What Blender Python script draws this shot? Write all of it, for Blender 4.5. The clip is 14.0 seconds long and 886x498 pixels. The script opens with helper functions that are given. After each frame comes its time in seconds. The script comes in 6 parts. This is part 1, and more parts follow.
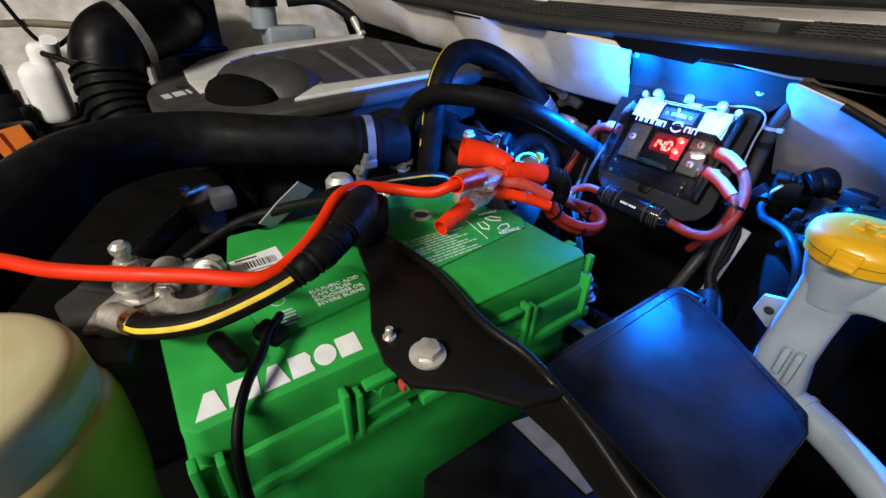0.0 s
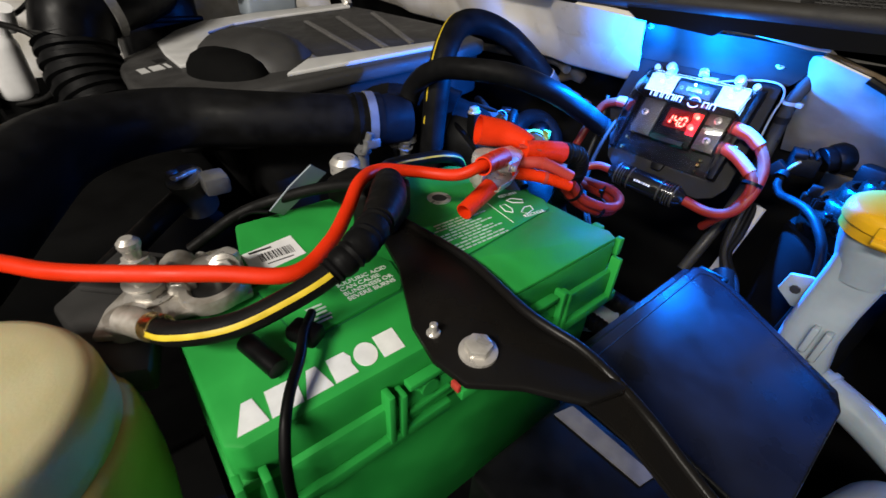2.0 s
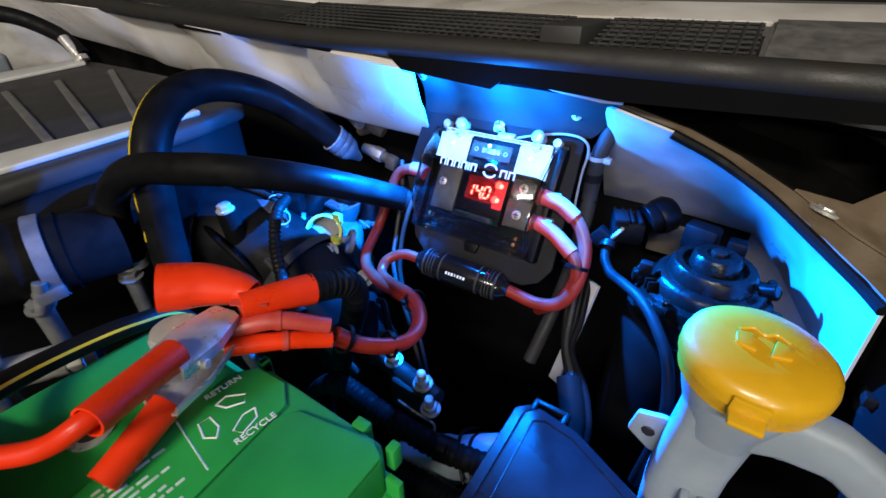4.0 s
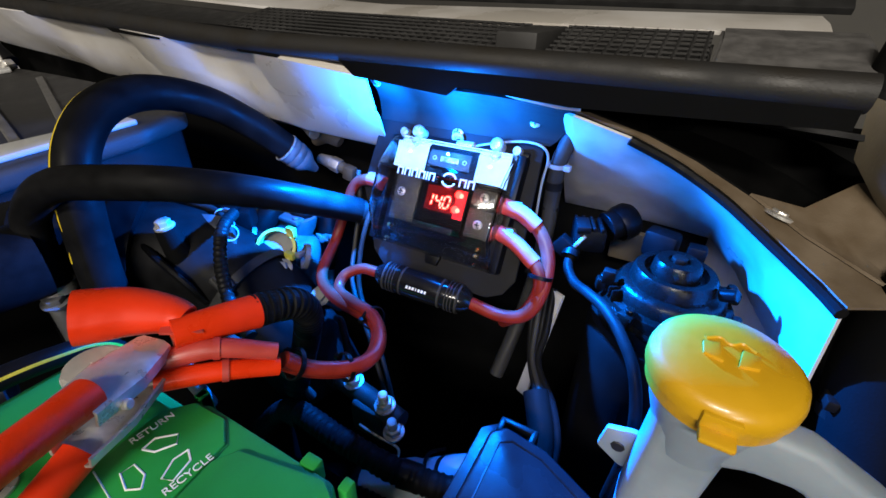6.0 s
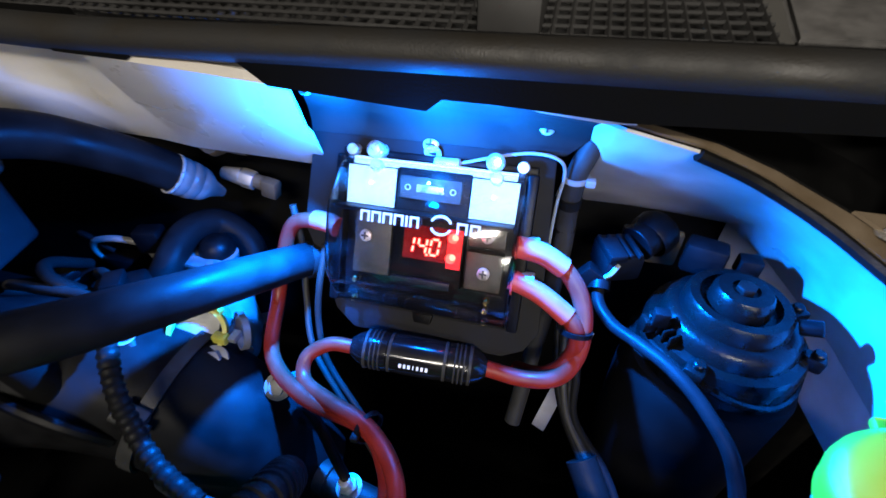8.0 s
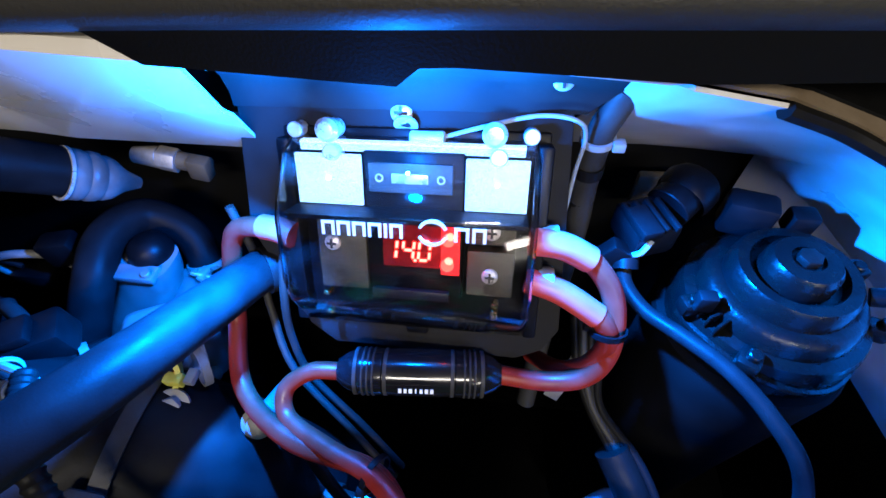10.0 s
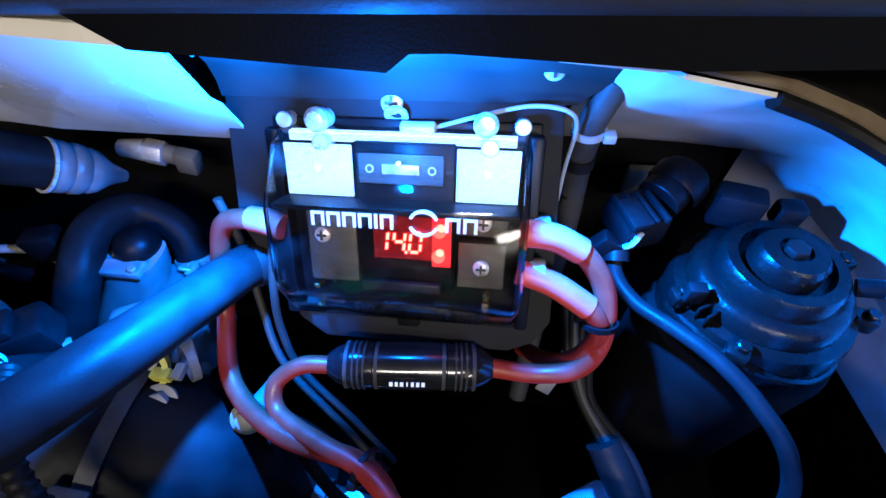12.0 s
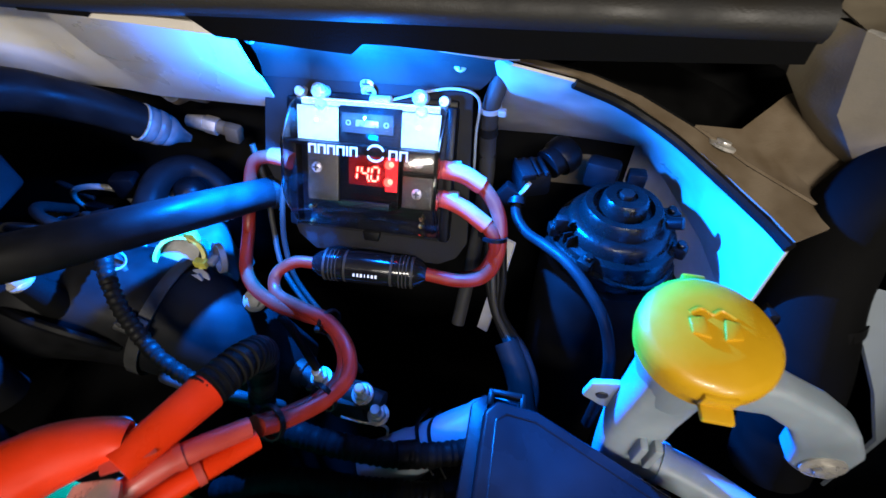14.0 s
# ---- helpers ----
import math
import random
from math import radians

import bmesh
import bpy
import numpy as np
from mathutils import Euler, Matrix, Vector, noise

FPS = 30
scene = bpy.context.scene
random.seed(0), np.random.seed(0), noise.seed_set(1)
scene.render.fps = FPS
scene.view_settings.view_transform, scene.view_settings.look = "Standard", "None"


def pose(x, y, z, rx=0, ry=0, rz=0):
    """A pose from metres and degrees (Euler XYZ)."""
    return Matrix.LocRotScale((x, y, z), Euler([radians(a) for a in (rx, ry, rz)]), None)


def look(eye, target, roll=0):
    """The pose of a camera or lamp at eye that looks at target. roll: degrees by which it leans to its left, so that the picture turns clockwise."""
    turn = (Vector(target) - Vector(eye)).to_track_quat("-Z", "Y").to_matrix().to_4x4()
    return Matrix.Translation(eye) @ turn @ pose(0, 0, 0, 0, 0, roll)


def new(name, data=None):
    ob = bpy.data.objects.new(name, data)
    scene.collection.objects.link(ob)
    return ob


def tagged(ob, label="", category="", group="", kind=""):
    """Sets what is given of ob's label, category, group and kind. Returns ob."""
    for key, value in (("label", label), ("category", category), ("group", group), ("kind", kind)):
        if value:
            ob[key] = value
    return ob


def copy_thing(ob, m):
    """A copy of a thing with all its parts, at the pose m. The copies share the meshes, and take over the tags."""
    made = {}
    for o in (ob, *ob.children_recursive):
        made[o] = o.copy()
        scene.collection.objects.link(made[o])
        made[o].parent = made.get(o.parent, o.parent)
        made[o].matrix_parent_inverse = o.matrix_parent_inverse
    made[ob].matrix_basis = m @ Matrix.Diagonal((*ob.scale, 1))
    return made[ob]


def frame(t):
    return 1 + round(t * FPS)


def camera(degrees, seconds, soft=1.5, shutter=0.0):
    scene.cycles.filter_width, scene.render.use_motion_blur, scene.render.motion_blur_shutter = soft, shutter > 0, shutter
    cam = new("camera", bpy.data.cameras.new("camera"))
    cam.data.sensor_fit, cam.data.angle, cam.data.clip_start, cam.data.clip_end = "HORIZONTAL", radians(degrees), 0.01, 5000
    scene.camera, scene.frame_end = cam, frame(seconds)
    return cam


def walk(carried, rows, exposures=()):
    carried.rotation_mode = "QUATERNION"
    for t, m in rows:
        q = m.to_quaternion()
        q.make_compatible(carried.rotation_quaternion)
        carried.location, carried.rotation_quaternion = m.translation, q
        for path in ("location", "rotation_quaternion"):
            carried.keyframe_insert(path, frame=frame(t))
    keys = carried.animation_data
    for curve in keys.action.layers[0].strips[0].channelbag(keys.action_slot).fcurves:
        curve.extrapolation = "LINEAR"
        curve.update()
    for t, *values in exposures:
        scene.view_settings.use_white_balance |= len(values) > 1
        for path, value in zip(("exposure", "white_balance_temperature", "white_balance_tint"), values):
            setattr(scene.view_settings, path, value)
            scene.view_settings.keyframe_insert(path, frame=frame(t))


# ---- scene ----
cam = camera(91.9, 14.0, shutter=0.5)
PATH = [
    (0, (0.0436, -0.0275, 1.1111), (-0.6405, 0.4859, 0.5930), 2.3),
    (0.5, (0.0432, -0.0342, 1.1133), (-0.6317, 0.4801, 0.5842), 2.5),
    (1, (0.0333, -0.0429, 1.1118), (-0.6314, 0.4723, 0.5708), 2.6),
    (1.5, (0.0228, -0.0469, 1.1077), (-0.6248, 0.4772, 0.5546), 2.9),
    (2, (0.0108, -0.0434, 1.1065), (-0.6199, 0.4933, 0.5461), 3.0),
    (2.5, (0.0030, -0.0072, 1.1108), (-0.5769, 0.5861, 0.5525), 3.3),
    (3, (-0.0035, 0.0478, 1.1204), (-0.5222, 0.7036, 0.5719), 1.6),
    (3.5, (-0.0141, 0.0990, 1.1256), (-0.5137, 0.7781, 0.5879), -0.4),
    (4, (-0.0233, 0.1370, 1.1218), (-0.4977, 0.8403, 0.5925), -0.2),
    (6.5, (-0.0269, 0.1538, 1.1164), (-0.4398, 0.9088, 0.6070), 0.8),
    (7, (-0.0411, 0.1610, 1.1243), (-0.4471, 0.9189, 0.6137), 0.8),
    (7.5, (-0.0788, 0.1836, 1.1169), (-0.4106, 0.9917, 0.6301), 2.9),
    (8, (-0.1098, 0.2350, 1.1308), (-0.3269, 0.9772, 0.4968), -1.5),
    (10.3, (-0.1342, 0.2972, 1.1235), (-0.2592, 0.9139, 0.3463), -5.2),
    (10.5, (-0.1340, 0.2965, 1.1230), (-0.2570, 0.9143, 0.3463), -5.1),
    (11, (-0.1331, 0.2969, 1.1229), (-0.2500, 0.9136, 0.3445), -4.8),
    (11.5, (-0.1331, 0.2958, 1.1220), (-0.2462, 0.9130, 0.3434), -4.5),
    (12, (-0.1336, 0.2954, 1.1220), (-0.2428, 0.9122, 0.3425), -4.1),
    (12.5, (-0.1292, 0.2815, 1.1237), (-0.2357, 0.8962, 0.3422), -3.9),
    (13, (-0.1123, 0.2448, 1.1383), (-0.2362, 0.8762, 0.3728), -3.1),
    (13.5, (-0.0889, 0.2206, 1.1456), (-0.2412, 0.8725, 0.4028), -3.6),
    (14, (-0.0705, 0.1956, 1.1486), (-0.2342, 0.8687, 0.4273), -2.5),
]
walk(cam, [(t, look(eye, target, roll)) for t, eye, target, roll in PATH], ((0, 0.0), (3.0, 0.0), (4.0, -0.15), (7.5, -0.2), (10.3, -0.24), (12.4, -0.24), (14, -0.1)))

# ---- light ----
world = bpy.data.worlds.new("world")
scene.world = world
world.use_nodes = True
bg = world.node_tree.nodes["Background"]
bg.inputs[0].default_value = (0.9, 0.95, 1.0, 1)
bg.inputs[1].default_value = 0.004


def area_lamp(name, eye, target, sx, sy, watts, colour):
    data = bpy.data.lights.new(name, "AREA")
    data.shape, data.size, data.size_y, data.energy, data.color = "RECTANGLE", sx, sy, watts, colour
    ob = new(name, data)
    ob.matrix_world = look(eye, target)
    return ob


area_lamp("ceiling_lamp", (0.25, -1.60, 2.42), (-0.3, 0.30, 0.95), 0.9, 0.16, 60, (1.0, 0.93, 0.83))
area_lamp("garage_lamp", (1.6, -2.5, 1.95), (-0.3, 0.3, 1.0), 0.8, 0.25, 38, (1.0, 0.93, 0.83))


def led_point(name, at, watts, colour=(0.0, 0.170, 1.0)):
    data = bpy.data.lights.new(name, "POINT")
    data.energy, data.color, data.shadow_soft_size = watts, colour, 0.0028
    ob = new(name, data)
    ob.location = at
    return ob


for spot, target, watts in (((-0.217, 0.4110, 1.0380), (-0.262, 0.4200, 1.0620), 1.3), ((-0.171, 0.4165, 1.0330), (-0.171, 0.4400, 1.0560), 0.9), ((-0.142, 0.4160, 1.0330), (-0.120, 0.4380, 1.0560), 0.35)):
    area_lamp("led_lamp", spot, target, 0.005, 0.005, watts, (0.0, 0.170, 1.0))
# unseen point added before the cover to brighten the parts below it
led_point("led_lamp", (-0.171, 0.4020, 1.0360), 0.9)
for spot in ((-0.202, 0.4165, 1.0145), (-0.170, 0.4180, 1.0170), (-0.136, 0.4165, 1.0145)):
    led_point("cover_led", spot, 0.35, (0.03, 0.26, 1.0))
# unseen fill lamps added at both sides to carry the blue light outwards
for spot, target, watts, beam in (((-0.222, 0.3990, 1.0310), (-0.285, 0.3550, 0.940), 4.8, 104), ((-0.118, 0.4095, 1.0300), (0.014, 0.3620, 0.908), 3.7, 94)):
    strip = area_lamp("blue_fill_lamp", spot, target, 0.005, 0.005, watts, (0.0, 0.165, 1.0))
    strip.data.spread = radians(beam)
for spot in ((-0.1542, 0.4068, 0.9922), (-0.1545, 0.4015, 0.9826)):
    led_point("red_display_lamp", spot, 0.010, (1.0, 0.015, 0.01))


# ---- materials ----
def paint(name, col, rough=0.5, metal=0.0, var=0.25, scale=60.0, bump=0.1, fine=900.0, alt=None, spec=0.5, coat=0.0, trans=0.0, wear=0.15):
    """A procedural surface: base colour with stains and grain, uneven gloss and a fine relief."""
    m = bpy.data.materials.new(name)
    m.use_nodes = True
    nt = m.node_tree
    b = nt.nodes["Principled BSDF"]
    tc = nt.nodes.new("ShaderNodeTexCoord")
    n1 = nt.nodes.new("ShaderNodeTexNoise")
    n1.inputs["Scale"].default_value, n1.inputs["Detail"].default_value = scale, 6
    n2 = nt.nodes.new("ShaderNodeTexNoise")
    n2.inputs["Scale"].default_value, n2.inputs["Detail"].default_value = fine, 3
    for n in (n1, n2):
        nt.links.new(tc.outputs["Object"], n.inputs["Vector"])
    ramp = nt.nodes.new("ShaderNodeValToRGB")
    ramp.color_ramp.elements[0].position, ramp.color_ramp.elements[1].position = 0.35, 0.68
    dark = tuple(c * (1 - var) for c in col) if alt is None else alt
    ramp.color_ramp.elements[0].color, ramp.color_ramp.elements[1].color = (*dark, 1), (*col, 1)
    nt.links.new(n1.outputs[0], ramp.inputs[0])
    nt.links.new(ramp.outputs[0], b.inputs["Base Color"])
    rr = nt.nodes.new("ShaderNodeMapRange")
    rr.inputs["From Min"].default_value, rr.inputs["From Max"].default_value = 0.3, 0.7
    rr.inputs["To Min"].default_value, rr.inputs["To Max"].default_value = max(0.02, rough - wear), min(1.0, rough + wear)
    nt.links.new(n1.outputs[0], rr.inputs["Value"])
    nt.links.new(rr.outputs[0], b.inputs["Roughness"])
    if bump:
        bp = nt.nodes.new("ShaderNodeBump")
        bp.inputs["Strength"].default_value, bp.inputs["Distance"].default_value = bump, 0.0006
        nt.links.new(n2.outputs[0], bp.inputs["Height"])
        nt.links.new(bp.outputs[0], b.inputs["Normal"])
    b.inputs["Metallic"].default_value = metal
    b.inputs["Specular IOR Level"].default_value = spec
    b.inputs["Coat Weight"].default_value = coat
    b.inputs["Transmission Weight"].default_value = trans
    return m


def glow(name, col, strength):
    m = bpy.data.materials.new(name)
    m.use_nodes = True
    b = m.node_tree.nodes["Principled BSDF"]
    b.inputs["Base Color"].default_value = (*[min(1, c * 0.5) for c in col], 1)
    b.inputs["Emission Color"].default_value, b.inputs["Emission Strength"].default_value = (*col, 1), strength
    return m


def clear(name, col, rough=0.05, ior=1.3):
    m = bpy.data.materials.new(name)
    m.use_nodes = True
    nt = m.node_tree
    b = nt.nodes["Principled BSDF"]
    b.inputs["Base Color"].default_value = (*col, 1)
    b.inputs["Roughness"].default_value, b.inputs["IOR"].default_value = rough, ior
    b.inputs["Transmission Weight"].default_value = 1.0
    return m


M_GREEN = paint("green_plastic", (0.024, 0.33, 0.055), 0.5, var=0.18, scale=35, bump=0.12, fine=1500, spec=0.2)
M_GREEN2 = paint("green_label_plate", (0.014, 0.20, 0.055), 0.5, var=0.2, scale=50, bump=0.1)
M_PRINT = paint("pale_print", (0.55, 0.68, 0.58), 0.6, var=0.3, scale=300, bump=0)
M_WPRINT = paint("white_print", (0.82, 0.84, 0.82), 0.5, var=0.12, scale=120, bump=0.05)
M_PAPER = paint("white_paper", (0.83, 0.83, 0.83), 0.55, var=0.06, scale=120, bump=0.05)
# printing ink, and the painted dark of holes, slots and the grille's depth
M_INK_HOLE = paint("ink_and_hole_black", (0.02, 0.02, 0.02), 0.5, bump=0)
M_GLOSS = paint("glossy_black", (0.007, 0.007, 0.008), 0.16, var=0.3, scale=60, bump=0.03, wear=0.06)
M_BLACK = paint("black_plastic", (0.0036, 0.0036, 0.004), 0.42, spec=0.12, var=0.5, scale=45, bump=0.05)
M_BLACKM = paint("black_painted_steel", (0.005, 0.0047, 0.0047), 0.33, var=0.4, scale=30, bump=0.12, alt=(0.008, 0.007, 0.006), spec=0.22)
# darker than the shell: holds the shade on the cover's lower side
M_SKIRT = paint("darkened_skirt_black", (0.010, 0.010, 0.011), 0.7, spec=0.15, var=0.4, scale=40, bump=0.2, fine=1500)
M_RUBBER = paint("black_rubber", (0.004, 0.004, 0.004), 0.5, var=0.5, scale=70, spec=0.10, bump=0.2, alt=(0.008, 0.0075, 0.007))
M_HOSE = paint("rubber_hose", (0.0072, 0.0072, 0.0076), 0.5, spec=0.06, var=0.4, scale=60, bump=0.12, fine=1300)
M_DUST = paint("dusty_black", (0.010, 0.0095, 0.009), 0.6, var=0.5, scale=40, bump=0.3, alt=(0.018, 0.0155, 0.012))
# even near-black for the deep bay parts, cowl lip and gutter
M_DEEP = paint("near_black", (0.003, 0.003, 0.003), 0.8, spec=0.08, var=0.4, scale=30, bump=0.2)
M_GREY = paint("charcoal_plastic", (0.036, 0.035, 0.034), 0.55, spec=0.35, var=0.25, scale=30, bump=0.2, fine=2000)
M_SILVER = paint("silver_grey_paint", (0.5, 0.5, 0.49), 0.5, var=0.12, scale=40, bump=0.1)
M_PANEL = paint("textured_panel", (0.015, 0.0145, 0.0145), 0.72, spec=0.12, var=0.2, scale=50, bump=0.25, fine=2500)
M_WHITE = paint("white_body_paint", (0.72, 0.70, 0.67), 0.35, var=0.1, scale=14, bump=0.04, coat=0.3, alt=(0.55, 0.51, 0.45))
M_APRON = paint("painted_apron", (0.62, 0.61, 0.60), 0.42, var=0.15, scale=25, bump=0.06, alt=(0.40, 0.38, 0.34))
M_STEEL = paint("zinc_steel", (0.66, 0.63, 0.58), 0.34, metal=0.55, var=0.25, scale=120, bump=0.15)
M_DULL = paint("cast_alloy", (0.30, 0.29, 0.27), 0.5, metal=0.35, var=0.4, scale=90, bump=0.4, fine=700)
M_LEAD = paint("dull_lead", (0.50, 0.47, 0.43), 0.42, metal=0.45, var=0.4, scale=110, bump=0.4, alt=(0.30, 0.27, 0.22))
M_BRASS = paint("brass", (0.75, 0.55, 0.22), 0.25, metal=1.0, var=0.2, scale=150)
M_RED = paint("orange_red_sheath", (0.72, 0.030, 0.004), 0.42, var=0.15, scale=60, bump=0.08, spec=0.2)
M_RIBGREY = paint("worn_rib_grey", (0.13, 0.125, 0.12), 0.5, var=0.4, scale=90, bump=0.1)
M_CLAMP = paint("orange_vinyl", (0.78, 0.036, 0.004), 0.36, var=0.15, scale=50, bump=0.05, spec=0.25)
M_CABLE = paint("brick_red_cable", (0.235, 0.019, 0.010), 0.42, var=0.25, scale=90, bump=0.08, spec=0.3)
M_SHRINK = paint("pink_red_sleeve", (0.46, 0.048, 0.034), 0.45, var=0.15, scale=90, bump=0.06)
M_YELLOW = paint("yellow_cap_plastic", (0.66, 0.365, 0.010), 0.38, var=0.12, scale=40, bump=0.08, coat=0.2)
M_BAR = paint("bronzed_bar", (0.04, 0.034, 0.02), 0.55, metal=0.0, var=0.3, scale=120)
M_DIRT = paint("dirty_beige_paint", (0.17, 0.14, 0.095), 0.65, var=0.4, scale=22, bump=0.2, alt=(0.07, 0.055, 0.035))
M_YSTRIPE = paint("yellow_stripe", (0.75, 0.55, 0.03), 0.45, var=0.2, scale=150)
M_MILKY = paint("milky_plastic", (0.25, 0.29, 0.33), 0.45, var=0.12, scale=30, bump=0.05)
M_TANK = paint("aged_tank_plastic", (0.66, 0.51, 0.23), 0.45, var=0.2, scale=22, bump=0.12, alt=(0.48, 0.36, 0.13), spec=0.2)
M_TANKLID = paint("pale_tank_lid", (0.54, 0.50, 0.32), 0.4, var=0.2, scale=18, bump=0.12, alt=(0.45, 0.40, 0.22), spec=0.25)
M_BOTTLE = paint("white_bottle_plastic", (0.29, 0.34, 0.39), 0.42, var=0.16, scale=30, bump=0.06, alt=(0.22, 0.265, 0.31), spec=0.3)
for m_, k in ((M_TANK, 0.25), (M_TANKLID, 0.25), (M_BOTTLE, 0.2)):
    bs = m_.node_tree.nodes["Principled BSDF"]
    bs.inputs["Subsurface Weight"].default_value, bs.inputs["Subsurface Scale"].default_value = k, 0.006
M_CONDUIT = paint("dusty_conduit", (0.035, 0.034, 0.033), 0.5, spec=0.2, var=0.4, scale=60, bump=0.15)
M_ALLOY = paint("pale_cast_alloy", (0.17, 0.17, 0.17), 0.48, metal=0.15, var=0.3, scale=80, bump=0.3, fine=700)
M_FLANGE = paint("dusty_beige_paint", (0.18, 0.138, 0.092), 0.6, var=0.3, scale=35, bump=0.25, alt=(0.10, 0.07, 0.04))
M_STRUT = paint("grimy_strut_rubber", (0.0014, 0.0014, 0.0016), 0.30, spec=0.22, var=0.5, scale=150, bump=0.3, fine=500, alt=(0.004, 0.0035, 0.003), wear=0.12)
M_FUSEBOX = paint("matt_dark_cover", (0.013, 0.014, 0.017), 0.33, spec=0.14, var=0.35, scale=28, bump=0.2, fine=1800)
M_CLIP = paint("yellow_green_clip", (0.45, 0.42, 0.06), 0.45, var=0.3, scale=100)
M_ORANGE = paint("orange_sticker", (0.80, 0.20, 0.02), 0.5, var=0.15, scale=80)
M_FLOOR = paint("garage_concrete", (0.30, 0.29, 0.27), 0.8, var=0.3, scale=3, bump=0.3, fine=90)
M_WALL = paint("garage_plaster", (0.28, 0.27, 0.25), 0.85, var=0.12, scale=2, bump=0.2, fine=120)
M_SMOKE = clear("smoked_cover", (0.58, 0.58, 0.60), 0.06, 1.40)
M_CLEARV = paint("clear_vinyl", (0.75, 0.72, 0.68), 0.2, var=0.1, scale=80, trans=0.6, bump=0.05)
M_LEDRED = glow("red_digits", (1.0, 0.05, 0.035), 44.0)
M_REDWIN = glow("red_lamp_window", (1.0, 0.01, 0.008), 1.6)
M_LEDDOT = glow("red_lamp", (1.0, 0.03, 0.02), 60.0)
# uneven emission that imitates overbright blue light on the block's upper parts
M_BLUEGLOW = glow("blue_white_glow", (0.34, 0.74, 1.0), 4.0)
glow_nt = M_BLUEGLOW.node_tree
glow_noise, glow_range, glow_ramp = glow_nt.nodes.new("ShaderNodeTexNoise"), glow_nt.nodes.new("ShaderNodeMapRange"), glow_nt.nodes.new("ShaderNodeValToRGB")
glow_noise.inputs["Scale"].default_value = 95
glow_range.inputs["From Min"].default_value, glow_range.inputs["From Max"].default_value = 0.36, 0.62
glow_range.inputs["To Min"].default_value, glow_range.inputs["To Max"].default_value = 0.9, 4.5
glow_ramp.color_ramp.elements[0].position, glow_ramp.color_ramp.elements[1].position = 0.38, 0.58
glow_ramp.color_ramp.elements[0].color, glow_ramp.color_ramp.elements[1].color = (0.01, 0.33, 1.0, 1), (0.55, 0.86, 1.0, 1)
glow_nt.links.new(glow_noise.outputs[0], glow_range.inputs["Value"])
glow_nt.links.new(glow_noise.outputs[0], glow_ramp.inputs[0])
glow_nt.links.new(glow_range.outputs[0], glow_nt.nodes["Principled BSDF"].inputs["Emission Strength"])
glow_nt.links.new(glow_ramp.outputs[0], glow_nt.nodes["Principled BSDF"].inputs["Emission Color"])
M_DISPLAY = paint("dark_red_window", (0.16, 0.006, 0.006), 0.2, var=0.2, scale=60, bump=0)


# ---- building helpers ----
ORG = {}


def finish(name, bm, material, origin):
    bmesh.ops.recalc_face_normals(bm, faces=bm.faces)
    bmesh.ops.translate(bm, verts=bm.verts, vec=-Vector(origin))
    me = bpy.data.meshes.new(name)
    bm.to_mesh(me)
    bm.free()
    me.materials.append(material)
    me.polygons.foreach_set("use_smooth", [True] * len(me.polygons))
    me.set_sharp_from_angle(angle=radians(38))
    return me


def thing(name, loc, label, category, group="", kind=""):
    ob = new(name)
    ob.empty_display_size = 0.01
    ob.location = loc
    ORG[ob] = Vector(loc)
    return tagged(ob, label, category, group, kind)


def part(name, bm, material, parent, label=""):
    ob = new(name, finish(name, bm, material, ORG[parent]))
    ob.parent = parent
    ORG[ob] = ORG[parent]
    return tagged(ob, label)


def solo(name, bm, material, label, category, group="", kind=""):
    lo = Vector((min(v.co.x for v in bm.verts), min(v.co.y for v in bm.verts), min(v.co.z for v in bm.verts)))
    hi = Vector((max(v.co.x for v in bm.verts), max(v.co.y for v in bm.verts), max(v.co.z for v in bm.verts)))
    org = Vector(((lo.x + hi.x) / 2, (lo.y + hi.y) / 2, lo.z))
    ob = new(name, finish(name, bm, material, org))
    ob.location = org
    ORG[ob] = org
    return tagged(ob, label, category, group, kind)


def merge(*bms):
    out = bmesh.new()
    for b in bms:
        me = bpy.data.meshes.new("t")
        b.to_mesh(me)
        b.free()
        out.from_mesh(me)
        bpy.data.meshes.remove(me)
    return out


def block(size, at, bev=0.001, m=None, seg=2):
    """A box of that size centred at a point, edges rounded; m turns it first."""
    bm = bmesh.new()
    bmesh.ops.create_cube(bm, size=1, matrix=Matrix.Diagonal((*size, 1)))
    if bev:
        bmesh.ops.bevel(bm, geom=list(bm.edges), offset=bev, segments=seg, affect="EDGES", profile=0.5)
    bm.transform(Matrix.Translation(at) @ (m or Matrix()))
    return bm


def box2(lo, hi, bev=0.001, seg=2):
    lo, hi = Vector(lo), Vector(hi)
    return block(hi - lo, (lo + hi) / 2, bev, None, seg)


def prism(poly, h, m=None, bev=0.0008, seg=2):
    """A flat outline drawn in x and y, raised by h, edges rounded."""
    bm = bmesh.new()
    f = bm.faces.new([bm.verts.new((x, y, 0)) for x, y in poly])
    ext = bmesh.ops.extrude_face_region(bm, geom=[f])
    bmesh.ops.translate(bm, verts=[v for v in ext["geom"] if isinstance(v, bmesh.types.BMVert)], vec=(0, 0, h))
    if bev:
        bmesh.ops.bevel(bm, geom=list(bm.edges), offset=bev, segments=seg, affect="EDGES", profile=0.5)
    if m:
        bm.transform(m)
    return bm


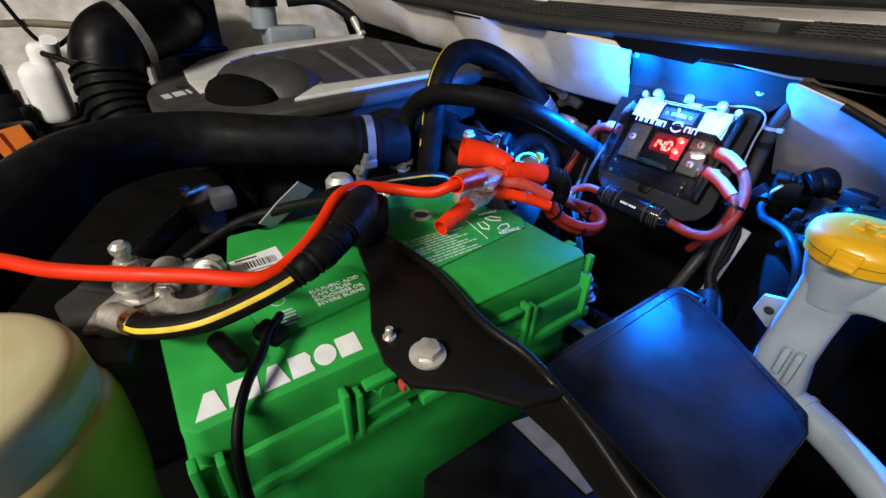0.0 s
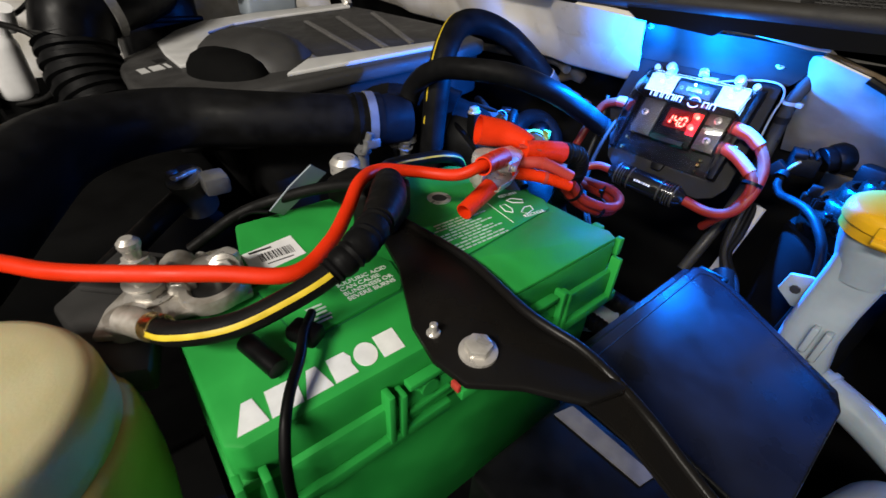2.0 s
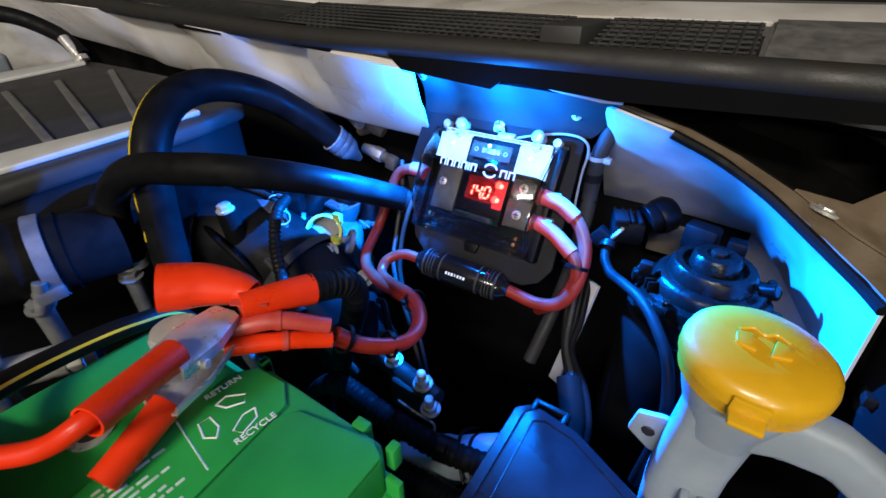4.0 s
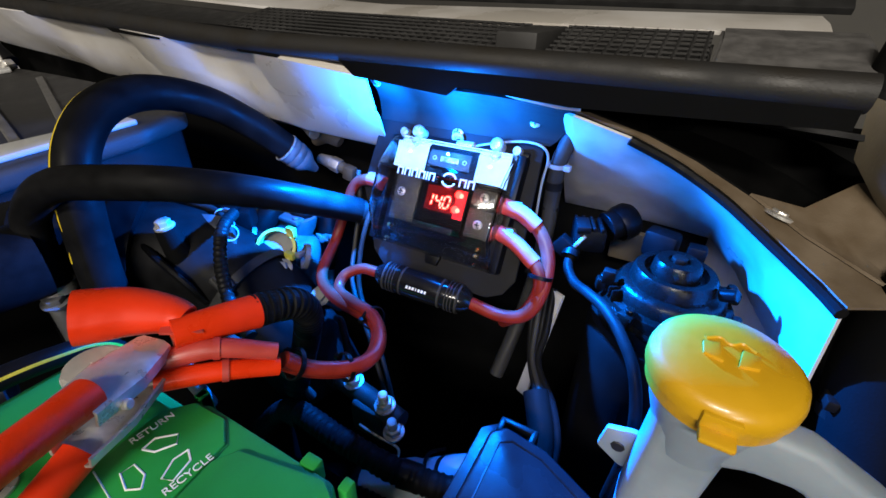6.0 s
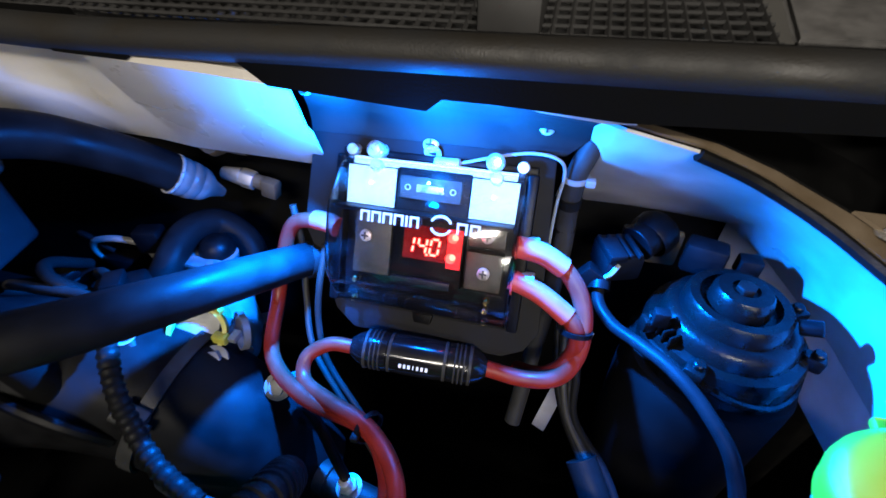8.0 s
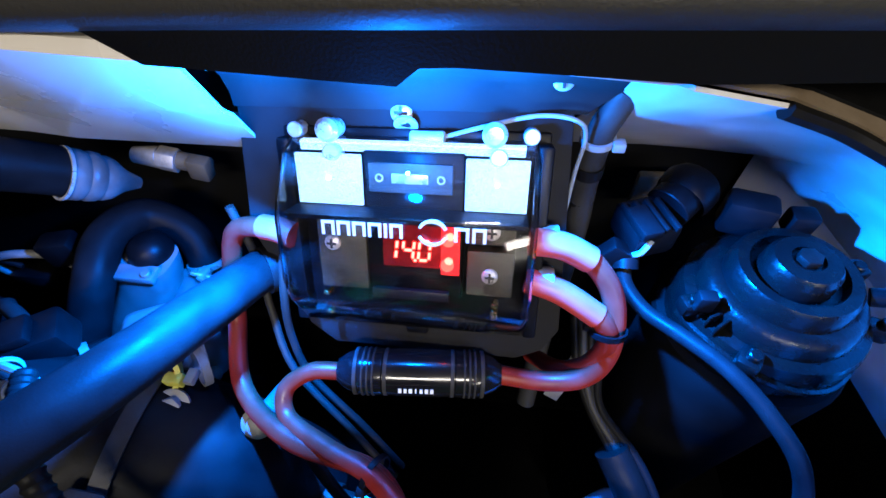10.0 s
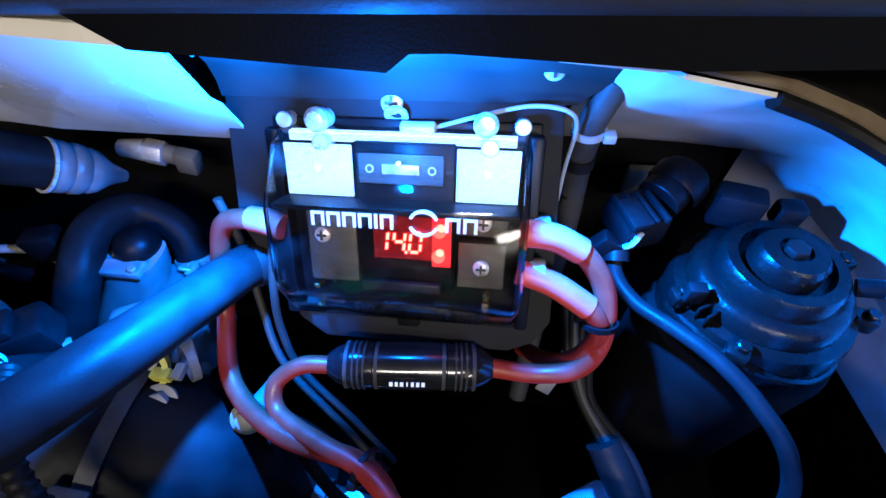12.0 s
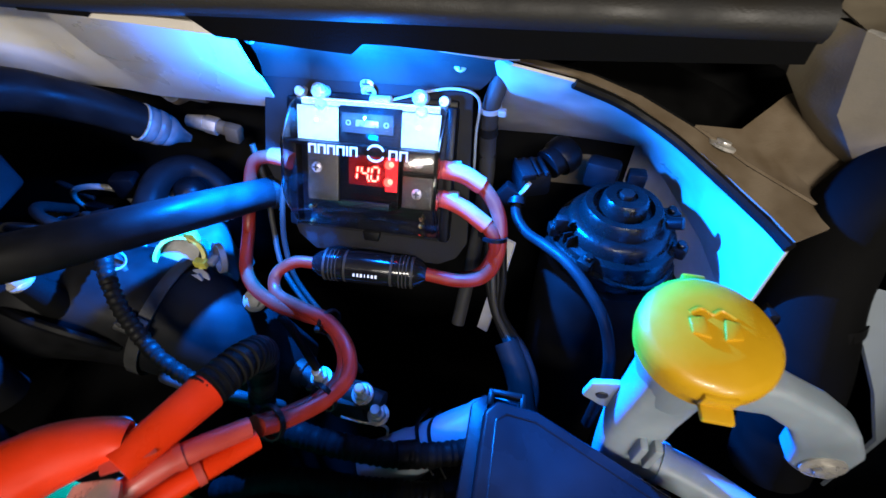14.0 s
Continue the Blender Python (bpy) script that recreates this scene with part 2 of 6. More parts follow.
def lathe(profile, m=None, seg=36):
    """A body turned about z from rows of (radius, height)."""
    bm = bmesh.new()
    rings = []
    for r, z in profile:
        if r < 1e-6:
            rings.append([bm.verts.new((0, 0, z))])
        else:
            rings.append([bm.verts.new((r * math.cos(2 * math.pi * k / seg), r * math.sin(2 * math.pi * k / seg), z)) for k in range(seg)])
    for a, b in zip(rings, rings[1:]):
        for k in range(seg):
            j = (k + 1) % seg
            q = [a[k % len(a)], a[j % len(a)], b[j % len(b)], b[k % len(b)]]
            q = [v for i, v in enumerate(q) if v not in q[:i]]
            if len(q) > 2:
                bm.faces.new(q)
    if m:
        bm.transform(m)
    return bm


def smooth_line(pts, n=10):
    """A curve through the points (Catmull-Rom)."""
    p = [Vector(q) for q in pts]
    p = [2 * p[0] - p[1], *p, 2 * p[-1] - p[-2]]
    out = []
    for i in range(1, len(p) - 2):
        for k in range(n):
            t = k / n
            a, b, c, d = p[i - 1], p[i], p[i + 1], p[i + 2]
            out.append(0.5 * (2 * b + (c - a) * t + (2 * a - 5 * b + 4 * c - d) * t * t + (3 * b - a - 3 * c + d) * t ** 3))
    out.append(p[-2])
    return out


def sweep(pts, r, seg=14, n=10, arc=None, curve=True):
    """A round bar along points; r is a radius or a function of the way along (0 to 1). arc: a strip of its round only, (from, to) in degrees."""
    line = smooth_line(pts, n) if curve else [Vector(q) for q in pts]
    rad = r if callable(r) else (lambda s: r)
    length = [0.0]
    for a, b in zip(line, line[1:]):
        length.append(length[-1] + (b - a).length)
    bm = bmesh.new()
    side, rings = None, []
    for i, q in enumerate(line):
        tan = (line[min(i + 1, len(line) - 1)] - line[max(i - 1, 0)]).normalized()
        if side is None:
            side = tan.cross(Vector((0, 0, 1)) if abs(tan.z) < 0.9 else Vector((1, 0, 0))).normalized()
        side = (side - tan * side.dot(tan)).normalized()
        up = side.cross(tan)
        rr = rad(length[i] / length[-1])
        if arc:
            angs = [radians(arc[0] + (arc[1] - arc[0]) * k / (seg - 1)) for k in range(seg)]
        else:
            angs = [2 * math.pi * k / seg for k in range(seg)]
        rings.append([bm.verts.new(q + rr * (math.cos(a) * side + math.sin(a) * up)) for a in angs])
    for a, b in zip(rings, rings[1:]):
        for k in range(seg - 1 if arc else seg):
            j = (k + 1) % seg
            bm.faces.new((a[k], a[j], b[j], b[k]))
    if not arc:
        bm.faces.new(rings[0][::-1])
        bm.faces.new(rings[-1])
    return bm


def axis(a, b):
    """A frame at a whose z runs to b, and the distance."""
    d = Vector(b) - Vector(a)
    return Matrix.Translation(a) @ d.to_track_quat("Z", "Y").to_matrix().to_4x4(), d.length


def rod(a, b, r, r2=None, seg=20, bev=0.0005):
    m, h = axis(a, b)
    r2 = r if r2 is None else r2
    e = min(bev, r * 0.4)
    return lathe([(0, 0), (r - e, 0), (r, e), (r2, h - e), (r2 - e, h), (0, h)], m, seg)


def hexbolt(at, up, r=0.006, h=0.005, washer=0.0):
    """A hexagon head on a flange."""
    m, _ = axis(at, Vector(at) + Vector(up))
    out = [prism([(r * math.cos(radians(60 * k)), r * math.sin(radians(60 * k))) for k in range(6)], h, m, r * 0.1)]
    if washer:
        out.append(lathe([(0, -0.0005), (washer, -0.0005), (washer, 0.001), (r * 0.9, 0.0018), (0, 0.0018)], m, 24))
    return merge(*out)


def ring(at, d, r, w, t, seg=28):
    """A band round a bar of radius r, w wide and t thick, about the direction d."""
    m, _ = axis(at, Vector(at) + Vector(d))
    return lathe([(r, -w / 2), (r + t, -w / 2), (r + t, w / 2), (r, w / 2), (r, -w / 2)], m, seg)


def sheet(rows, thick, bev=0.0):
    """A surface through a grid of points, given that thickness."""
    bm = bmesh.new()
    vs = [[bm.verts.new(p) for p in row] for row in rows]
    for a, b in zip(vs, vs[1:]):
        for k in range(len(a) - 1):
            bm.faces.new((a[k], a[k + 1], b[k + 1], b[k]))
    bmesh.ops.recalc_face_normals(bm, faces=bm.faces)
    bmesh.ops.solidify(bm, geom=list(bm.faces), thickness=thick)
    if bev:
        bmesh.ops.bevel(bm, geom=[e for e in bm.edges if len(e.link_faces) == 2 and e.calc_face_angle(0) > 0.7], offset=bev, segments=2, affect="EDGES")
    return bm


def shell_tube(pts, r, flat=1.0, t=0.0012, seg=22, n=8):
    """An open-ended soft tube of that wall thickness, flattened about its middle."""
    bm = sweep(pts, r, seg, n)
    caps = [f for f in bm.faces if len(f.verts) > 4]
    bmesh.ops.delete(bm, geom=caps, context="FACES_ONLY")
    zc = sum(v.co.z for v in bm.verts) / len(bm.verts)
    for v in bm.verts:
        v.co.z = zc + (v.co.z - zc) * flat
    bmesh.ops.recalc_face_normals(bm, faces=bm.faces)
    bmesh.ops.solidify(bm, geom=list(bm.faces), thickness=t)
    return bm


def letters(text, size, m, material, name, parent, depth=0.0002):
    cu = bpy.data.curves.new(name, "FONT")
    cu.body, cu.size, cu.extrude = text, size, depth
    tmp = new("tmp", cu)
    me = bpy.data.meshes.new_from_object(tmp)
    bpy.data.objects.remove(tmp)
    bm = bmesh.new()
    bm.from_mesh(me)
    bm.transform(m)
    return part(name, bm, material, parent)


# ---- garage ----
solo("floor", box2((-4, -4, -0.1), (3, 4, 0), 0), M_FLOOR, "grey concrete garage floor with stains", "floor", kind="structure")
solo("ceiling", box2((-4, -4, 2.8), (3, 4, 2.9), 0), M_WALL, "plain pale garage ceiling", "ceiling", kind="structure")
for nm, lo, hi in (("wall_north", (-4, 4, 0), (3, 4.1, 2.8)), ("wall_south", (-4, -4.1, 0), (3, -4, 2.8)), ("wall_west", (-4.1, -4, 0), (-4, 4, 2.8)), ("wall_east", (3, -4, 0), (3.1, 4, 2.8))):
    solo(nm, box2(lo, hi, 0), M_WALL, "plain plastered garage wall", "wall", kind="structure")

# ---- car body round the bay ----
solo("firewall", box2((-1.25, 0.533, 0.45), (0.2, 0.56, 1.04), 0.004), M_DEEP, "near-black firewall behind the engine", "firewall", kind="structure")
solo("undertray", box2((-1.25, -0.75, 0.45), (0.2, 0.53, 0.47), 0.004), M_DEEP, "near-black tray under the engine", "undertray", kind="structure")
solo("wheel_arch", sheet([[(-1.34, -0.7, 1.13), (-1.34, 0.1, 1.15), (-1.34, 0.5, 1.16)], [(-1.22, -0.7, 1.09), (-1.20, 0.1, 1.11), (-1.20, 0.5, 1.12)], [(-1.20, -0.7, 1.06), (-1.185, 0.1, 1.07), (-1.18, 0.5, 1.08)], [(-1.15, -0.7, 1.02), (-1.15, 0.1, 1.03), (-1.13, 0.5, 1.04)], [(-1.12, -0.7, 0.98), (-1.10, 0.1, 0.98), (-1.08, 0.5, 0.98)], [(-1.10, -0.7, 0.90), (-1.05, 0.1, 0.90), (-1.05, 0.5, 0.90)]], 0.004), M_APRON, "white painted far inner wing", "car body", kind="structure")
solo("far_liner", sheet([[(-1.10, -0.75, 0.90), (-1.05, 0.1, 0.90), (-1.05, 0.53, 0.90)], [(-1.0, -0.75, 0.47), (-1.0, 0.1, 0.47), (-1.0, 0.53, 0.47)]], 0.004), M_DEEP, "near-black liner under the far wing", "liner", kind="structure")
solo("near_liner", sheet([[(0.17, -0.75, 0.99), (0.17, 0.2, 1.0), (0.16, 0.50, 1.03)], [(0.18, -0.75, 0.47), (0.18, 0.2, 0.47), (0.18, 0.54, 0.47)]], 0.004), M_DEEP, "near-black liner inside the near wing", "liner", kind="structure")


def rail_row(x, top, bot, push):
    return [(x, 0.455, top + 0.002), (x, 0.412 - push, top), (x, 0.409 - push, top - 0.004), (x, 0.425 - push, (top + bot) / 2 + 0.004), (x, 0.430 - push * 0.5, (top + bot) / 2 - 0.002), (x, 0.448, bot + 0.003), (x, 0.453, bot), (x, 0.475, bot + 0.002)]


cols = [(-1.10, 1.115, 1.060, 0), (-0.95, 1.108, 1.045, 0.0), (-0.80, 1.100, 1.036, 0.006), (-0.72, 1.098, 1.030, 0.006), (-0.69, 1.097, 1.024, -0.010), (-0.56, 1.090, 1.020, -0.010), (-0.53, 1.088, 1.014, 0.004), (-0.465, 1.084, 1.010, 0.004), (-0.44, 1.083, 1.007, -0.010), (-0.37, 1.080, 1.004, -0.010), (-0.345, 1.078, 1.001, 0.003), (-0.29, 1.074, 1.000, 0.003), (-0.2455, 1.069, 0.999, 0.002)]
rail = [rail_row(*c) for c in cols]
rail[-1] = [(-0.232 - 0.0145 * max(0.0, (1.066 - z) / 0.067), y, z) for x, y, z in rail[-1]]
solo("cowl_rail", sheet(rail, 0.0015), M_WHITE, "white painted cowl rail with pressed steps below the seal", "car body", kind="structure")

# inner wing, with its flange
top = [(-0.083, 0.414, 1.057), (-0.050, 0.424, 1.046), (-0.022, 0.428, 1.034), (0.006, 0.418, 1.022), (0.030, 0.402, 1.010), (0.050, 0.380, 1.002), (0.057, 0.366, 1.000)]
low = [(-0.090, 0.530, 0.952), (-0.050, 0.530, 0.952), (-0.020, 0.529, 0.951), (0.017, 0.527, 0.949), (0.035, 0.490, 0.945), (0.055, 0.435, 0.935), (0.062, 0.368, 0.930)]
low2 = [(-0.090, 0.531, 0.90), (-0.050, 0.531, 0.90), (-0.020, 0.530, 0.90), (0.017, 0.528, 0.90), (0.036, 0.491, 0.895), (0.056, 0.436, 0.89), (0.064, 0.366, 0.89)]
top0, low0 = [(-0.096, 0.432, 1.054)] + top, [(-0.104, 0.530, 0.952)] + low
mid0 = [tuple(Vector(a).lerp(Vector(b), 0.5)) for a, b in zip(top0, low0)]
solo("inner_wing", sheet([top0, mid0, low0], 0.0015), M_APRON, "pale painted inner wing panel with a folded seam", "car body", kind="structure")
solo("wing_apron", sheet([low[3:], low2[3:]], 0.0015), M_APRON, "pale painted wheel apron lit blue", "car body", kind="structure")
WIDE = (0.008, 0.009, 0.010, 0.013, 0.018, 0.030, 0.040)
outer = [(x + w * 0.8, y + w * 0.6, z - w * 0.1) for w, (x, y, z) in zip(WIDE, top)]
out2 = [(x + 0.010, y + 0.016, z - 0.012) for x, y, z in outer]
out3 = [(x + 0.045, y + 0.045, z - 0.004) for x, y, z in out2]
out4 = [(x + 0.012, y + 0.01, z + 0.02) for x, y, z in out3]
solo("wing_flange", sheet([[(x, y, z + 0.002) for x, y, z in top], [(x, y, z + 0.002) for x, y, z in outer]], 0.0015), M_FLANGE, "dusty beige painted wing flange with bolts", "car body", kind="structure")
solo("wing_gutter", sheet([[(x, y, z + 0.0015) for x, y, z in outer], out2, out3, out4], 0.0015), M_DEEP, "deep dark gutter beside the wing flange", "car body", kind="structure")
hb = outer[3:]
fade = [1.0, 0.9, 0.55, 0.3]
solo("hinge_base", sheet([[(x, y, z + 0.004) for x, y, z in hb], [(x + 0.028 * f, y + 0.012 * f, z - 0.003) for (x, y, z), f in zip(hb, fade)], [(x + 0.05 * f, y + 0.03 * f, z + 0.010 * f) for (x, y, z), f in zip(hb, fade)], [(x + 0.085 * f, y + 0.05 * f, z + 0.012 * f) for (x, y, z), f in zip(hb, fade)]], 0.0015), M_FLANGE, "dusty beige hinge base beside the wing flange", "car body", kind="structure")
solo("wing_edge", sweep([(x - 0.001, y - 0.001, z - 0.0015) for x, y, z in top[1:]], 0.0030, 8, 6), M_RUBBER, "thin black sealer bead along the wing flange", "trim", kind="structure")
wing = [(0.10, 0.62, 1.06), (0.13, 0.50, 1.04), (0.16, 0.40, 1.02), (0.19, 0.25, 1.0), (0.21, 0.0, 0.99)]
solo("outer_wing", sheet([[(x, y, z) for x, y, z in wing], [(x + 0.05, y, z + 0.01) for x, y, z in wing], [(x + 0.1, y, z - 0.08) for x, y, z in wing]], 0.0015), M_DIRT, "dark beige outer wing edge", "car body", kind="structure")

solo("cowl_end_strip", sheet([[(x, 0.4085, 1.071) for x in (-0.161, -0.149, -0.143, -0.118, -0.092, -0.080)], [(x, 0.4085 + dy, z) for x, dy, z in ((-0.161, 0.011, 1.0650), (-0.149, 0.011, 1.0652), (-0.143, 0.008, 1.0660), (-0.118, 0.001, 1.0630), (-0.092, 0.002, 1.0600), (-0.080, 0.004, 1.0598))]], 0.0012), M_WHITE, "white painted cowl end strip below the seal", "car body", kind="structure")
# cowl top
lip = [(-1.10, 1.125), (-0.95, 1.115), (-0.70, 1.098), (-0.56, 1.086), (-0.545, 1.080), (-0.47, 1.077), (-0.458, 1.086), (-0.37, 1.084), (-0.362, 1.074), (-0.318, 1.072), (-0.310, 1.079), (-0.254, 1.0745), (-0.241, 1.0650), (-0.166, 1.0595), (-0.159, 1.0650), (-0.148, 1.0652), (-0.118, 1.0635), (-0.086, 1.0615), (-0.04, 1.063), (0.04, 1.066)]


def seal_h(x):
    return 1.089 + max(0, -0.35 - x) * 0.045


cowl = thing("cowl_trim", (-0.5, 0.45, 1.06), "black plastic cowl trim with a rubber seal and grille", "cowl trim", kind="structure")
part("lip", sheet([[(x, 0.4065, seal_h(x) - 0.006) for x, z in lip], [(x, 0.4065, z + 0.002) for x, z in lip], [(x, 0.409, z + 0.002) for x, z in lip], [(x, 0.43, z + 0.006) for x, z in lip]], 0.0012), M_DEEP, cowl)
xs = [-1.1, -0.9, -0.7, -0.5, -0.35, -0.2, -0.1, 0.0, 0.042]
part("seal", sweep([(x, 0.411, seal_h(x) - 0.007) for x in xs], 0.0085, 14, 6), M_DUST, cowl, "dusty black rubber seal")
part("seal_foot", sweep([(x, 0.4075, seal_h(x) - 0.010) for x in xs], 0.0028, 10, 6), M_RUBBER, cowl)
part("shelf", sheet([[(x, 0.418, seal_h(x) - 0.006) for x in xs], [(x, 0.452, seal_h(x) - 0.007) for x in xs], [(x, 0.456, seal_h(x) - 0.011) for x in xs]], 0.002), M_BLACK, cowl)
# black sheet close under the bars paints the dark behind the grille
part("grille_floor", sheet([[(x, 0.455, seal_h(x) - 0.016) for x in xs[:-2] + [-0.022]], [(x, 0.535, seal_h(x)) for x in xs[:-2] + [-0.022]]], 0.002), M_INK_HOLE, cowl)
bars = []
x = -0.46
while x < -0.024:
    if not -0.155 < x < -0.125:
        bars.append(sweep([(x, 0.456, seal_h(x) - 0.010), (x, 0.532, seal_h(x) + 0.0075)], 0.0016, 4, 1, curve=False))
    x += 0.0085
part("grille_bars", merge(*bars), M_GREY, cowl)
bars = []
for k in range(9):
    y, dz = 0.459 + 0.009 * k, -0.010 + 0.0175 * (0.003 + 0.009 * k) / 0.076
    for a, b in ((-0.46, -0.155), (-0.125, -0.024)):
        bars.append(sweep([(a, y, seal_h(a) + dz), (b, y, seal_h(b) + dz)], 0.0012, 4, 1, curve=False))
part("grille_slats", merge(*bars), M_GREY, cowl)
part("grille_bridge", box2((-0.155, 0.455, 1.078), (-0.125, 0.534, 1.0965), 0.002), M_GREY, cowl)
part("blank_plate", sheet([[(-0.022, 0.455, 1.083), (0.055, 0.455, 1.083)], [(-0.020, 0.500, 1.096), (0.058, 0.50, 1.096)], [(-0.02, 0.535, 1.10), (0.06, 0.535, 1.10)]], 0.004, 0.002), M_RIBGREY, cowl, "smooth grey end plate")
part("rear_strip", sheet([[(x, 0.535, seal_h(x) + 0.009) for x in xs], [(x, 0.560, seal_h(x) + 0.0145) for x in xs], [(x, 0.60, seal_h(x) + 0.018) for x in xs]], 0.003), M_WHITE, cowl, "pale strip at the windscreen's foot")
part("side_trim", sheet([[(-0.09, 0.440, 1.066), (0.0, 0.440, 1.062), (0.06, 0.45, 1.057)], [(-0.09, 0.500, 1.052), (0.02, 0.50, 1.047), (0.08, 0.49, 1.042)]], 0.003), M_BLACK, cowl)
solo("windscreen", sheet([[(-1.1, 0.605, 1.135), (-0.5, 0.605, 1.118), (0.06, 0.605, 1.112)], [(-1.1, 1.2, 1.52), (-0.5, 1.2, 1.5), (0.06, 1.2, 1.49)]], 0.005), M_INK_HOLE, "dark windscreen above the cowl", "windscreen", kind="structure")

# ---- battery ----
bat = thing("car_battery", (-0.188, 0.085, 0.75), "bright green car battery with white lettering and warning plates", "battery")
part("case", box2((-0.269, -0.043, 0.75), (-0.107, 0.213, 0.918), 0.004), M_GREEN, bat)
part("tray", box2((-0.283, -0.057, 0.735), (-0.093, 0.227, 0.765), 0.004), M_BLACK, bat)
part("lid", prism([(-0.275, -0.048), (-0.100, -0.048), (-0.100, 0.219), (-0.275, 0.219)], 0.022, Matrix.Translation((0, 0, 0.905)), 0.003), M_GREEN, bat)
part("lid_top", prism([(-0.271, 0.008), (-0.228, -0.002), (-0.198, -0.002), (-0.192, -0.046), (-0.109, -0.046), (-0.104, -0.040), (-0.104, 0.211), (-0.110, 0.217), (-0.186, 0.217), (-0.196, 0.207), (-0.262, 0.205), (-0.271, 0.196)], 0.026, Matrix.Translation((0, 0, 0.924)), 0.0025), M_GREEN, bat)
part("flange", merge(box2((-0.104, -0.050, 0.898), (-0.0965, 0.060, 0.906), 0.0012), box2((-0.104, 0.068, 0.898), (-0.0965, 0.221, 0.906), 0.0012)), M_GREEN, bat)
for k, y in enumerate((-0.046, -0.036, 0.022, 0.029, 0.150, 0.157, 0.212)):
    part("rib", box2((-0.104, y - 0.0018, 0.902), (-0.0960, y + 0.0018, 0.938 - 0.004 * (k % 2)), 0.0008), M_GREEN, bat)
for a, b in ((0.033, 0.060), (0.120, 0.146)):
    part("handle_slot", merge(box2((-0.104, a, 0.932), (-0.0975, b, 0.936), 0.001), box2((-0.104, a, 0.914), (-0.0975, b, 0.918), 0.001), rod((-0.103, (a + b) / 2, 0.925), (-0.0985, (a + b) / 2, 0.925), 0.0055)), M_GREEN, bat)
for y in (0.150, 0.185, 0.205):
    part("lug", box2((-0.108 - 0.09 * (y < 0.2), 0.216, 0.935), (-0.103 - 0.09 * (y < 0.2), 0.222, 0.949), 0.001), M_GREEN, bat)
part("lug", box2((-0.128, 0.216, 0.938), (-0.120, 0.222, 0.9505), 0.001), M_GREEN, bat)
rear = [(-0.193, 0.110), (-0.186, 0.101), (-0.156, 0.104), (-0.149, 0.111), (-0.160, 0.206), (-0.171, 0.214), (-0.190, 0.213), (-0.199, 0.203)]
front = [(-0.190, -0.004), (-0.146, 0.0), (-0.141, 0.008), (-0.146, 0.060), (-0.152, 0.066), (-0.172, 0.070), (-0.182, 0.066), (-0.190, 0.055)]
plates = []
for nm, poly in (("label_plate", rear), ("label_plate", front)):
    cx, cy = sum(p[0] for p in poly) / 8, sum(p[1] for p in poly) / 8
    groove = part("plate_groove", prism([(cx + 1.035 * (x - cx), cy + 1.02 * (y - cy)) for x, y in poly], 0.0006, Matrix.Translation((0, 0, 0.9499)), 0), M_GREEN2, bat)
    plates.append(part(nm, prism(poly, 0.0022, Matrix.Translation((0, 0, 0.9500)), 0.0006), M_GREEN, bat, "raised plate with pale printing"))
ZP = 0.9524
TEXT = Matrix.Rotation(radians(90), 4, "Z")
# printed rows on the rear plate
for k in range(11):
    x, yy, words = -0.1885 + 0.0033 * k, 0.112 + 0.004 * (k < 2) + 0.010 * (k % 4 == 3), []
    while yy < 0.152 + 0.006 * math.sin(k * 2.1):
        w = random.uniform(0.002, 0.007)
        words.append(box2((x, yy, ZP - 0.0002), (x + 0.0014, yy + w, ZP), 0))
        yy += w + 0.0011
    part("printed_line", merge(*words), M_PRINT, plates[0])
for k in range(3):
    a = radians(120 * k + 20)
    c = Vector((-0.176 + 0.0085 * math.cos(a), 0.187 + 0.0085 * math.sin(a), 0))
    d = Vector((-math.sin(a), math.cos(a), 0))
    e = Vector((math.cos(a), math.sin(a), 0))
    loop = [c + 0.007 * d, c + 0.003 * d + 0.004 * e, c - 0.006 * d + 0.003 * e, c - 0.006 * d - 0.002 * e, c + 0.002 * d - 0.003 * e, c + 0.007 * d]
    part("recycle_arrow", sweep([(p.x, p.y, ZP - 0.0002) for p in loop], 0.0005, 5, 1, curve=False), M_WPRINT, plates[0])
letters("RETURN", 0.0048, Matrix.Translation((-0.193, 0.186, ZP - 0.0001)) @ Matrix.Rotation(radians(84), 4, "Z"), M_WPRINT, "small_print", plates[0])
letters("RECYCLE", 0.0048, Matrix.Translation((-0.160, 0.180, ZP - 0.0001)) @ Matrix.Rotation(radians(84), 4, "Z"), M_WPRINT, "small_print", plates[0])
part("print_line", sweep([(-0.194, 0.172, ZP - 0.0002), (-0.160, 0.167, ZP - 0.0002)], 0.0004, 4, 1, curve=False), M_PRINT, plates[0])
# printed rows on the front plate
for k, t in enumerate(("SULFURIC ACID", "CAN CAUSE", "BLINDNESS OR", "SEVERE BURNS")):
    letters(t, 0.0046, Matrix.Translation((-0.1665 + 0.0045 * k, 0.032, ZP - 0.0001)) @ TEXT, M_WPRINT, "small_print", plates[1])
for k in range(5):
    part("print_bar", box2((-0.160 + 0.003 * k, 0.010, ZP - 0.0002), (-0.1585 + 0.003 * k, 0.019 + 0.001 * (k % 2), ZP), 0), M_PRINT, plates[1])
part("print_ring", ring((-0.170, 0.014, ZP - 0.0001), (0, 0, 1), 0.0036, 0.0003, 0.0006), M_PRINT, plates[1])
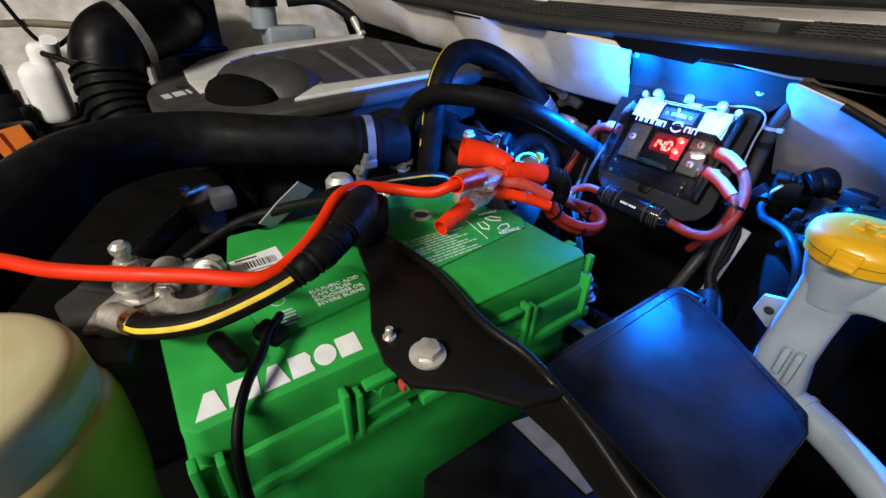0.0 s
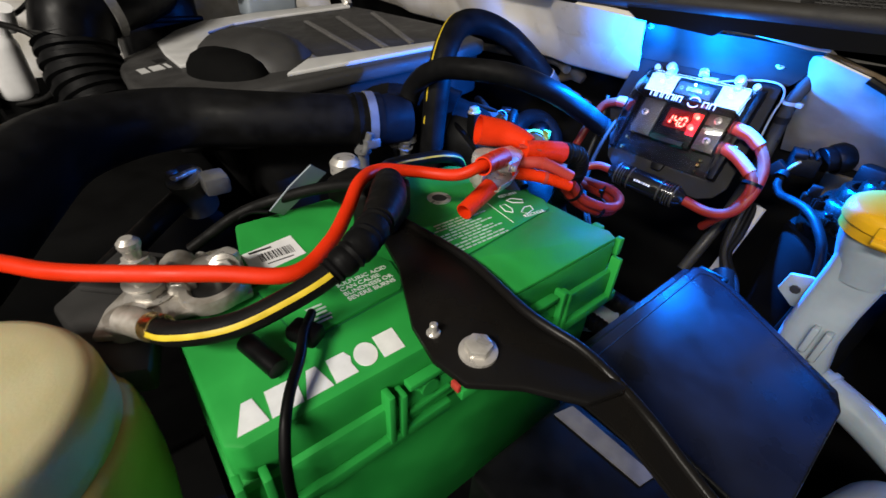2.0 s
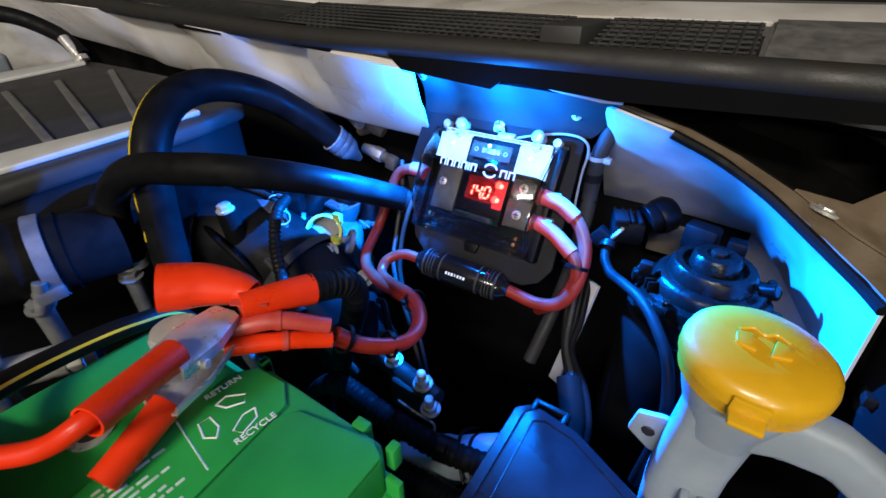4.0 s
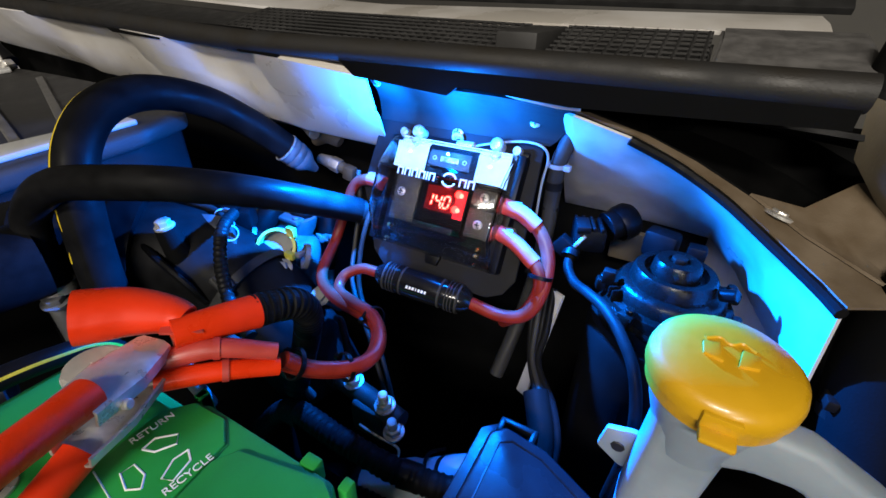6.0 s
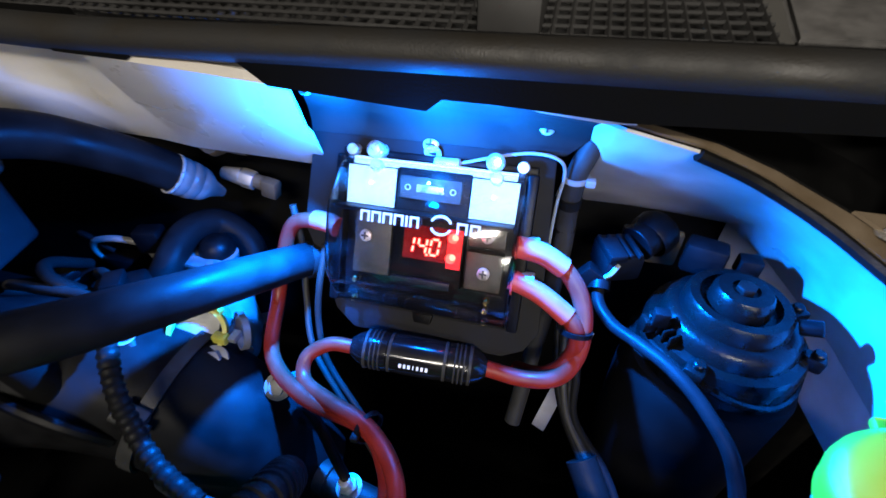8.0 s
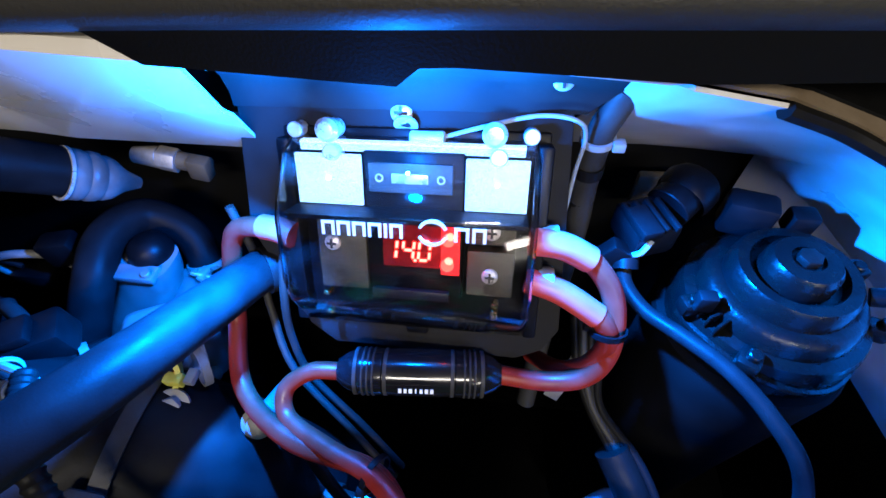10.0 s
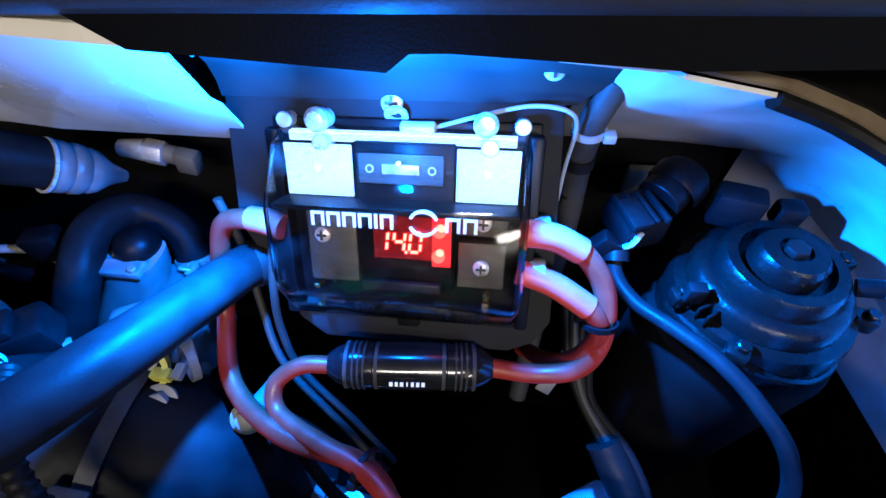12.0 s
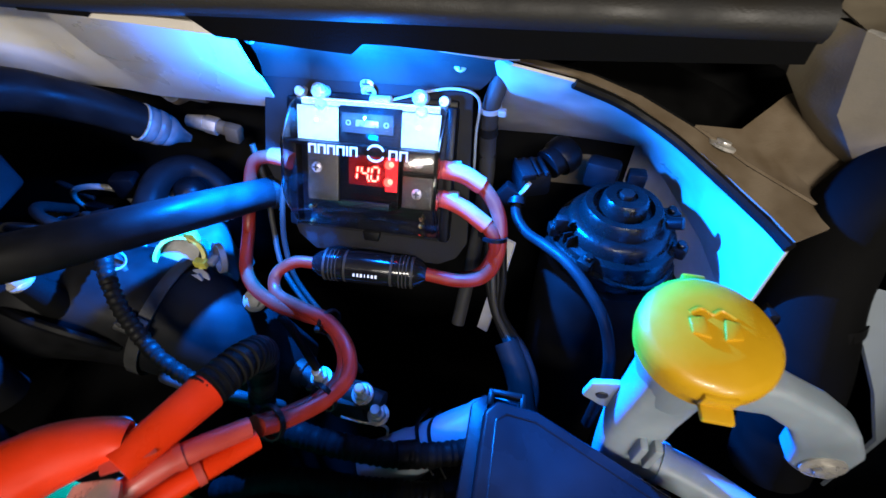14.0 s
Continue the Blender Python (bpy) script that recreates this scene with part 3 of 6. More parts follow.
# the name on the lid, as plain white shapes
y = -0.040
for k, w in enumerate((0.0125, 0.0135, 0.0125, 0.011, 0.0115, 0.0115)):
    z0 = 0.9500
    a, b, h = y, y + w, 0.0145
    xb = -0.1095 - 0.0001 * k
    if k in (0, 2):
        pcs = [[(0, 0), (w, 0), (w / 2 + 0.0022, h), (w / 2 - 0.0022, h)]]
    elif k == 4:
        pcs = [[(w / 2 + w / 2 * math.cos(2 * math.pi * j / 20), h / 2 + h / 2 * math.sin(2 * math.pi * j / 20)) for j in range(20)]]
    elif k == 3:
        pcs = [[(0, 0), (w, 0), (w - 0.001, h * 0.45), (w, h * 0.7), (w - 0.002, h), (0, h)]]
    else:
        pcs = [[(0, 0), (w, 0), (w, h), (0, h)]]
    part("white_mark", merge(*[prism([(xb - v, y + u + v * 0.12) for u, v in p], 0.0004, Matrix.Translation((0, 0, z0)), 0) for p in pcs]), M_WPRINT, bat)
    y += w + 0.0012
tagl = part("barcode_label", prism([(-0.231, 0.000), (-0.206, 0.0), (-0.211, 0.033), (-0.236, 0.033)], 0.0004, Matrix.Translation((0, 0, 0.950)), 0), M_PAPER, bat, "white paper barcode label")
y = 0.008
while y < 0.029:
    w = random.choice((0.0004, 0.0007, 0.0011))
    part("bar", box2((-0.2255, y, 0.9504), (-0.2165, y + w, 0.95055), 0), M_INK_HOLE, tagl)
    y += w + random.choice((0.0005, 0.0008))
part("label_line", box2((-0.2305, 0.004, 0.9504), (-0.2285, 0.018, 0.95055), 0), M_INK_HOLE, tagl)
part("label_line", box2((-0.2135, 0.010, 0.9504), (-0.2125, 0.026, 0.95055), 0), M_INK_HOLE, tagl)
eye = part("state_eye", merge(lathe([(0.0095, 0.0), (0.0095, 0.0012), (0.006, 0.0012), (0.006, 0.0003), (0, 0.0003)], Matrix.Translation((-0.222, 0.148, 0.950)))), M_STEEL, bat, "round charge indicator with a pale ring")
part("eye_window", lathe([(0, 0.0), (0.0058, 0.0), (0.0058, 0.0008), (0, 0.0008)], Matrix.Translation((-0.222, 0.148, 0.9502))), M_INK_HOLE, eye)
part("raised_step", prism([(-0.1045, 0.106), (-0.1455, 0.106), (-0.1470, 0.113), (-0.1575, 0.198), (-0.1520, 0.207), (-0.113, 0.215), (-0.1045, 0.2105)], 0.0028, Matrix.Translation((0, 0, 0.9498)), 0.0010), M_GREEN, bat)
part("vent_step", prism([(-0.262, 0.09), (-0.206, 0.09), (-0.206, 0.095), (-0.262, 0.095)], 0.0012, Matrix.Translation((0, 0, 0.9498)), 0.0004), M_GREEN2, bat)

# hold-down bracket across the battery
br = thing("battery_bracket", (-0.09, 0.075, 0.95), "black painted steel battery hold-down bracket with a bolt", "bracket")
outline = [(-0.272, 0.078), (-0.205, 0.080), (-0.16, 0.068), (-0.115, 0.046), (-0.092, 0.041), (-0.072, 0.044), (-0.056, 0.063), (-0.034, 0.079), (-0.028, 0.098), (-0.06, 0.104), (-0.085, 0.099), (-0.140, 0.106), (-0.20, 0.100), (-0.272, 0.098)]
bpl = part("plate", prism(outline, 0.004, Matrix.Translation((0, 0, 0.9525)), 0.0012), M_BLACKM, br)
part("raised_rim", sweep([(-0.20, 0.099, 0.957), (-0.14, 0.104, 0.958), (-0.085, 0.097, 0.959), (-0.055, 0.101, 0.957), (-0.034, 0.100, 0.954), (-0.016, 0.104, 0.943), (0.010, 0.105, 0.929), (0.06, 0.106, 0.906)], 0.0028, 10, 8), M_BLACKM, br)
part("arm", sheet([[(-0.036, 0.079, 0.9545), (-0.016, 0.088, 0.9425), (0.010, 0.091, 0.928), (0.06, 0.094, 0.905)], [(-0.034, 0.100, 0.9545), (-0.016, 0.104, 0.9425), (0.010, 0.105, 0.928), (0.06, 0.106, 0.905)]], 0.004, 0.001), M_BLACKM, br)
part("bolt", hexbolt((-0.082, 0.060, 0.9575), (0.05, -0.05, 1), 0.0068, 0.0058, 0.0092), M_STEEL, bpl, "bright zinc hexagon bolt")
part("stud", merge(rod((-0.104, 0.051, 0.956), (-0.104, 0.051, 0.963), 0.002), rod((-0.104, 0.051, 0.956), (-0.104, 0.051, 0.958), 0.0035)), M_STEEL, br)
part("paint_mark", box2((-0.078, 0.0405, 0.9515), (-0.073, 0.0425, 0.9555), 0.0004), M_SHRINK, bpl, "pink paint mark")

# relay box below the bracket
rb = thing("relay_box", (-0.03, 0.07, 0.80), "black relay box with a pale strip label", "relay box")
rbx = part("box", box2((-0.064, 0.045, 0.80), (0.02, 0.125, 0.895), 0.004), M_BLACK, rb)
part("strip_label", prism([(-0.060, 0.106), (-0.008, 0.108), (-0.006, 0.119), (-0.057, 0.119)], 0.0005, Matrix.Translation((0, 0, 0.8952)), 0), M_RIBGREY, rbx, "pale grey strip label")
part("side_lid", box2((-0.056, 0.005, 0.80), (-0.020, 0.045, 0.888), 0.003), M_GREY, rb)

# fuse box with its big lid
fb = thing("fuse_box", (-0.02, 0.22, 0.78), "dark fuse box with a large smooth lid reflecting blue light", "fuse box")
tilt = Matrix.Translation((-0.075, 0.22, 0.9005)) @ Matrix.Rotation(radians(11.5), 4, "Y") @ Matrix.Translation((0.075, -0.22, 0))
poly = [(-0.076, 0.144), (0.046, 0.144), (0.046, 0.262), (0.040, 0.278), (-0.046, 0.308), (-0.070, 0.308), (-0.077, 0.300)]
part("lid", prism(poly, 0.007, tilt, 0.0022, 3), M_FUSEBOX, fb)
part("lid_skirt", prism([(-0.018 + (x + 0.018) * 0.97, 0.22 + (y - 0.22) * 0.97) for x, y in poly], -0.03, tilt, 0.001), M_FUSEBOX, fb)
part("lid_flange", prism([(x - 0.006 * (x < -0.04), y + 0.007 * (y > 0.27)) for x, y in poly], -0.004, tilt @ Matrix.Translation((0, 0, -0.005)), 0.001), M_FUSEBOX, fb)
part("lid_ridge", sweep([tilt @ Vector((x, y, 0.0070)) for x, y in ((-0.068, 0.150), (-0.070, 0.296), (-0.064, 0.301), (-0.047, 0.301), (0.034, 0.272))], 0.0006, 6, 1, curve=False), M_FUSEBOX, fb)
part("body", box2((-0.070, 0.152, 0.78), (0.036, 0.290, 0.872), 0.004), M_BLACK, fb)
part("latch", merge(box2((-0.075, 0.306, 0.880), (-0.071, 0.317, 0.902), 0.0012), box2((-0.056, 0.306, 0.880), (-0.052, 0.317, 0.902), 0.0012), box2((-0.075, 0.313, 0.897), (-0.052, 0.317, 0.902), 0.0012), box2((-0.070, 0.309, 0.882), (-0.057, 0.313, 0.894), 0.001)), M_BLACK, fb)
pd = thing("pale_duct", (-0.10, 0.31, 0.80), "pale grey plastic duct with thin black wires across", "duct")
part("duct", sweep([(-0.158, 0.282, 0.805), (-0.125, 0.298, 0.816), (-0.088, 0.322, 0.820), (-0.05, 0.345, 0.812)], lambda s: 0.0165 + 0.0015 * (math.sin(s * 9) > 0.3), 22, 8), M_BOTTLE, pd)
for q in (0.0, 0.009):
    part("wire", sweep([(-0.120 + q, 0.330, 0.820), (-0.124 + q, 0.312, 0.834), (-0.118 + q, 0.296, 0.834), (-0.106 + q, 0.284, 0.822)], 0.0014, 8, 6), M_BLACK, pd)
part("wire", sweep([(-0.092, 0.300, 0.838), (-0.084, 0.294, 0.842), (-0.078, 0.300, 0.838), (-0.088, 0.306, 0.836)], 0.0009, 6, 5), M_CABLE, pd, "thin red wire")

# washer bottle
wb = thing("washer_bottle", (0.06, 0.31, 0.78), "milky plastic washer bottle with a yellow cap", "washer bottle")
part("collar", lathe([(0.0235, 0.984), (0.0235, 0.974), (0.0215, 0.966), (0.0180, 0.955), (0.0165, 0.945), (0, 0.945)], Matrix.Translation((0.0127, 0.3148, 0)), 36), M_BOTTLE, wb)


def leg_ring(x, y, z, a, b):
    """A rounded section of the bottle's leg."""
    return [(x + a * abs(math.cos(t)) ** 0.6 * (1 if math.cos(t) > 0 else -1), y + b * abs(math.sin(t)) ** 0.6 * (1 if math.sin(t) > 0 else -1), z) for t in [2 * math.pi * k / 28 for k in range(28)]]


def loft(rings):
    bm = bmesh.new()
    vs = [[bm.verts.new(p) for p in r] for r in rings]
    for a, b in zip(vs, vs[1:]):
        for k in range(len(a)):
            j = (k + 1) % len(a)
            bm.faces.new((a[k], a[j], b[j], b[k]))
    bm.faces.new(vs[0][::-1])
    bm.faces.new(vs[-1])
    return bm


part("leg", loft([leg_ring(0.0120, 0.3145, 0.968, 0.0175, 0.0160), leg_ring(0.0112, 0.3140, 0.950, 0.0162, 0.0140), leg_ring(0.0095, 0.3135, 0.920, 0.0160, 0.0125), leg_ring(0.0090, 0.3130, 0.895, 0.0165, 0.0120), leg_ring(0.0120, 0.3120, 0.872, 0.0180, 0.0120), leg_ring(0.0150, 0.3110, 0.850, 0.0190, 0.0115)]), M_BOTTLE, wb)
arm_out = [(0.020, 0.944), (0.034, 0.950), (0.050, 0.951), (0.066, 0.940), (0.077, 0.922), (0.081, 0.906), (0.089, 0.898), (0.101, 0.898), (0.109, 0.908), (0.107, 0.926), (0.094, 0.945), (0.076, 0.959), (0.050, 0.973), (0.020, 0.975)]
arm = part("arm", prism(arm_out, 0.016, Matrix(((1, 0, 0, 0), (0, 0, -1, 0.318), (0, 1, 0, 0), (0, 0, 0, 1))), 0.004, 3), M_BOTTLE, wb)
part("arm_bolt", merge(hexbolt((0.094, 0.3015, 0.913), (0, -1, 0.1), 0.0055, 0.004, 0.0088), ring((0.094, 0.3012, 0.913), (0, -1, 0.1), 0.0088, 0.0012, 0.0012)), M_STEEL, arm, "zinc bolt in a washer")
part("cross_tube", merge(sweep([(0.004, 0.316, 0.862), (0.030, 0.309, 0.861), (0.060, 0.300, 0.857), (0.095, 0.285, 0.850)], 0.0122, 20, 7), ring((0.034, 0.3080, 0.8608), (0.03, -0.009, -0.002), 0.0120, 0.004, 0.0014)), M_BOTTLE, wb)
part("tank", merge(block((0.085, 0.085, 0.17), (0.105, 0.235, 0.775), 0.030, Matrix.Rotation(radians(-18), 4, "Z"), 5)), M_BOTTLE, wb)
tab = part("tab", merge(prism([(-0.0225, 0.912), (-0.010, 0.903), (0.000, 0.903), (0.002, 0.930), (-0.008, 0.9305), (-0.020, 0.927)], 0.004, Matrix(((1, 0, 0, 0), (0, 0, -1, 0.321), (0, 1, 0, 0), (0, 0, 0, 1))), 0.0014)), M_BOTTLE, wb)
# black peg painted in for the dark of the tab's hole
part("tab_hole", rod((-0.0125, 0.3162, 0.917), (-0.0125, 0.3215, 0.917), 0.0036, seg=8), M_INK_HOLE, tab)
part("foot", merge(box2((0.0085, 0.2945, 0.886), (0.0130, 0.3040, 0.908), 0.0015), box2((0.0160, 0.2945, 0.882), (0.0205, 0.3040, 0.908), 0.0015)), M_BOTTLE, wb)
capm = Matrix.Translation((0.0132, 0.3145, 0.9815)) @ Matrix.Rotation(radians(0.5), 4, "Y") @ Matrix.Rotation(radians(4), 4, "X") @ Matrix.Scale(0.995, 4)
cap = part("cap", merge(lathe([(0.0, 0.0165), (0.014, 0.0163), (0.0245, 0.0145), (0.0275, 0.012), (0.0285, 0.0085), (0.0285, 0.0045), (0.0270, 0.003), (0.0268, -0.003), (0.0255, -0.004), (0.0, -0.004)], capm, 48)), M_YELLOW, wb, "yellow snap cap with a moulded symbol")
part("cap_tab", merge(prism([(-0.0065, -0.025), (0.0065, -0.025), (0.006, -0.0355), (-0.006, -0.0355)], 0.003, capm @ Matrix.Translation((0, 0, 0.002)), 0.001), prism([(-0.0065, -0.0255), (0.0065, -0.0255), (0.0065, -0.0295), (-0.0065, -0.0295)], 0.009, capm @ Matrix.Translation((0, 0, 0.002)), 0.001)), M_YELLOW, cap)
part("cap_hinge", prism([(-0.006, 0.025), (0.006, 0.025), (0.005, 0.0335), (-0.005, 0.0335)], 0.004, capm @ Matrix.Translation((0, 0, 0.004)), 0.001), M_YELLOW, cap)
part("cap_symbol", merge(prism([(-0.010, 0.002), (-0.004, 0.0035), (-0.0025, -0.0065), (-0.0095, -0.005)], 0.0022, capm @ Matrix.Translation((0, 0, 0.0155)), 0.0005), prism([(0.010, 0.002), (0.004, 0.0035), (0.0025, -0.0065), (0.0095, -0.005)], 0.0022, capm @ Matrix.Translation((0, 0, 0.0155)), 0.0005), sweep([capm @ Vector(p) for p in ((-0.009, 0.005, 0.0165), (-0.004, 0.008, 0.0165), (0, 0.0055, 0.0165), (0.004, 0.008, 0.0165), (0.009, 0.005, 0.0165))], 0.0009, 6, 4)), M_YELLOW, cap)

# strut mount
st = thing("strut_mount", (-0.014, 0.420, 0.90), "black dusty strut mount with a domed rubber cover", "strut mount")
sm = Matrix.Translation((-0.006, 0.4235, 0))
part("tower", lathe([(0.050, 0.52), (0.046, 0.80), (0.046, 0.918), (0.044, 0.924), (0.0400, 0.926), (0, 0.926)], sm, 40), M_DEEP, st)
part("dome", lathe([(0.0405, 0.924), (0.0400, 0.943), (0.0385, 0.9470), (0.0340, 0.9485), (0.0325, 0.9555), (0.0300, 0.9580), (0.0262, 0.9585), (0.0250, 0.9660), (0.0235, 0.9680), (0.0190, 0.9680), (0.0180, 0.9635), (0.0150, 0.9635), (0.0142, 0.9725), (0.0125, 0.9748), (0.0065, 0.9752), (0.0060, 0.9735), (0, 0.9735)], sm, 44), M_STRUT, st)
part("nut", hexbolt((-0.006, 0.4235, 0.9733), (0, 0, 1), 0.0048, 0.004), M_BLACKM, st)
for k in range(3):
    a = radians(-158 + 7 * k)
    part("fin", block((0.007, 0.0014, 0.008), Vector((-0.006 + 0.0365 * math.cos(a), 0.4235 + 0.0365 * math.sin(a), 0.9505)), 0.0005, Matrix.Rotation(a, 4, "Z")), M_STRUT, st)
part("wrap_strap", sweep([(-0.006 + 0.0405 * math.cos(radians(t)), 0.4235 + 0.0405 * math.sin(radians(t)), 0.936 + 0.006 * math.sin(radians(t * 2))) for t in range(-170, -5, 15)], 0.0022, 8, 4), M_STRUT, st)
for a, r_, z_, w_ in ((-165, 0.041, 0.950, 0.010), (-120, 0.038, 0.944, 0.012), (-20, 0.040, 0.946, 0.010), (20, 0.036, 0.952, 0.012)):
    p_ = Vector((-0.006 + r_ * math.cos(radians(a)), 0.4235 + r_ * math.sin(radians(a)), z_))
    part("cover_lug", merge(block((w_, w_ * 0.8, 0.009), p_, 0.0018, Matrix.Rotation(radians(a), 4, "Z")), rod(p_, p_ + Vector((0, -0.001, 0.008)), 0.0028)), M_STRUT, st)
part("rear_plug", merge(block((0.022, 0.014, 0.020), (-0.018, 0.455, 0.968), 0.003, Matrix.Rotation(radians(-15), 4, "Z")), block((0.012, 0.010, 0.012), (0.004, 0.452, 0.968), 0.002)), M_BLACK, st)
part("edge_clip", block((0.008, 0.006, 0.010), (-0.043, 0.410, 0.958), 0.001), M_BLACK, st)
part("edge_peg", rod((0.020, 0.415, 0.963), (0.028, 0.412, 0.967), 0.004), M_BLACK, st)

# ---- mounting panel and distribution block ----
PO = Vector((-0.17, 0.42, 0.975))
PV, PN = Vector((0, 0.482, 0.876)).normalized(), Vector((0, -0.876, 0.482)).normalized()
PM = Matrix(((1, PV.x, PN.x, PO.x), (0, PV.y, PN.y, PO.y), (0, PV.z, PN.z, PO.z), (0, 0, 0, 1)))


def on_panel(u, v, n=0.0):
    return PM @ Vector((u, v, n))


pan = thing("mounting_panel", tuple(PO), "black textured mounting panel bent under the cowl", "panel")
edge = [(-0.080, 0.058), (-0.083, 0.0), (-0.066, -0.030), (-0.058, -0.050), (-0.045, -0.060), (0.048, -0.060), (0.060, -0.054), (0.067, -0.042), (0.062, 0.058)]
part("plate", prism(edge, 0.003, PM @ Matrix.Translation((0, 0, -0.003)), 0.001), M_PANEL, pan)
flap = [[on_panel(u, 0.058) for u in (-0.080, -0.03, 0.03, 0.066)]]
for y, z, x0, x1 in ((0.4480, 1.0330, -0.2490, -0.1000), (0.4440, 1.0430, -0.2470, -0.0930), (0.4340, 1.0530, -0.2420, -0.0880), (0.4170, 1.0640, -0.2350, -0.0820)):
    flap.append([(x0, y, z), (-0.2, y, z), (-0.14, y, z - 0.001), (x1, y, z - 0.003)])
part("top_flap", sheet(flap, 0.002), M_PANEL, pan)


def screw(at, d, r, nm, parent):
    m, _ = axis(at, Vector(at) + Vector(d))
    head = part(nm, merge(lathe([(0, -0.001), (r, -0.001), (r, 0.0008), (r * 0.75, 0.0016), (0, 0.002)], m, 20)), M_STEEL, parent)
    # raised black cross paints the dark of the screw slot
    cross = merge(block((r * 1.2, r * 0.28, 0.0006), (0, 0, 0.0020), 0), block((r * 0.28, r * 1.2, 0.00062), (0, 0, 0.0020), 0))
    cross.transform(m)
    part("screw_slot", cross, M_INK_HOLE, head)


screw(on_panel(-0.0068, 0.0560, 0.0012), PN, 0.0045, "screw", pan)
screw((-0.1150, 0.4420, 1.0425), (0, -0.9, 0.2), 0.004, "screw", pan)
screw((-0.231, 0.4180, 1.0605), (0, -0.8, -0.4), 0.003, "screw", pan)
screw(on_panel(-0.002, -0.043, 0.0), PN, 0.003, "screw", pan)

blk = thing("distribution_block", tuple(PO), "smoked clear power distribution block with a red voltage display", "distribution block")
part("base", merge(prism([(-0.052, -0.040), (0.049, -0.040), (0.049, 0.046), (-0.052, 0.046)], 0.005, PM, 0.0015)), M_BLACK, blk)
part("metal_bar", prism([(-0.043, -0.020), (-0.021, -0.020), (-0.021, 0.0170), (-0.043, 0.0170)], 0.008, PM @ Matrix.Translation((0, 0, 0.005)), 0.0008), M_BAR, blk, "cast alloy terminal block")
for v, vt in ((-0.019, 0.002), (0.005, 0.0170)):
    part("metal_bar", prism([(0.023, v), (0.043, v), (0.043, vt), (0.023, vt)], 0.008, PM @ Matrix.Translation((0, 0, 0.005)), 0.0008), M_BAR, blk)
for u, v in ((-0.036, 0.002), (0.033, -0.009), (0.033, 0.011)):
    screw(on_panel(u, v, 0.0132), PN, 0.0035, "clamp_screw", blk)
for u, v in ((-0.043, -0.026), (-0.043, -0.037), (0.036, -0.026), (0.036, -0.031), (0.036, -0.038)):
    part("brass_screw", rod(on_panel(u, v, 0.004), on_panel(u, v, 0.010), 0.0017), M_BRASS, blk)
part("board", prism([(-0.020, -0.021), (0.021, -0.021), (0.021, 0.042), (-0.020, 0.042)], 0.009, PM @ Matrix.Translation((0, 0, 0.005)), 0.001), M_BLACK, blk)
strap = part("fuse_strap", merge(prism([(-0.0175, 0.026), (0.0165, 0.026), (0.0165, 0.038), (-0.0175, 0.038)], 0.0012, PM @ Matrix.Translation((0, 0, 0.0145)), 0.0004)), M_GREY, blk)
part("fuse_window", prism([(-0.008, 0.030), (0.007, 0.030), (0.007, 0.034), (-0.008, 0.034)], 0.0012, PM @ Matrix.Translation((0, 0, 0.0152)), 0.0003), M_STEEL, strap)
for u in (-0.013, 0.012):
    part("strap_rivet", ring(on_panel(u, 0.032, 0.0158), PN, 0.0011, 0.001, 0.0006, 16), M_STEEL, strap)
part("blue_ledge", prism([(-0.018, -0.0215), (0.016, -0.0215), (0.016, -0.017), (-0.018, -0.017)], 0.003, PM @ Matrix.Translation((0, 0, 0.0142)), 0.0004), M_FUSEBOX, blk)
dsp = part("display_window", prism([(-0.013, -0.0065), (0.0195, -0.0065), (0.0195, 0.0125), (-0.013, 0.0125)], 0.0006, PM @ Matrix.Translation((0, 0, 0.0141)), 0), M_DISPLAY, blk)
# no lamps: these plates glow to imitate the brightly lit upper half
for u0, u1 in ((-0.0485, -0.0205), (0.0215, 0.0460)):
    part("glow_plate", prism([(u0, 0.0198), (u1, 0.0198), (u1, 0.0405), (u0, 0.0405)], 0.0015, PM @ Matrix.Translation((0, 0, 0.0135)), 0.0004), M_BLUEGLOW, blk, "plate given a blue white glow in place of light falling on it")
# a clear lit strip, its brightness made by emission
part("glow_bar", prism([(-0.047, 0.0412), (0.044, 0.0412), (0.044, 0.0450), (-0.047, 0.0450)], 0.004, PM @ Matrix.Translation((0, 0, 0.0080)), 0.0004), M_BLUEGLOW, blk, "clear strip given a blue white glow as if lit")
part("light_shelf", prism([(-0.0495, 0.0175), (0.0465, 0.0175), (0.0465, 0.0195), (-0.0495, 0.0195)], 0.0235, PM @ Matrix.Translation((0, 0, 0.005)), 0.0004), M_BLACK, blk, "thin black shelf below the lights")
part("lamp_window", prism([(0.0122, -0.0090), (0.0200, -0.0090), (0.0200, 0.0125), (0.0122, 0.0125)], 0.0007, PM @ Matrix.Translation((0, 0, 0.0144)), 0), M_REDWIN, blk, "glowing red lamp window")
SEG = {"1": "bc", "4": "fgbc", "0": "abcdef"}


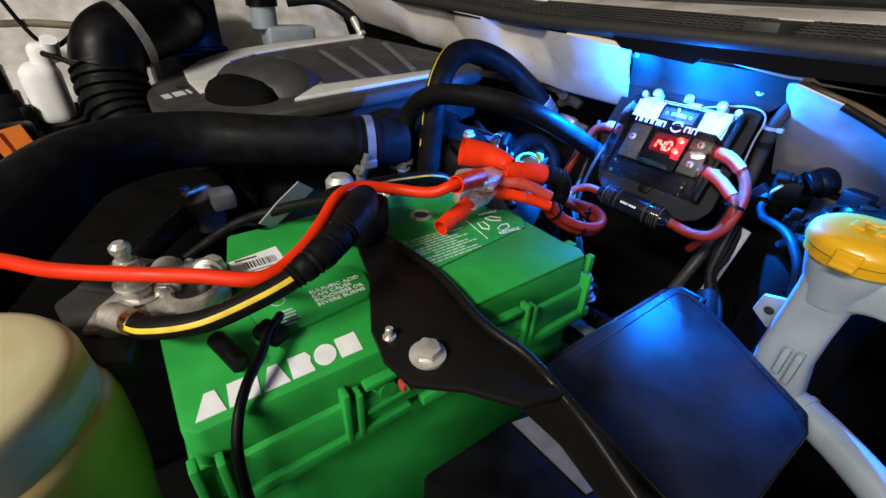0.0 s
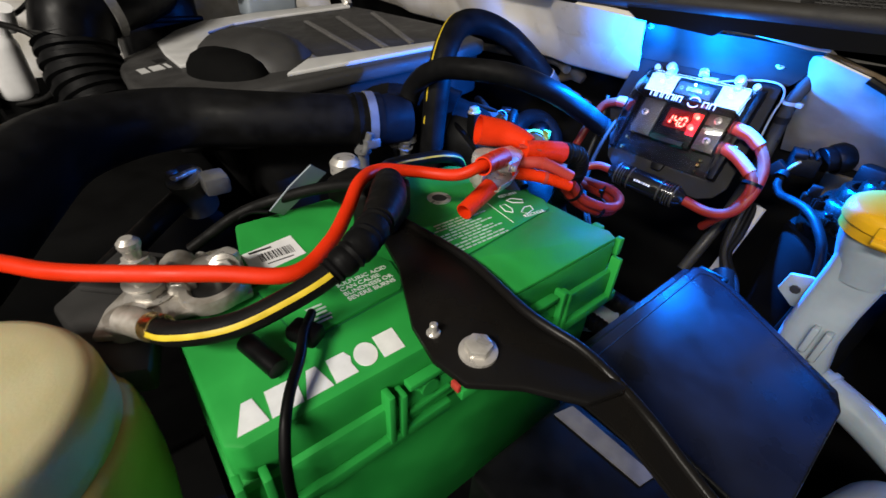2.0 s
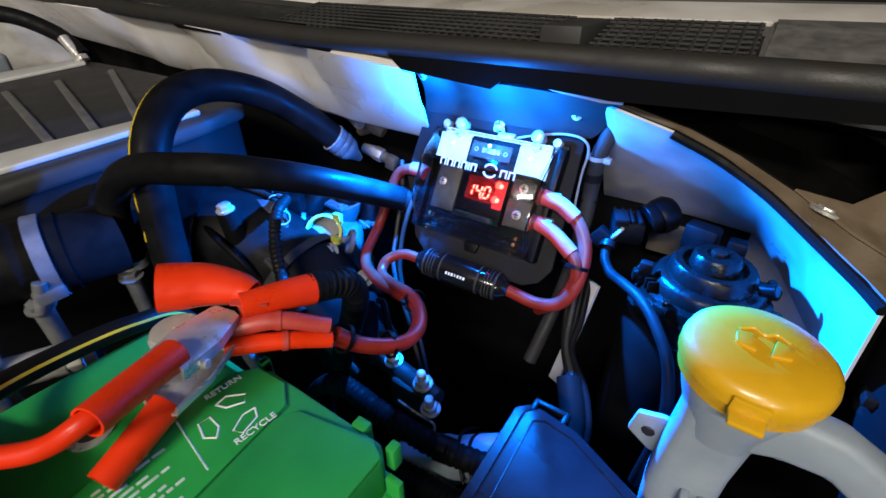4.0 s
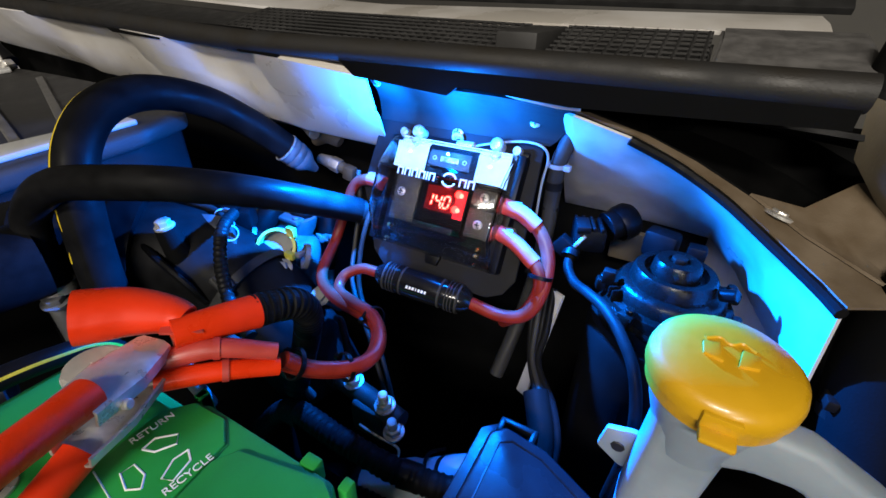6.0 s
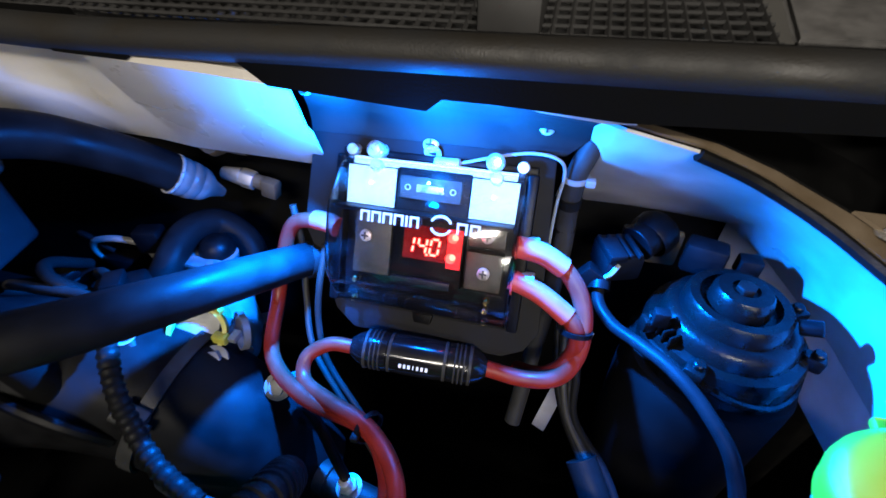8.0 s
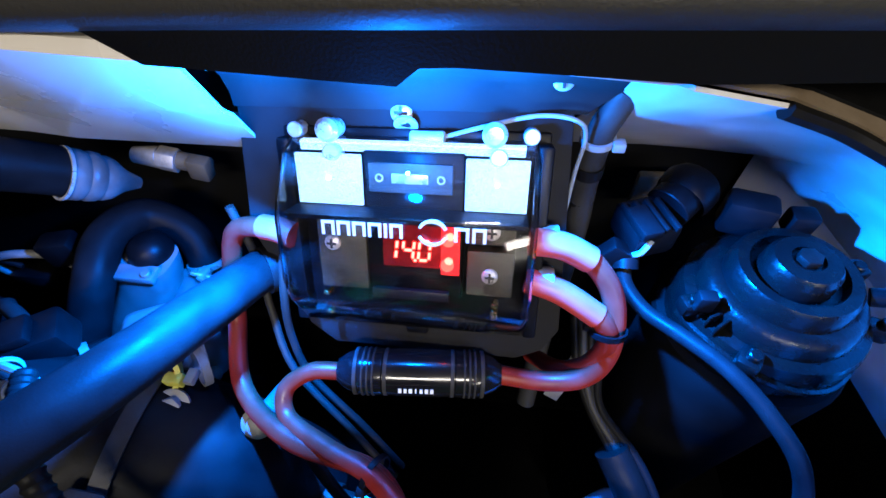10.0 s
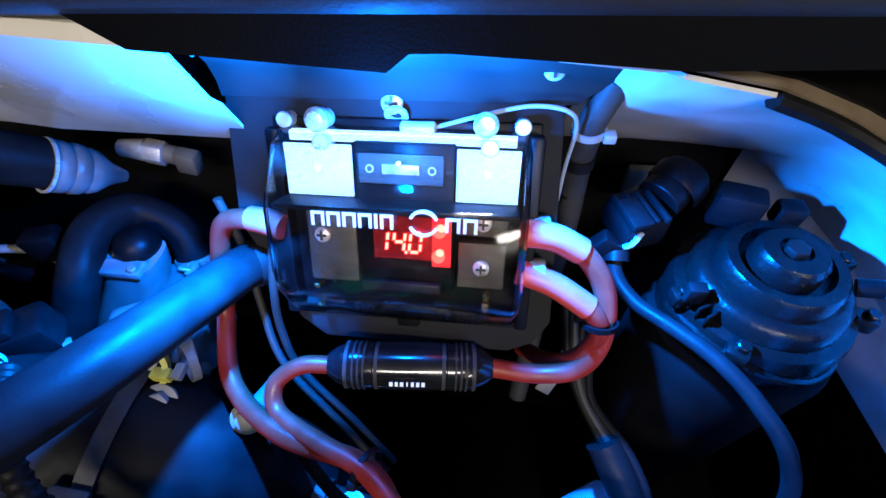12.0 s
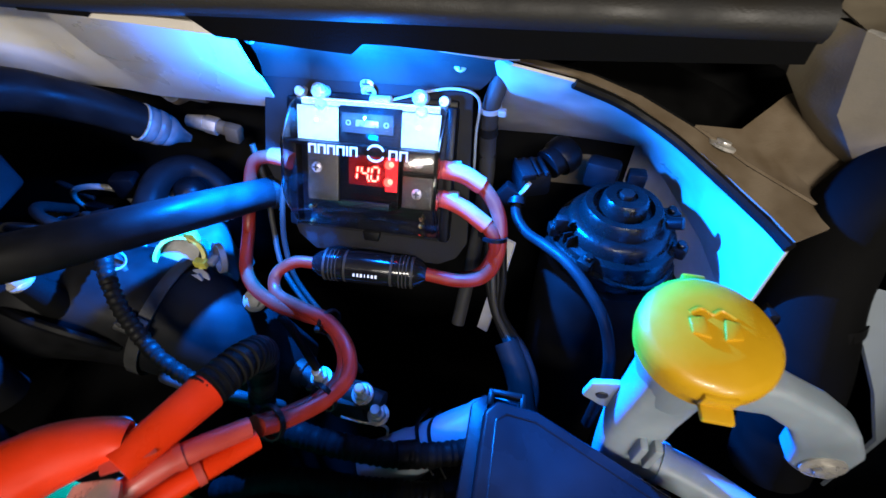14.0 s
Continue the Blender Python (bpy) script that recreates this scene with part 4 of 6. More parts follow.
def digit(ch, u, v, w, h):
    t, sl, out = h * 0.13, 0.12, []
    lines = {"a": ((0, h), (w, h)), "b": ((w, h), (w, h / 2)), "c": ((w, h / 2), (w, 0)), "d": ((0, 0), (w, 0)), "e": ((0, h / 2), (0, 0)), "f": ((0, h), (0, h / 2)), "g": ((0, h / 2), (w, h / 2))}
    for s in SEG[ch]:
        (x0, y0), (x1, y1) = lines[s]
        if x0 == x1:
            q = [(x0 - t / 2, y0 - t * 0.6), (x0 + t / 2, y0 - t * 0.6), (x1 + t / 2, y1 + t * 0.6), (x1 - t / 2, y1 + t * 0.6)]
        else:
            q = [(x0 + t * 0.6, y0 - t / 2), (x1 - t * 0.6, y0 - t / 2), (x1 - t * 0.6, y1 + t / 2), (x0 + t * 0.6, y0 + t / 2)]
        out.append(prism([(u + x + sl * y, v + y) for x, y in q], 0.0003, PM @ Matrix.Translation((0, 0, 0.0149)), 0))
    return merge(*out)


for ch, u in (("1", -0.0122), ("4", -0.0048), ("0", 0.0022)):
    part("digit", digit(ch, u, -0.0030, 0.0046, 0.0088), M_LEDRED, dsp, "glowing red digit")
part("decimal_point", rod(on_panel(0.0010, -0.0032, 0.0148), on_panel(0.0010, -0.0032, 0.0153), 0.0007, seg=10), M_LEDRED, dsp)
for u, v in ((0.0160, 0.0085), (0.0155, -0.0025)):
    part("red_lamp", lathe([(0, 0.0022), (0.0012, 0.002), (0.0018, 0.001), (0.0018, 0.0), (0, 0.0)], PM @ Matrix.Translation((u, v, 0.0142)), 16), M_LEDDOT, blk, "small glowing red lamp")


def cover_row(u):
    return [on_panel(u, 0.047, 0.004), on_panel(u, 0.0455, 0.012), on_panel(u, 0.041, 0.0195), on_panel(u, 0.024, 0.0295), on_panel(u, 0.020, 0.031), on_panel(u, -0.014, 0.031), on_panel(u, -0.019, 0.0295), on_panel(u, -0.036, 0.016), on_panel(u, -0.0405, 0.008), on_panel(u, -0.041, 0.004)]


bm = bmesh.new()
rows = [[bm.verts.new(p) for p in cover_row(u)] for u in (-0.053, -0.050, -0.02, 0.02, 0.047, 0.050)]
for k in (0, -1):
    for v, c in zip(rows[k], rows[1 if k == 0 else -2]):
        v.co = v.co.lerp(PO, 0.0) - PN * 0.002 * ((v.co - PO).dot(PN) > 0.01)
for r0, r1 in zip(rows, rows[1:]):
    for k in range(len(r0) - 1):
        bm.faces.new((r0[k], r0[k + 1], r1[k + 1], r1[k]))
bm.faces.new(rows[0][::-1])
bm.faces.new(rows[-1])
bmesh.ops.recalc_face_normals(bm, faces=bm.faces)
bmesh.ops.bevel(bm, geom=[e for e in bm.edges if len(e.link_faces) == 2 and e.calc_face_angle(0) > 1.0], offset=0.0012, segments=2, affect="EDGES")
bmesh.ops.solidify(bm, geom=list(bm.faces), thickness=0.0014)
cov = part("cover", bm, M_SMOKE, blk, "smoked clear plastic cover")
cov.visible_shadow = False
part("cover_flange", merge(prism([(-0.058, 0.044), (0.054, 0.044), (0.054, 0.050), (-0.058, 0.050)], 0.004, PM, 0.001), prism([(0.049, -0.040), (0.055, -0.040), (0.055, 0.046), (0.049, 0.046)], 0.012, PM, 0.0015), prism([(-0.058, -0.040), (-0.052, -0.040), (-0.052, 0.046), (-0.058, 0.046)], 0.012, PM, 0.0015)), M_BLACK, blk)
part("cover_lug", prism([(-0.006, -0.048), (0.004, -0.048), (0.006, -0.040), (-0.008, -0.040)], 0.004, PM, 0.001), M_BLACK, blk)
for u in (-0.034, 0.032):
    part("cover_stud", merge(rod(on_panel(u, 0.050, 0.004), on_panel(u, 0.050, 0.014), 0.0040), lathe([(0.0048, 0), (0.0048, 0.003), (0.0032, 0.005), (0, 0.0056)], PM @ Matrix.Translation((u, 0.050, 0.012)), 20)), M_STEEL, blk, "chromed cover stud")
    part("cover_stud", merge(rod(on_panel(u + 0.002, 0.040, 0.010), on_panel(u + 0.002, 0.042, 0.018), 0.0034)), M_STEEL, blk)
for u in (-0.050, 0.046):
    part("corner_bolt", rod(on_panel(u, 0.049, 0.002), on_panel(u, 0.049, 0.010), 0.0032), M_STEEL, blk)
# the maker's name, as plain bars
for u, w in ((-0.0315, 0.0052), (-0.0254, 0.0052), (-0.0193, 0.0052), (-0.0132, 0.0052), (-0.0070, 0.0015), (-0.0048, 0.0050), (0.0196, 0.0055), (0.0262, 0.0052)):
    v0, v1, t = 0.0135, 0.0192, 0.0012
    pcs = [[(u, v0), (u + t, v0), (u + t, v1), (u, v1)]]
    if w > 0.003:
        pcs += [[(u + w - t, v0), (u + w, v0), (u + w, v1), (u + w - t, v1)], [(u + t, v1 - t), (u + w - t, v1 - t), (u + w - t, v1), (u + t, v1)]]
    part("white_mark", merge(*[prism(p, 0.0002, PM @ Matrix.Translation((0, 0, 0.0334)), 0) for p in pcs]), M_WPRINT, cov)
for sgn in (1, -1):
    arc = [on_panel(0.0115 + sgn * 0.0052 * math.cos(t), 0.0165 + sgn * 0.0046 * math.sin(t), 0.0335) for t in [0.35 + 0.3 * k for k in range(9)]]
    part("white_mark", sweep(arc, lambda s: 0.0009 - 0.0005 * abs(s - 0.4), 6, 3), M_WPRINT, cov)
# entry collars
for p, d in ((on_panel(0.055, 0.008, 0.010), (1, 0, 0)), (on_panel(0.055, -0.011, 0.010), (1, 0, 0))):
    part("cable_collar", rod(p - Vector((0.002, 0, 0)), p + Vector((0.005, 0, 0)), 0.0064), M_DULL, blk)

# ---- earth ring and thin wire ----
ew = thing("earth_wire", (-0.172, 0.446, 1.016), "thin white earth wire with a ring terminal", "wire")
part("ring_terminal", merge(ring((-0.1745, 0.4415, 1.022), (0, -0.8, -0.2), 0.0022, 0.001, 0.0028), rod((-0.172, 0.437, 1.019), (-0.158, 0.436, 1.020), 0.003)), M_STEEL, ew)
part("wire", sweep([(-0.158, 0.438, 1.0195), (-0.140, 0.4395, 1.0245), (-0.122, 0.4420, 1.0275), (-0.108, 0.4410, 1.0265), (-0.1030, 0.4425, 1.018), (-0.1045, 0.440, 1.0), (-0.105, 0.438, 0.97)], 0.0009, 8, 8), M_MILKY, ew)

cd = thing("wiring_conduit", (-0.10, 0.446, 0.88), "dusty black wiring conduit tied with a cable tie", "conduit")
part("conduit", sweep([(-0.0905, 0.448, 1.036), (-0.0935, 0.4485, 1.026), (-0.0965, 0.4485, 1.014), (-0.0975, 0.4480, 0.99), (-0.0970, 0.445, 0.965), (-0.099, 0.440, 0.93), (-0.103, 0.43, 0.89), (-0.11, 0.40, 0.84)], 0.0058, 14, 8), M_CONDUIT, cd)
part("cable_tie", merge(ring((-0.0968, 0.4485, 1.013), (0.02, 0.02, -1), 0.0060, 0.0028, 0.0012), block((0.005, 0.005, 0.004), (-0.0890, 0.4445, 1.013), 0.0006)), M_MILKY, cd)
part("branch", sweep([(-0.0920, 0.448, 1.030), (-0.0885, 0.4450, 1.040), (-0.0860, 0.4380, 1.048)], 0.004, 10, 6), M_RUBBER, cd)
for q in (0.998, 0.978):
    part("tape_band", ring((-0.0974, 0.4478, q), (0, 0.05, -1), 0.0058, 0.006, 0.0005), M_RUBBER, cd)


# ---- red power cables ----
def tie(parent, at, d, r):
    dv = Vector(d).normalized()
    side = dv.cross(Vector((0, 0, 1))).normalized()
    part("cable_tie", merge(ring(at, d, r, 0.0026, 0.001), block((0.004, 0.004, 0.0034), Vector(at) + side * (r + 0.001) + Vector((0, 0, 0.002)), 0.0005)), M_BLACK, parent, "black cable tie")


def cable(name, pts, r, label, mat_=None, group="power cables"):
    ob = thing(name, pts[-1], label, "cable", group)
    part("sheath", sweep(pts, r, 14, 9), mat_ or M_CABLE, ob)
    return ob


RC = 0.0048
c = cable("power_cable", [(-0.2245, 0.4100, 0.985), (-0.232, 0.412, 0.986), (-0.258, 0.418, 0.977), (-0.270, 0.415, 0.955), (-0.274, 0.400, 0.925), (-0.262, 0.366, 0.910), (-0.226, 0.343, 0.914), (-0.184, 0.334, 0.916), (-0.165, 0.316, 0.920), (-0.158, 0.298, 0.922), (-0.163, 0.282, 0.925), (-0.174, 0.266, 0.934), (-0.180, 0.254, 0.948)], RC, "brick red power cable looping to the battery terminal")
part("sleeve", sweep([(-0.2243, 0.4100, 0.985), (-0.232, 0.412, 0.986), (-0.240, 0.414, 0.985)], RC * 1.22, 14, 6), M_SHRINK, c, "pink red end sleeve")
c2 = cable("power_cable", [(-0.207, 0.374, 0.926), (-0.222, 0.372, 0.926), (-0.234, 0.364, 0.920), (-0.230, 0.352, 0.914), (-0.205, 0.340, 0.920), (-0.180, 0.330, 0.926), (-0.160, 0.313, 0.930), (-0.152, 0.296, 0.930), (-0.157, 0.280, 0.932), (-0.168, 0.264, 0.940), (-0.174, 0.252, 0.954)], RC * 0.9, "brick red power cable from the inline fuse")
tie(c2, (-0.1805, 0.332, 0.921), (0.03, -0.015, 0.003), 0.0078)
tie(c2, (-0.161, 0.281, 0.929), (-0.006, -0.016, 0.005), 0.0078)
tie(c2, (-0.1745, 0.258, 0.945), (-0.005, -0.012, 0.010), 0.0078)
c3 = cable("power_cable", [(-0.120, 0.411, 0.990), (-0.108, 0.412, 0.987), (-0.094, 0.411, 0.978), (-0.083, 0.404, 0.962), (-0.081, 0.392, 0.942), (-0.088, 0.385, 0.925), (-0.105, 0.383, 0.918), (-0.129, 0.383, 0.920)], RC, "brick red power cable to the inline fuse")
part("sleeve", sweep([(-0.121, 0.411, 0.990), (-0.108, 0.412, 0.987), (-0.096, 0.4115, 0.980)], RC * 1.22, 14, 6), M_SHRINK, c3, "pink red end sleeve")
c4 = cable("power_cable", [(-0.120, 0.405, 0.972), (-0.106, 0.402, 0.968), (-0.089, 0.396, 0.959), (-0.083, 0.392, 0.945), (-0.089, 0.390, 0.925), (-0.10, 0.394, 0.910), (-0.112, 0.41, 0.89)], RC * 0.95, "brick red power cable tied beside another")
part("sleeve", sweep([(-0.121, 0.405, 0.972), (-0.106, 0.402, 0.968), (-0.090, 0.397, 0.9595)], RC * 1.18, 14, 6), M_SHRINK, c4, "pink red end sleeve")
tie(c4, (-0.0845, 0.395, 0.952), (0.0, -0.006, -0.012), 0.0076)

# inline fuse holder
fh = thing("inline_fuse", (-0.168, 0.378, 0.915), "smoky black inline fuse holder with ribbed ends", "fuse holder")
fa, fbv = (-0.208, 0.3745, 0.926), (-0.129, 0.383, 0.920)
fm, fl = axis(fa, fbv)
fbody = part("body", lathe([(0, 0), (0.0055, 0), (0.0085, 0.004), (0.0105, 0.009), (0.0112, 0.012), (0.0112, 0.022), (0.0106, 0.0225), (0.0106, 0.024), (0.0112, 0.0245), (0.0112, fl - 0.0245), (0.0106, fl - 0.024), (0.0106, fl - 0.0225), (0.0112, fl - 0.022), (0.0112, fl - 0.012), (0.0105, fl - 0.009), (0.0085, fl - 0.004), (0.0055, fl), (0, fl)], fm, 28), M_GLOSS, fh)
for q in (0.013, 0.0155, 0.018, fl - 0.013, fl - 0.0155, fl - 0.018):
    part("rib", lathe([(0.0112, q - 0.0005), (0.0117, q - 0.0003), (0.0117, q + 0.0003), (0.0112, q + 0.0005)], fm, 28), M_CONDUIT, fbody, "dull dark rib")
for q in (0.0095, 0.0238, fl - 0.0238, fl - 0.0095):
    part("moulded_band", lathe([(0.0100, q - 0.0012), (0.0114, q - 0.0008), (0.0114, q + 0.0008), (0.0100, q + 0.0012)], fm, 28), M_CONDUIT, fbody, "grey moulded band")
part("metal_core", lathe([(0.0113, fl / 2 - 0.011), (0.0115, fl / 2 - 0.011), (0.0115, fl / 2 + 0.011), (0.0113, fl / 2 + 0.011)], fm, 28), M_GLOSS, fh)
ctr = Vector(fa).lerp(Vector(fbv), 0.5)
ux = (Vector(fbv) - Vector(fa)).normalized()
nz = Vector((0.02, -0.75, 0.60))
nz = (nz - ux * nz.dot(ux)).normalized()
vy = nz.cross(ux)
for k, w in enumerate((0.0016, 0.0014, 0.0017, 0.0007, 0.0014, 0.0016, 0.0016)):
    o = ctr + nz * 0.01165 + ux * (-0.0085 + 0.0025 * k) - vy * 0.0035
    bm = block((w, 0.0022, 0.0002), (0, 0, 0), 0)
    bm.transform(Matrix(((ux.x, vy.x, nz.x, o.x), (ux.y, vy.y, nz.y, o.y), (ux.z, vy.z, nz.z, o.z), (0, 0, 0, 1))))
    part("white_mark", bm, M_WPRINT, fbody)

# ---- positive terminal, clamps and boots ----
pt = thing("positive_terminal", (-0.219, 0.196, 0.95), "battery terminal clamp under a clear cap", "terminal clamp")
part("post", lathe([(0.010, 0), (0.009, 0.018), (0, 0.018)], Matrix.Translation((-0.219, 0.194, 0.950)), 24), M_LEAD, pt)
part("clamp_ring", ring((-0.219, 0.194, 0.961), (0, 0, 1), 0.009, 0.012, 0.004), M_LEAD, pt)
part("clear_cap", lathe([(0.0125, 0.014), (0.0125, 0.027), (0.011, 0.0295), (0.005, 0.0305), (0, 0.0302)], Matrix.Translation((-0.219, 0.194, 0.950)), 28), M_CLEARV, pt, "clear plastic cap")
part("clamp_bolt", hexbolt((-0.207, 0.214, 0.966), (0.4, 0.3, 0.6), 0.005, 0.006, 0.007), M_STEEL, pt)

tc_ = thing("terminal_cover", (-0.22, 0.20, 0.985), "orange vinyl terminal cover flipped aside", "terminal cover")
part("shell", shell_tube([(-0.2385, 0.2000, 0.9920), (-0.2340, 0.2070, 0.9905), (-0.2260, 0.2170, 0.9885), (-0.2140, 0.2260, 0.9850), (-0.2060, 0.2290, 0.9825)], lambda s: 0.0136 - 0.0062 * s * s, 0.88), M_CLAMP, tc_)
part("tongue", sheet([[(-0.212, 0.222, 0.986), (-0.205, 0.226, 0.986), (-0.1985, 0.232, 0.984)], [(-0.206, 0.216, 0.985), (-0.199, 0.220, 0.985), (-0.1925, 0.228, 0.983)]], 0.0012), M_SHRINK, tc_)
part("sleeve", sweep([(-0.204, 0.220, 0.982), (-0.198, 0.238, 0.979), (-0.193, 0.256, 0.975)], lambda s: 0.0070 + 0.0020 * s, 20, 8), M_CLAMP, tc_, "orange vinyl sleeve")

cv = thing("conduit_end", (-0.195, 0.29, 0.93), "ribbed black conduit leaving an orange sleeve", "conduit")
cp = [(-0.194, 0.254, 0.9755), (-0.191, 0.266, 0.9725), (-0.190, 0.278, 0.966), (-0.196, 0.290, 0.948), (-0.21, 0.296, 0.915), (-0.23, 0.295, 0.86)]
part("conduit", sweep(cp, lambda s: 0.0082 + 0.0009 * (math.sin(s * 240) > 0), 18, 24), M_HOSE, cv)
part("tape", sweep(cp[:2], 0.0088, 18, 4), M_RUBBER, cv)

for k, (a, m_, b) in enumerate((((-0.205, 0.212, 0.972), (-0.190, 0.230, 0.972), (-0.174, 0.249, 0.962)), ((-0.202, 0.206, 0.966), (-0.185, 0.228, 0.962), (-0.172, 0.247, 0.9545)))):
    sl = thing("cable_lug", a, "red sleeved ring lug on the battery terminal", "cable lug", "ring lugs")
    part("sleeve", sweep([a, m_, b], lambda s: 0.0051 - 0.0006 * s, 16, 8), M_CLAMP if k else M_SHRINK, sl)
    part("sleeve_edge", ring(m_, Vector(b) - Vector(a), 0.0046, 0.003, 0.0008), M_SHRINK, sl)
    part("ring_tongue", prism([(-0.214, 0.198), (-0.208, 0.192), (-0.198, 0.206), (-0.204, 0.212)], 0.0015, Matrix.Translation((0, 0, 0.964 + 0.003 * k)), 0.0004), M_STEEL, sl)

# jumper clamp gripping the terminal
jc = thing("jumper_clamp", (-0.195, 0.19, 0.96), "steel jumper clamp with orange red grips", "clamp")


def channel(a, b, w, h, up, t=0.0012):
    """A folded strip from a to b: a back and two cheeks."""
    a, b = Vector(a), Vector(b)
    d = (b - a).normalized()
    up = (Vector(up) - d * d.dot(Vector(up))).normalized()
    s = d.cross(up)
    rows = []
    for q, f in ((a, 1.0), (a.lerp(b, 0.5), 1.15), (b, 0.8)):
        rows.append([q - s * w * f - up * h, q - s * w * f * 0.95, q - s * w * f * 0.6 + up * h * 0.3, q + s * w * f * 0.6 + up * h * 0.3, q + s * w * f * 0.95, q + s * w * f - up * h])
    return sheet(rows, t)


part("upper_jaw", channel((-0.190, 0.176, 0.988), (-0.208, 0.214, 0.981), 0.0098, 0.006, (0.25, 0, 1)), M_STEEL, jc, "bright steel jaw")
part("lower_jaw", channel((-0.189, 0.168, 0.968), (-0.203, 0.205, 0.966), 0.0085, -0.005, (0.25, 0, 1)), M_STEEL, jc)
part("pivot", rod((-0.202, 0.183, 0.975), (-0.184, 0.190, 0.979), 0.0022), M_STEEL, jc)
ug = part("upper_grip", shell_tube([(-0.176, 0.146, 0.9945), (-0.182, 0.160, 0.992), (-0.192, 0.182, 0.987)], lambda s: 0.0064 + 0.001 * s, 1.0, 0.0010, 18, 8), M_CLAMP, jc, "orange red vinyl grip")
lg = part("lower_grip", shell_tube([(-0.184, 0.140, 0.9585), (-0.187, 0.152, 0.961), (-0.192, 0.172, 0.966)], lambda s: 0.0062 + 0.0008 * s, 1.0, 0.0010, 18, 8), M_CLAMP, jc, "orange red vinyl grip")
cable("clamp_cable", [(-0.182, 0.158, 0.993), (-0.178, 0.146, 0.994), (-0.186, 0.132, 0.988), (-0.206, 0.112, 0.988), (-0.213, 0.090, 0.992), (-0.203, 0.070, 0.993), (-0.183, 0.050, 0.988), (-0.165, 0.030, 0.984), (-0.155, 0.006, 0.981), (-0.170, -0.022, 0.984), (-0.192, -0.055, 0.985), (-0.212, -0.080, 0.985), (-0.240, -0.105, 0.985), (-0.31, -0.17, 0.98), (-0.40, -0.26, 0.95)], 0.0040, "bright orange red jumper cable across the battery", M_RED, "")

# ---- negative terminal and striped earth cable ----
nt_ = thing("negative_terminal", (-0.222, -0.035, 0.924), "dull lead terminal clamp with zinc nuts and studs", "terminal clamp")
part("post", lathe([(0.010, 0), (0.009, 0.034), (0.0065, 0.037), (0, 0.038)], Matrix.Translation((-0.216, -0.022, 0.926)), 24), M_LEAD, nt_)
part("clamp_plate", prism([(-0.196, -0.077), (-0.214, -0.070), (-0.232, -0.055), (-0.240, -0.030), (-0.238, -0.008), (-0.222, -0.002), (-0.204, -0.004), (-0.186, -0.007), (-0.184, -0.022), (-0.190, -0.044), (-0.186, -0.060)], 0.004, Matrix.Translation((0, 0, 0.9515)), 0.0012), M_LEAD, nt_)
part("clamp_ring", lathe([(0.0115, -0.003), (0.0175, -0.003), (0.0180, 0.001), (0.0165, 0.0045), (0.0125, 0.0050), (0.0115, 0.0030), (0.0115, -0.003)], Matrix.Translation((-0.199, -0.022, 0.9565)) @ Matrix.Rotation(radians(8), 4, "X"), 32), M_LEAD, nt_)
# flat black disc: shade of the open well, put into its colour
part("ring_well", lathe([(0, 0), (0.0112, 0), (0.0112, 0.001), (0, 0.001)], Matrix.Translation((-0.199, -0.022, 0.9562)), 28), M_INK_HOLE, nt_, "black disc standing in for the shaded clamp well")
part("clamp_ear", merge(block((0.012, 0.016, 0.011), (-0.216, -0.012, 0.960), 0.003, Matrix.Rotation(radians(25), 4, "Z")), hexbolt((-0.206, -0.014, 0.9625), (0.8, -0.3, 0.35), 0.0058, 0.006, 0.0078), rod((-0.222, -0.008, 0.960), (-0.198, -0.018, 0.966), 0.0032)), M_STEEL, nt_)
part("ball_nut", lathe([(0.0090, 0), (0.0094, 0.004), (0.0085, 0.0085), (0.0055, 0.0115), (0, 0.0125)], Matrix.Translation((-0.226, -0.033, 0.955)), 24), M_LEAD, nt_, "rounded lead nut")
part("stud", merge(rod((-0.2135, -0.050, 0.953), (-0.2135, -0.050, 0.9865), 0.0038), lathe([(0.0045, 0), (0.0052, 0.002), (0.0050, 0.004), (0.0028, 0.0062), (0, 0.0065)], Matrix.Translation((-0.2135, -0.050, 0.9845)), 16), hexbolt((-0.2135, -0.050, 0.9555), (0, 0, 1), 0.0085, 0.0065, 0.0118), hexbolt((-0.2135, -0.050, 0.9650), (0.05, 0, 1), 0.0078, 0.0062, 0.0100), hexbolt((-0.2135, -0.050, 0.9745), (0, 0.05, 1), 0.0066, 0.0050, 0.0080)), M_STEEL, nt_, "zinc stud with three nuts")
part("side_bolt", merge(rod((-0.232, -0.020, 0.9575), (-0.208, -0.036, 0.9575), 0.0035), hexbolt((-0.208, -0.036, 0.9575), (0.85, -0.5, 0.1), 0.0055, 0.005, 0.0075)), M_STEEL, nt_)
part("black_base", merge(prism([(-0.240, -0.092), (-0.282, -0.056), (-0.250, -0.026), (-0.200, -0.052), (-0.166, -0.060), (-0.172, -0.072), (-0.200, -0.082)], 0.016, Matrix.Translation((0, 0, 0.9345)), 0.003), prism([(-0.245, -0.080), (-0.270, -0.056), (-0.252, -0.040), (-0.226, -0.060)], 0.005, Matrix.Translation((0, 0, 0.950)), 0.002)), M_GREY, nt_, "dark plastic terminal base")

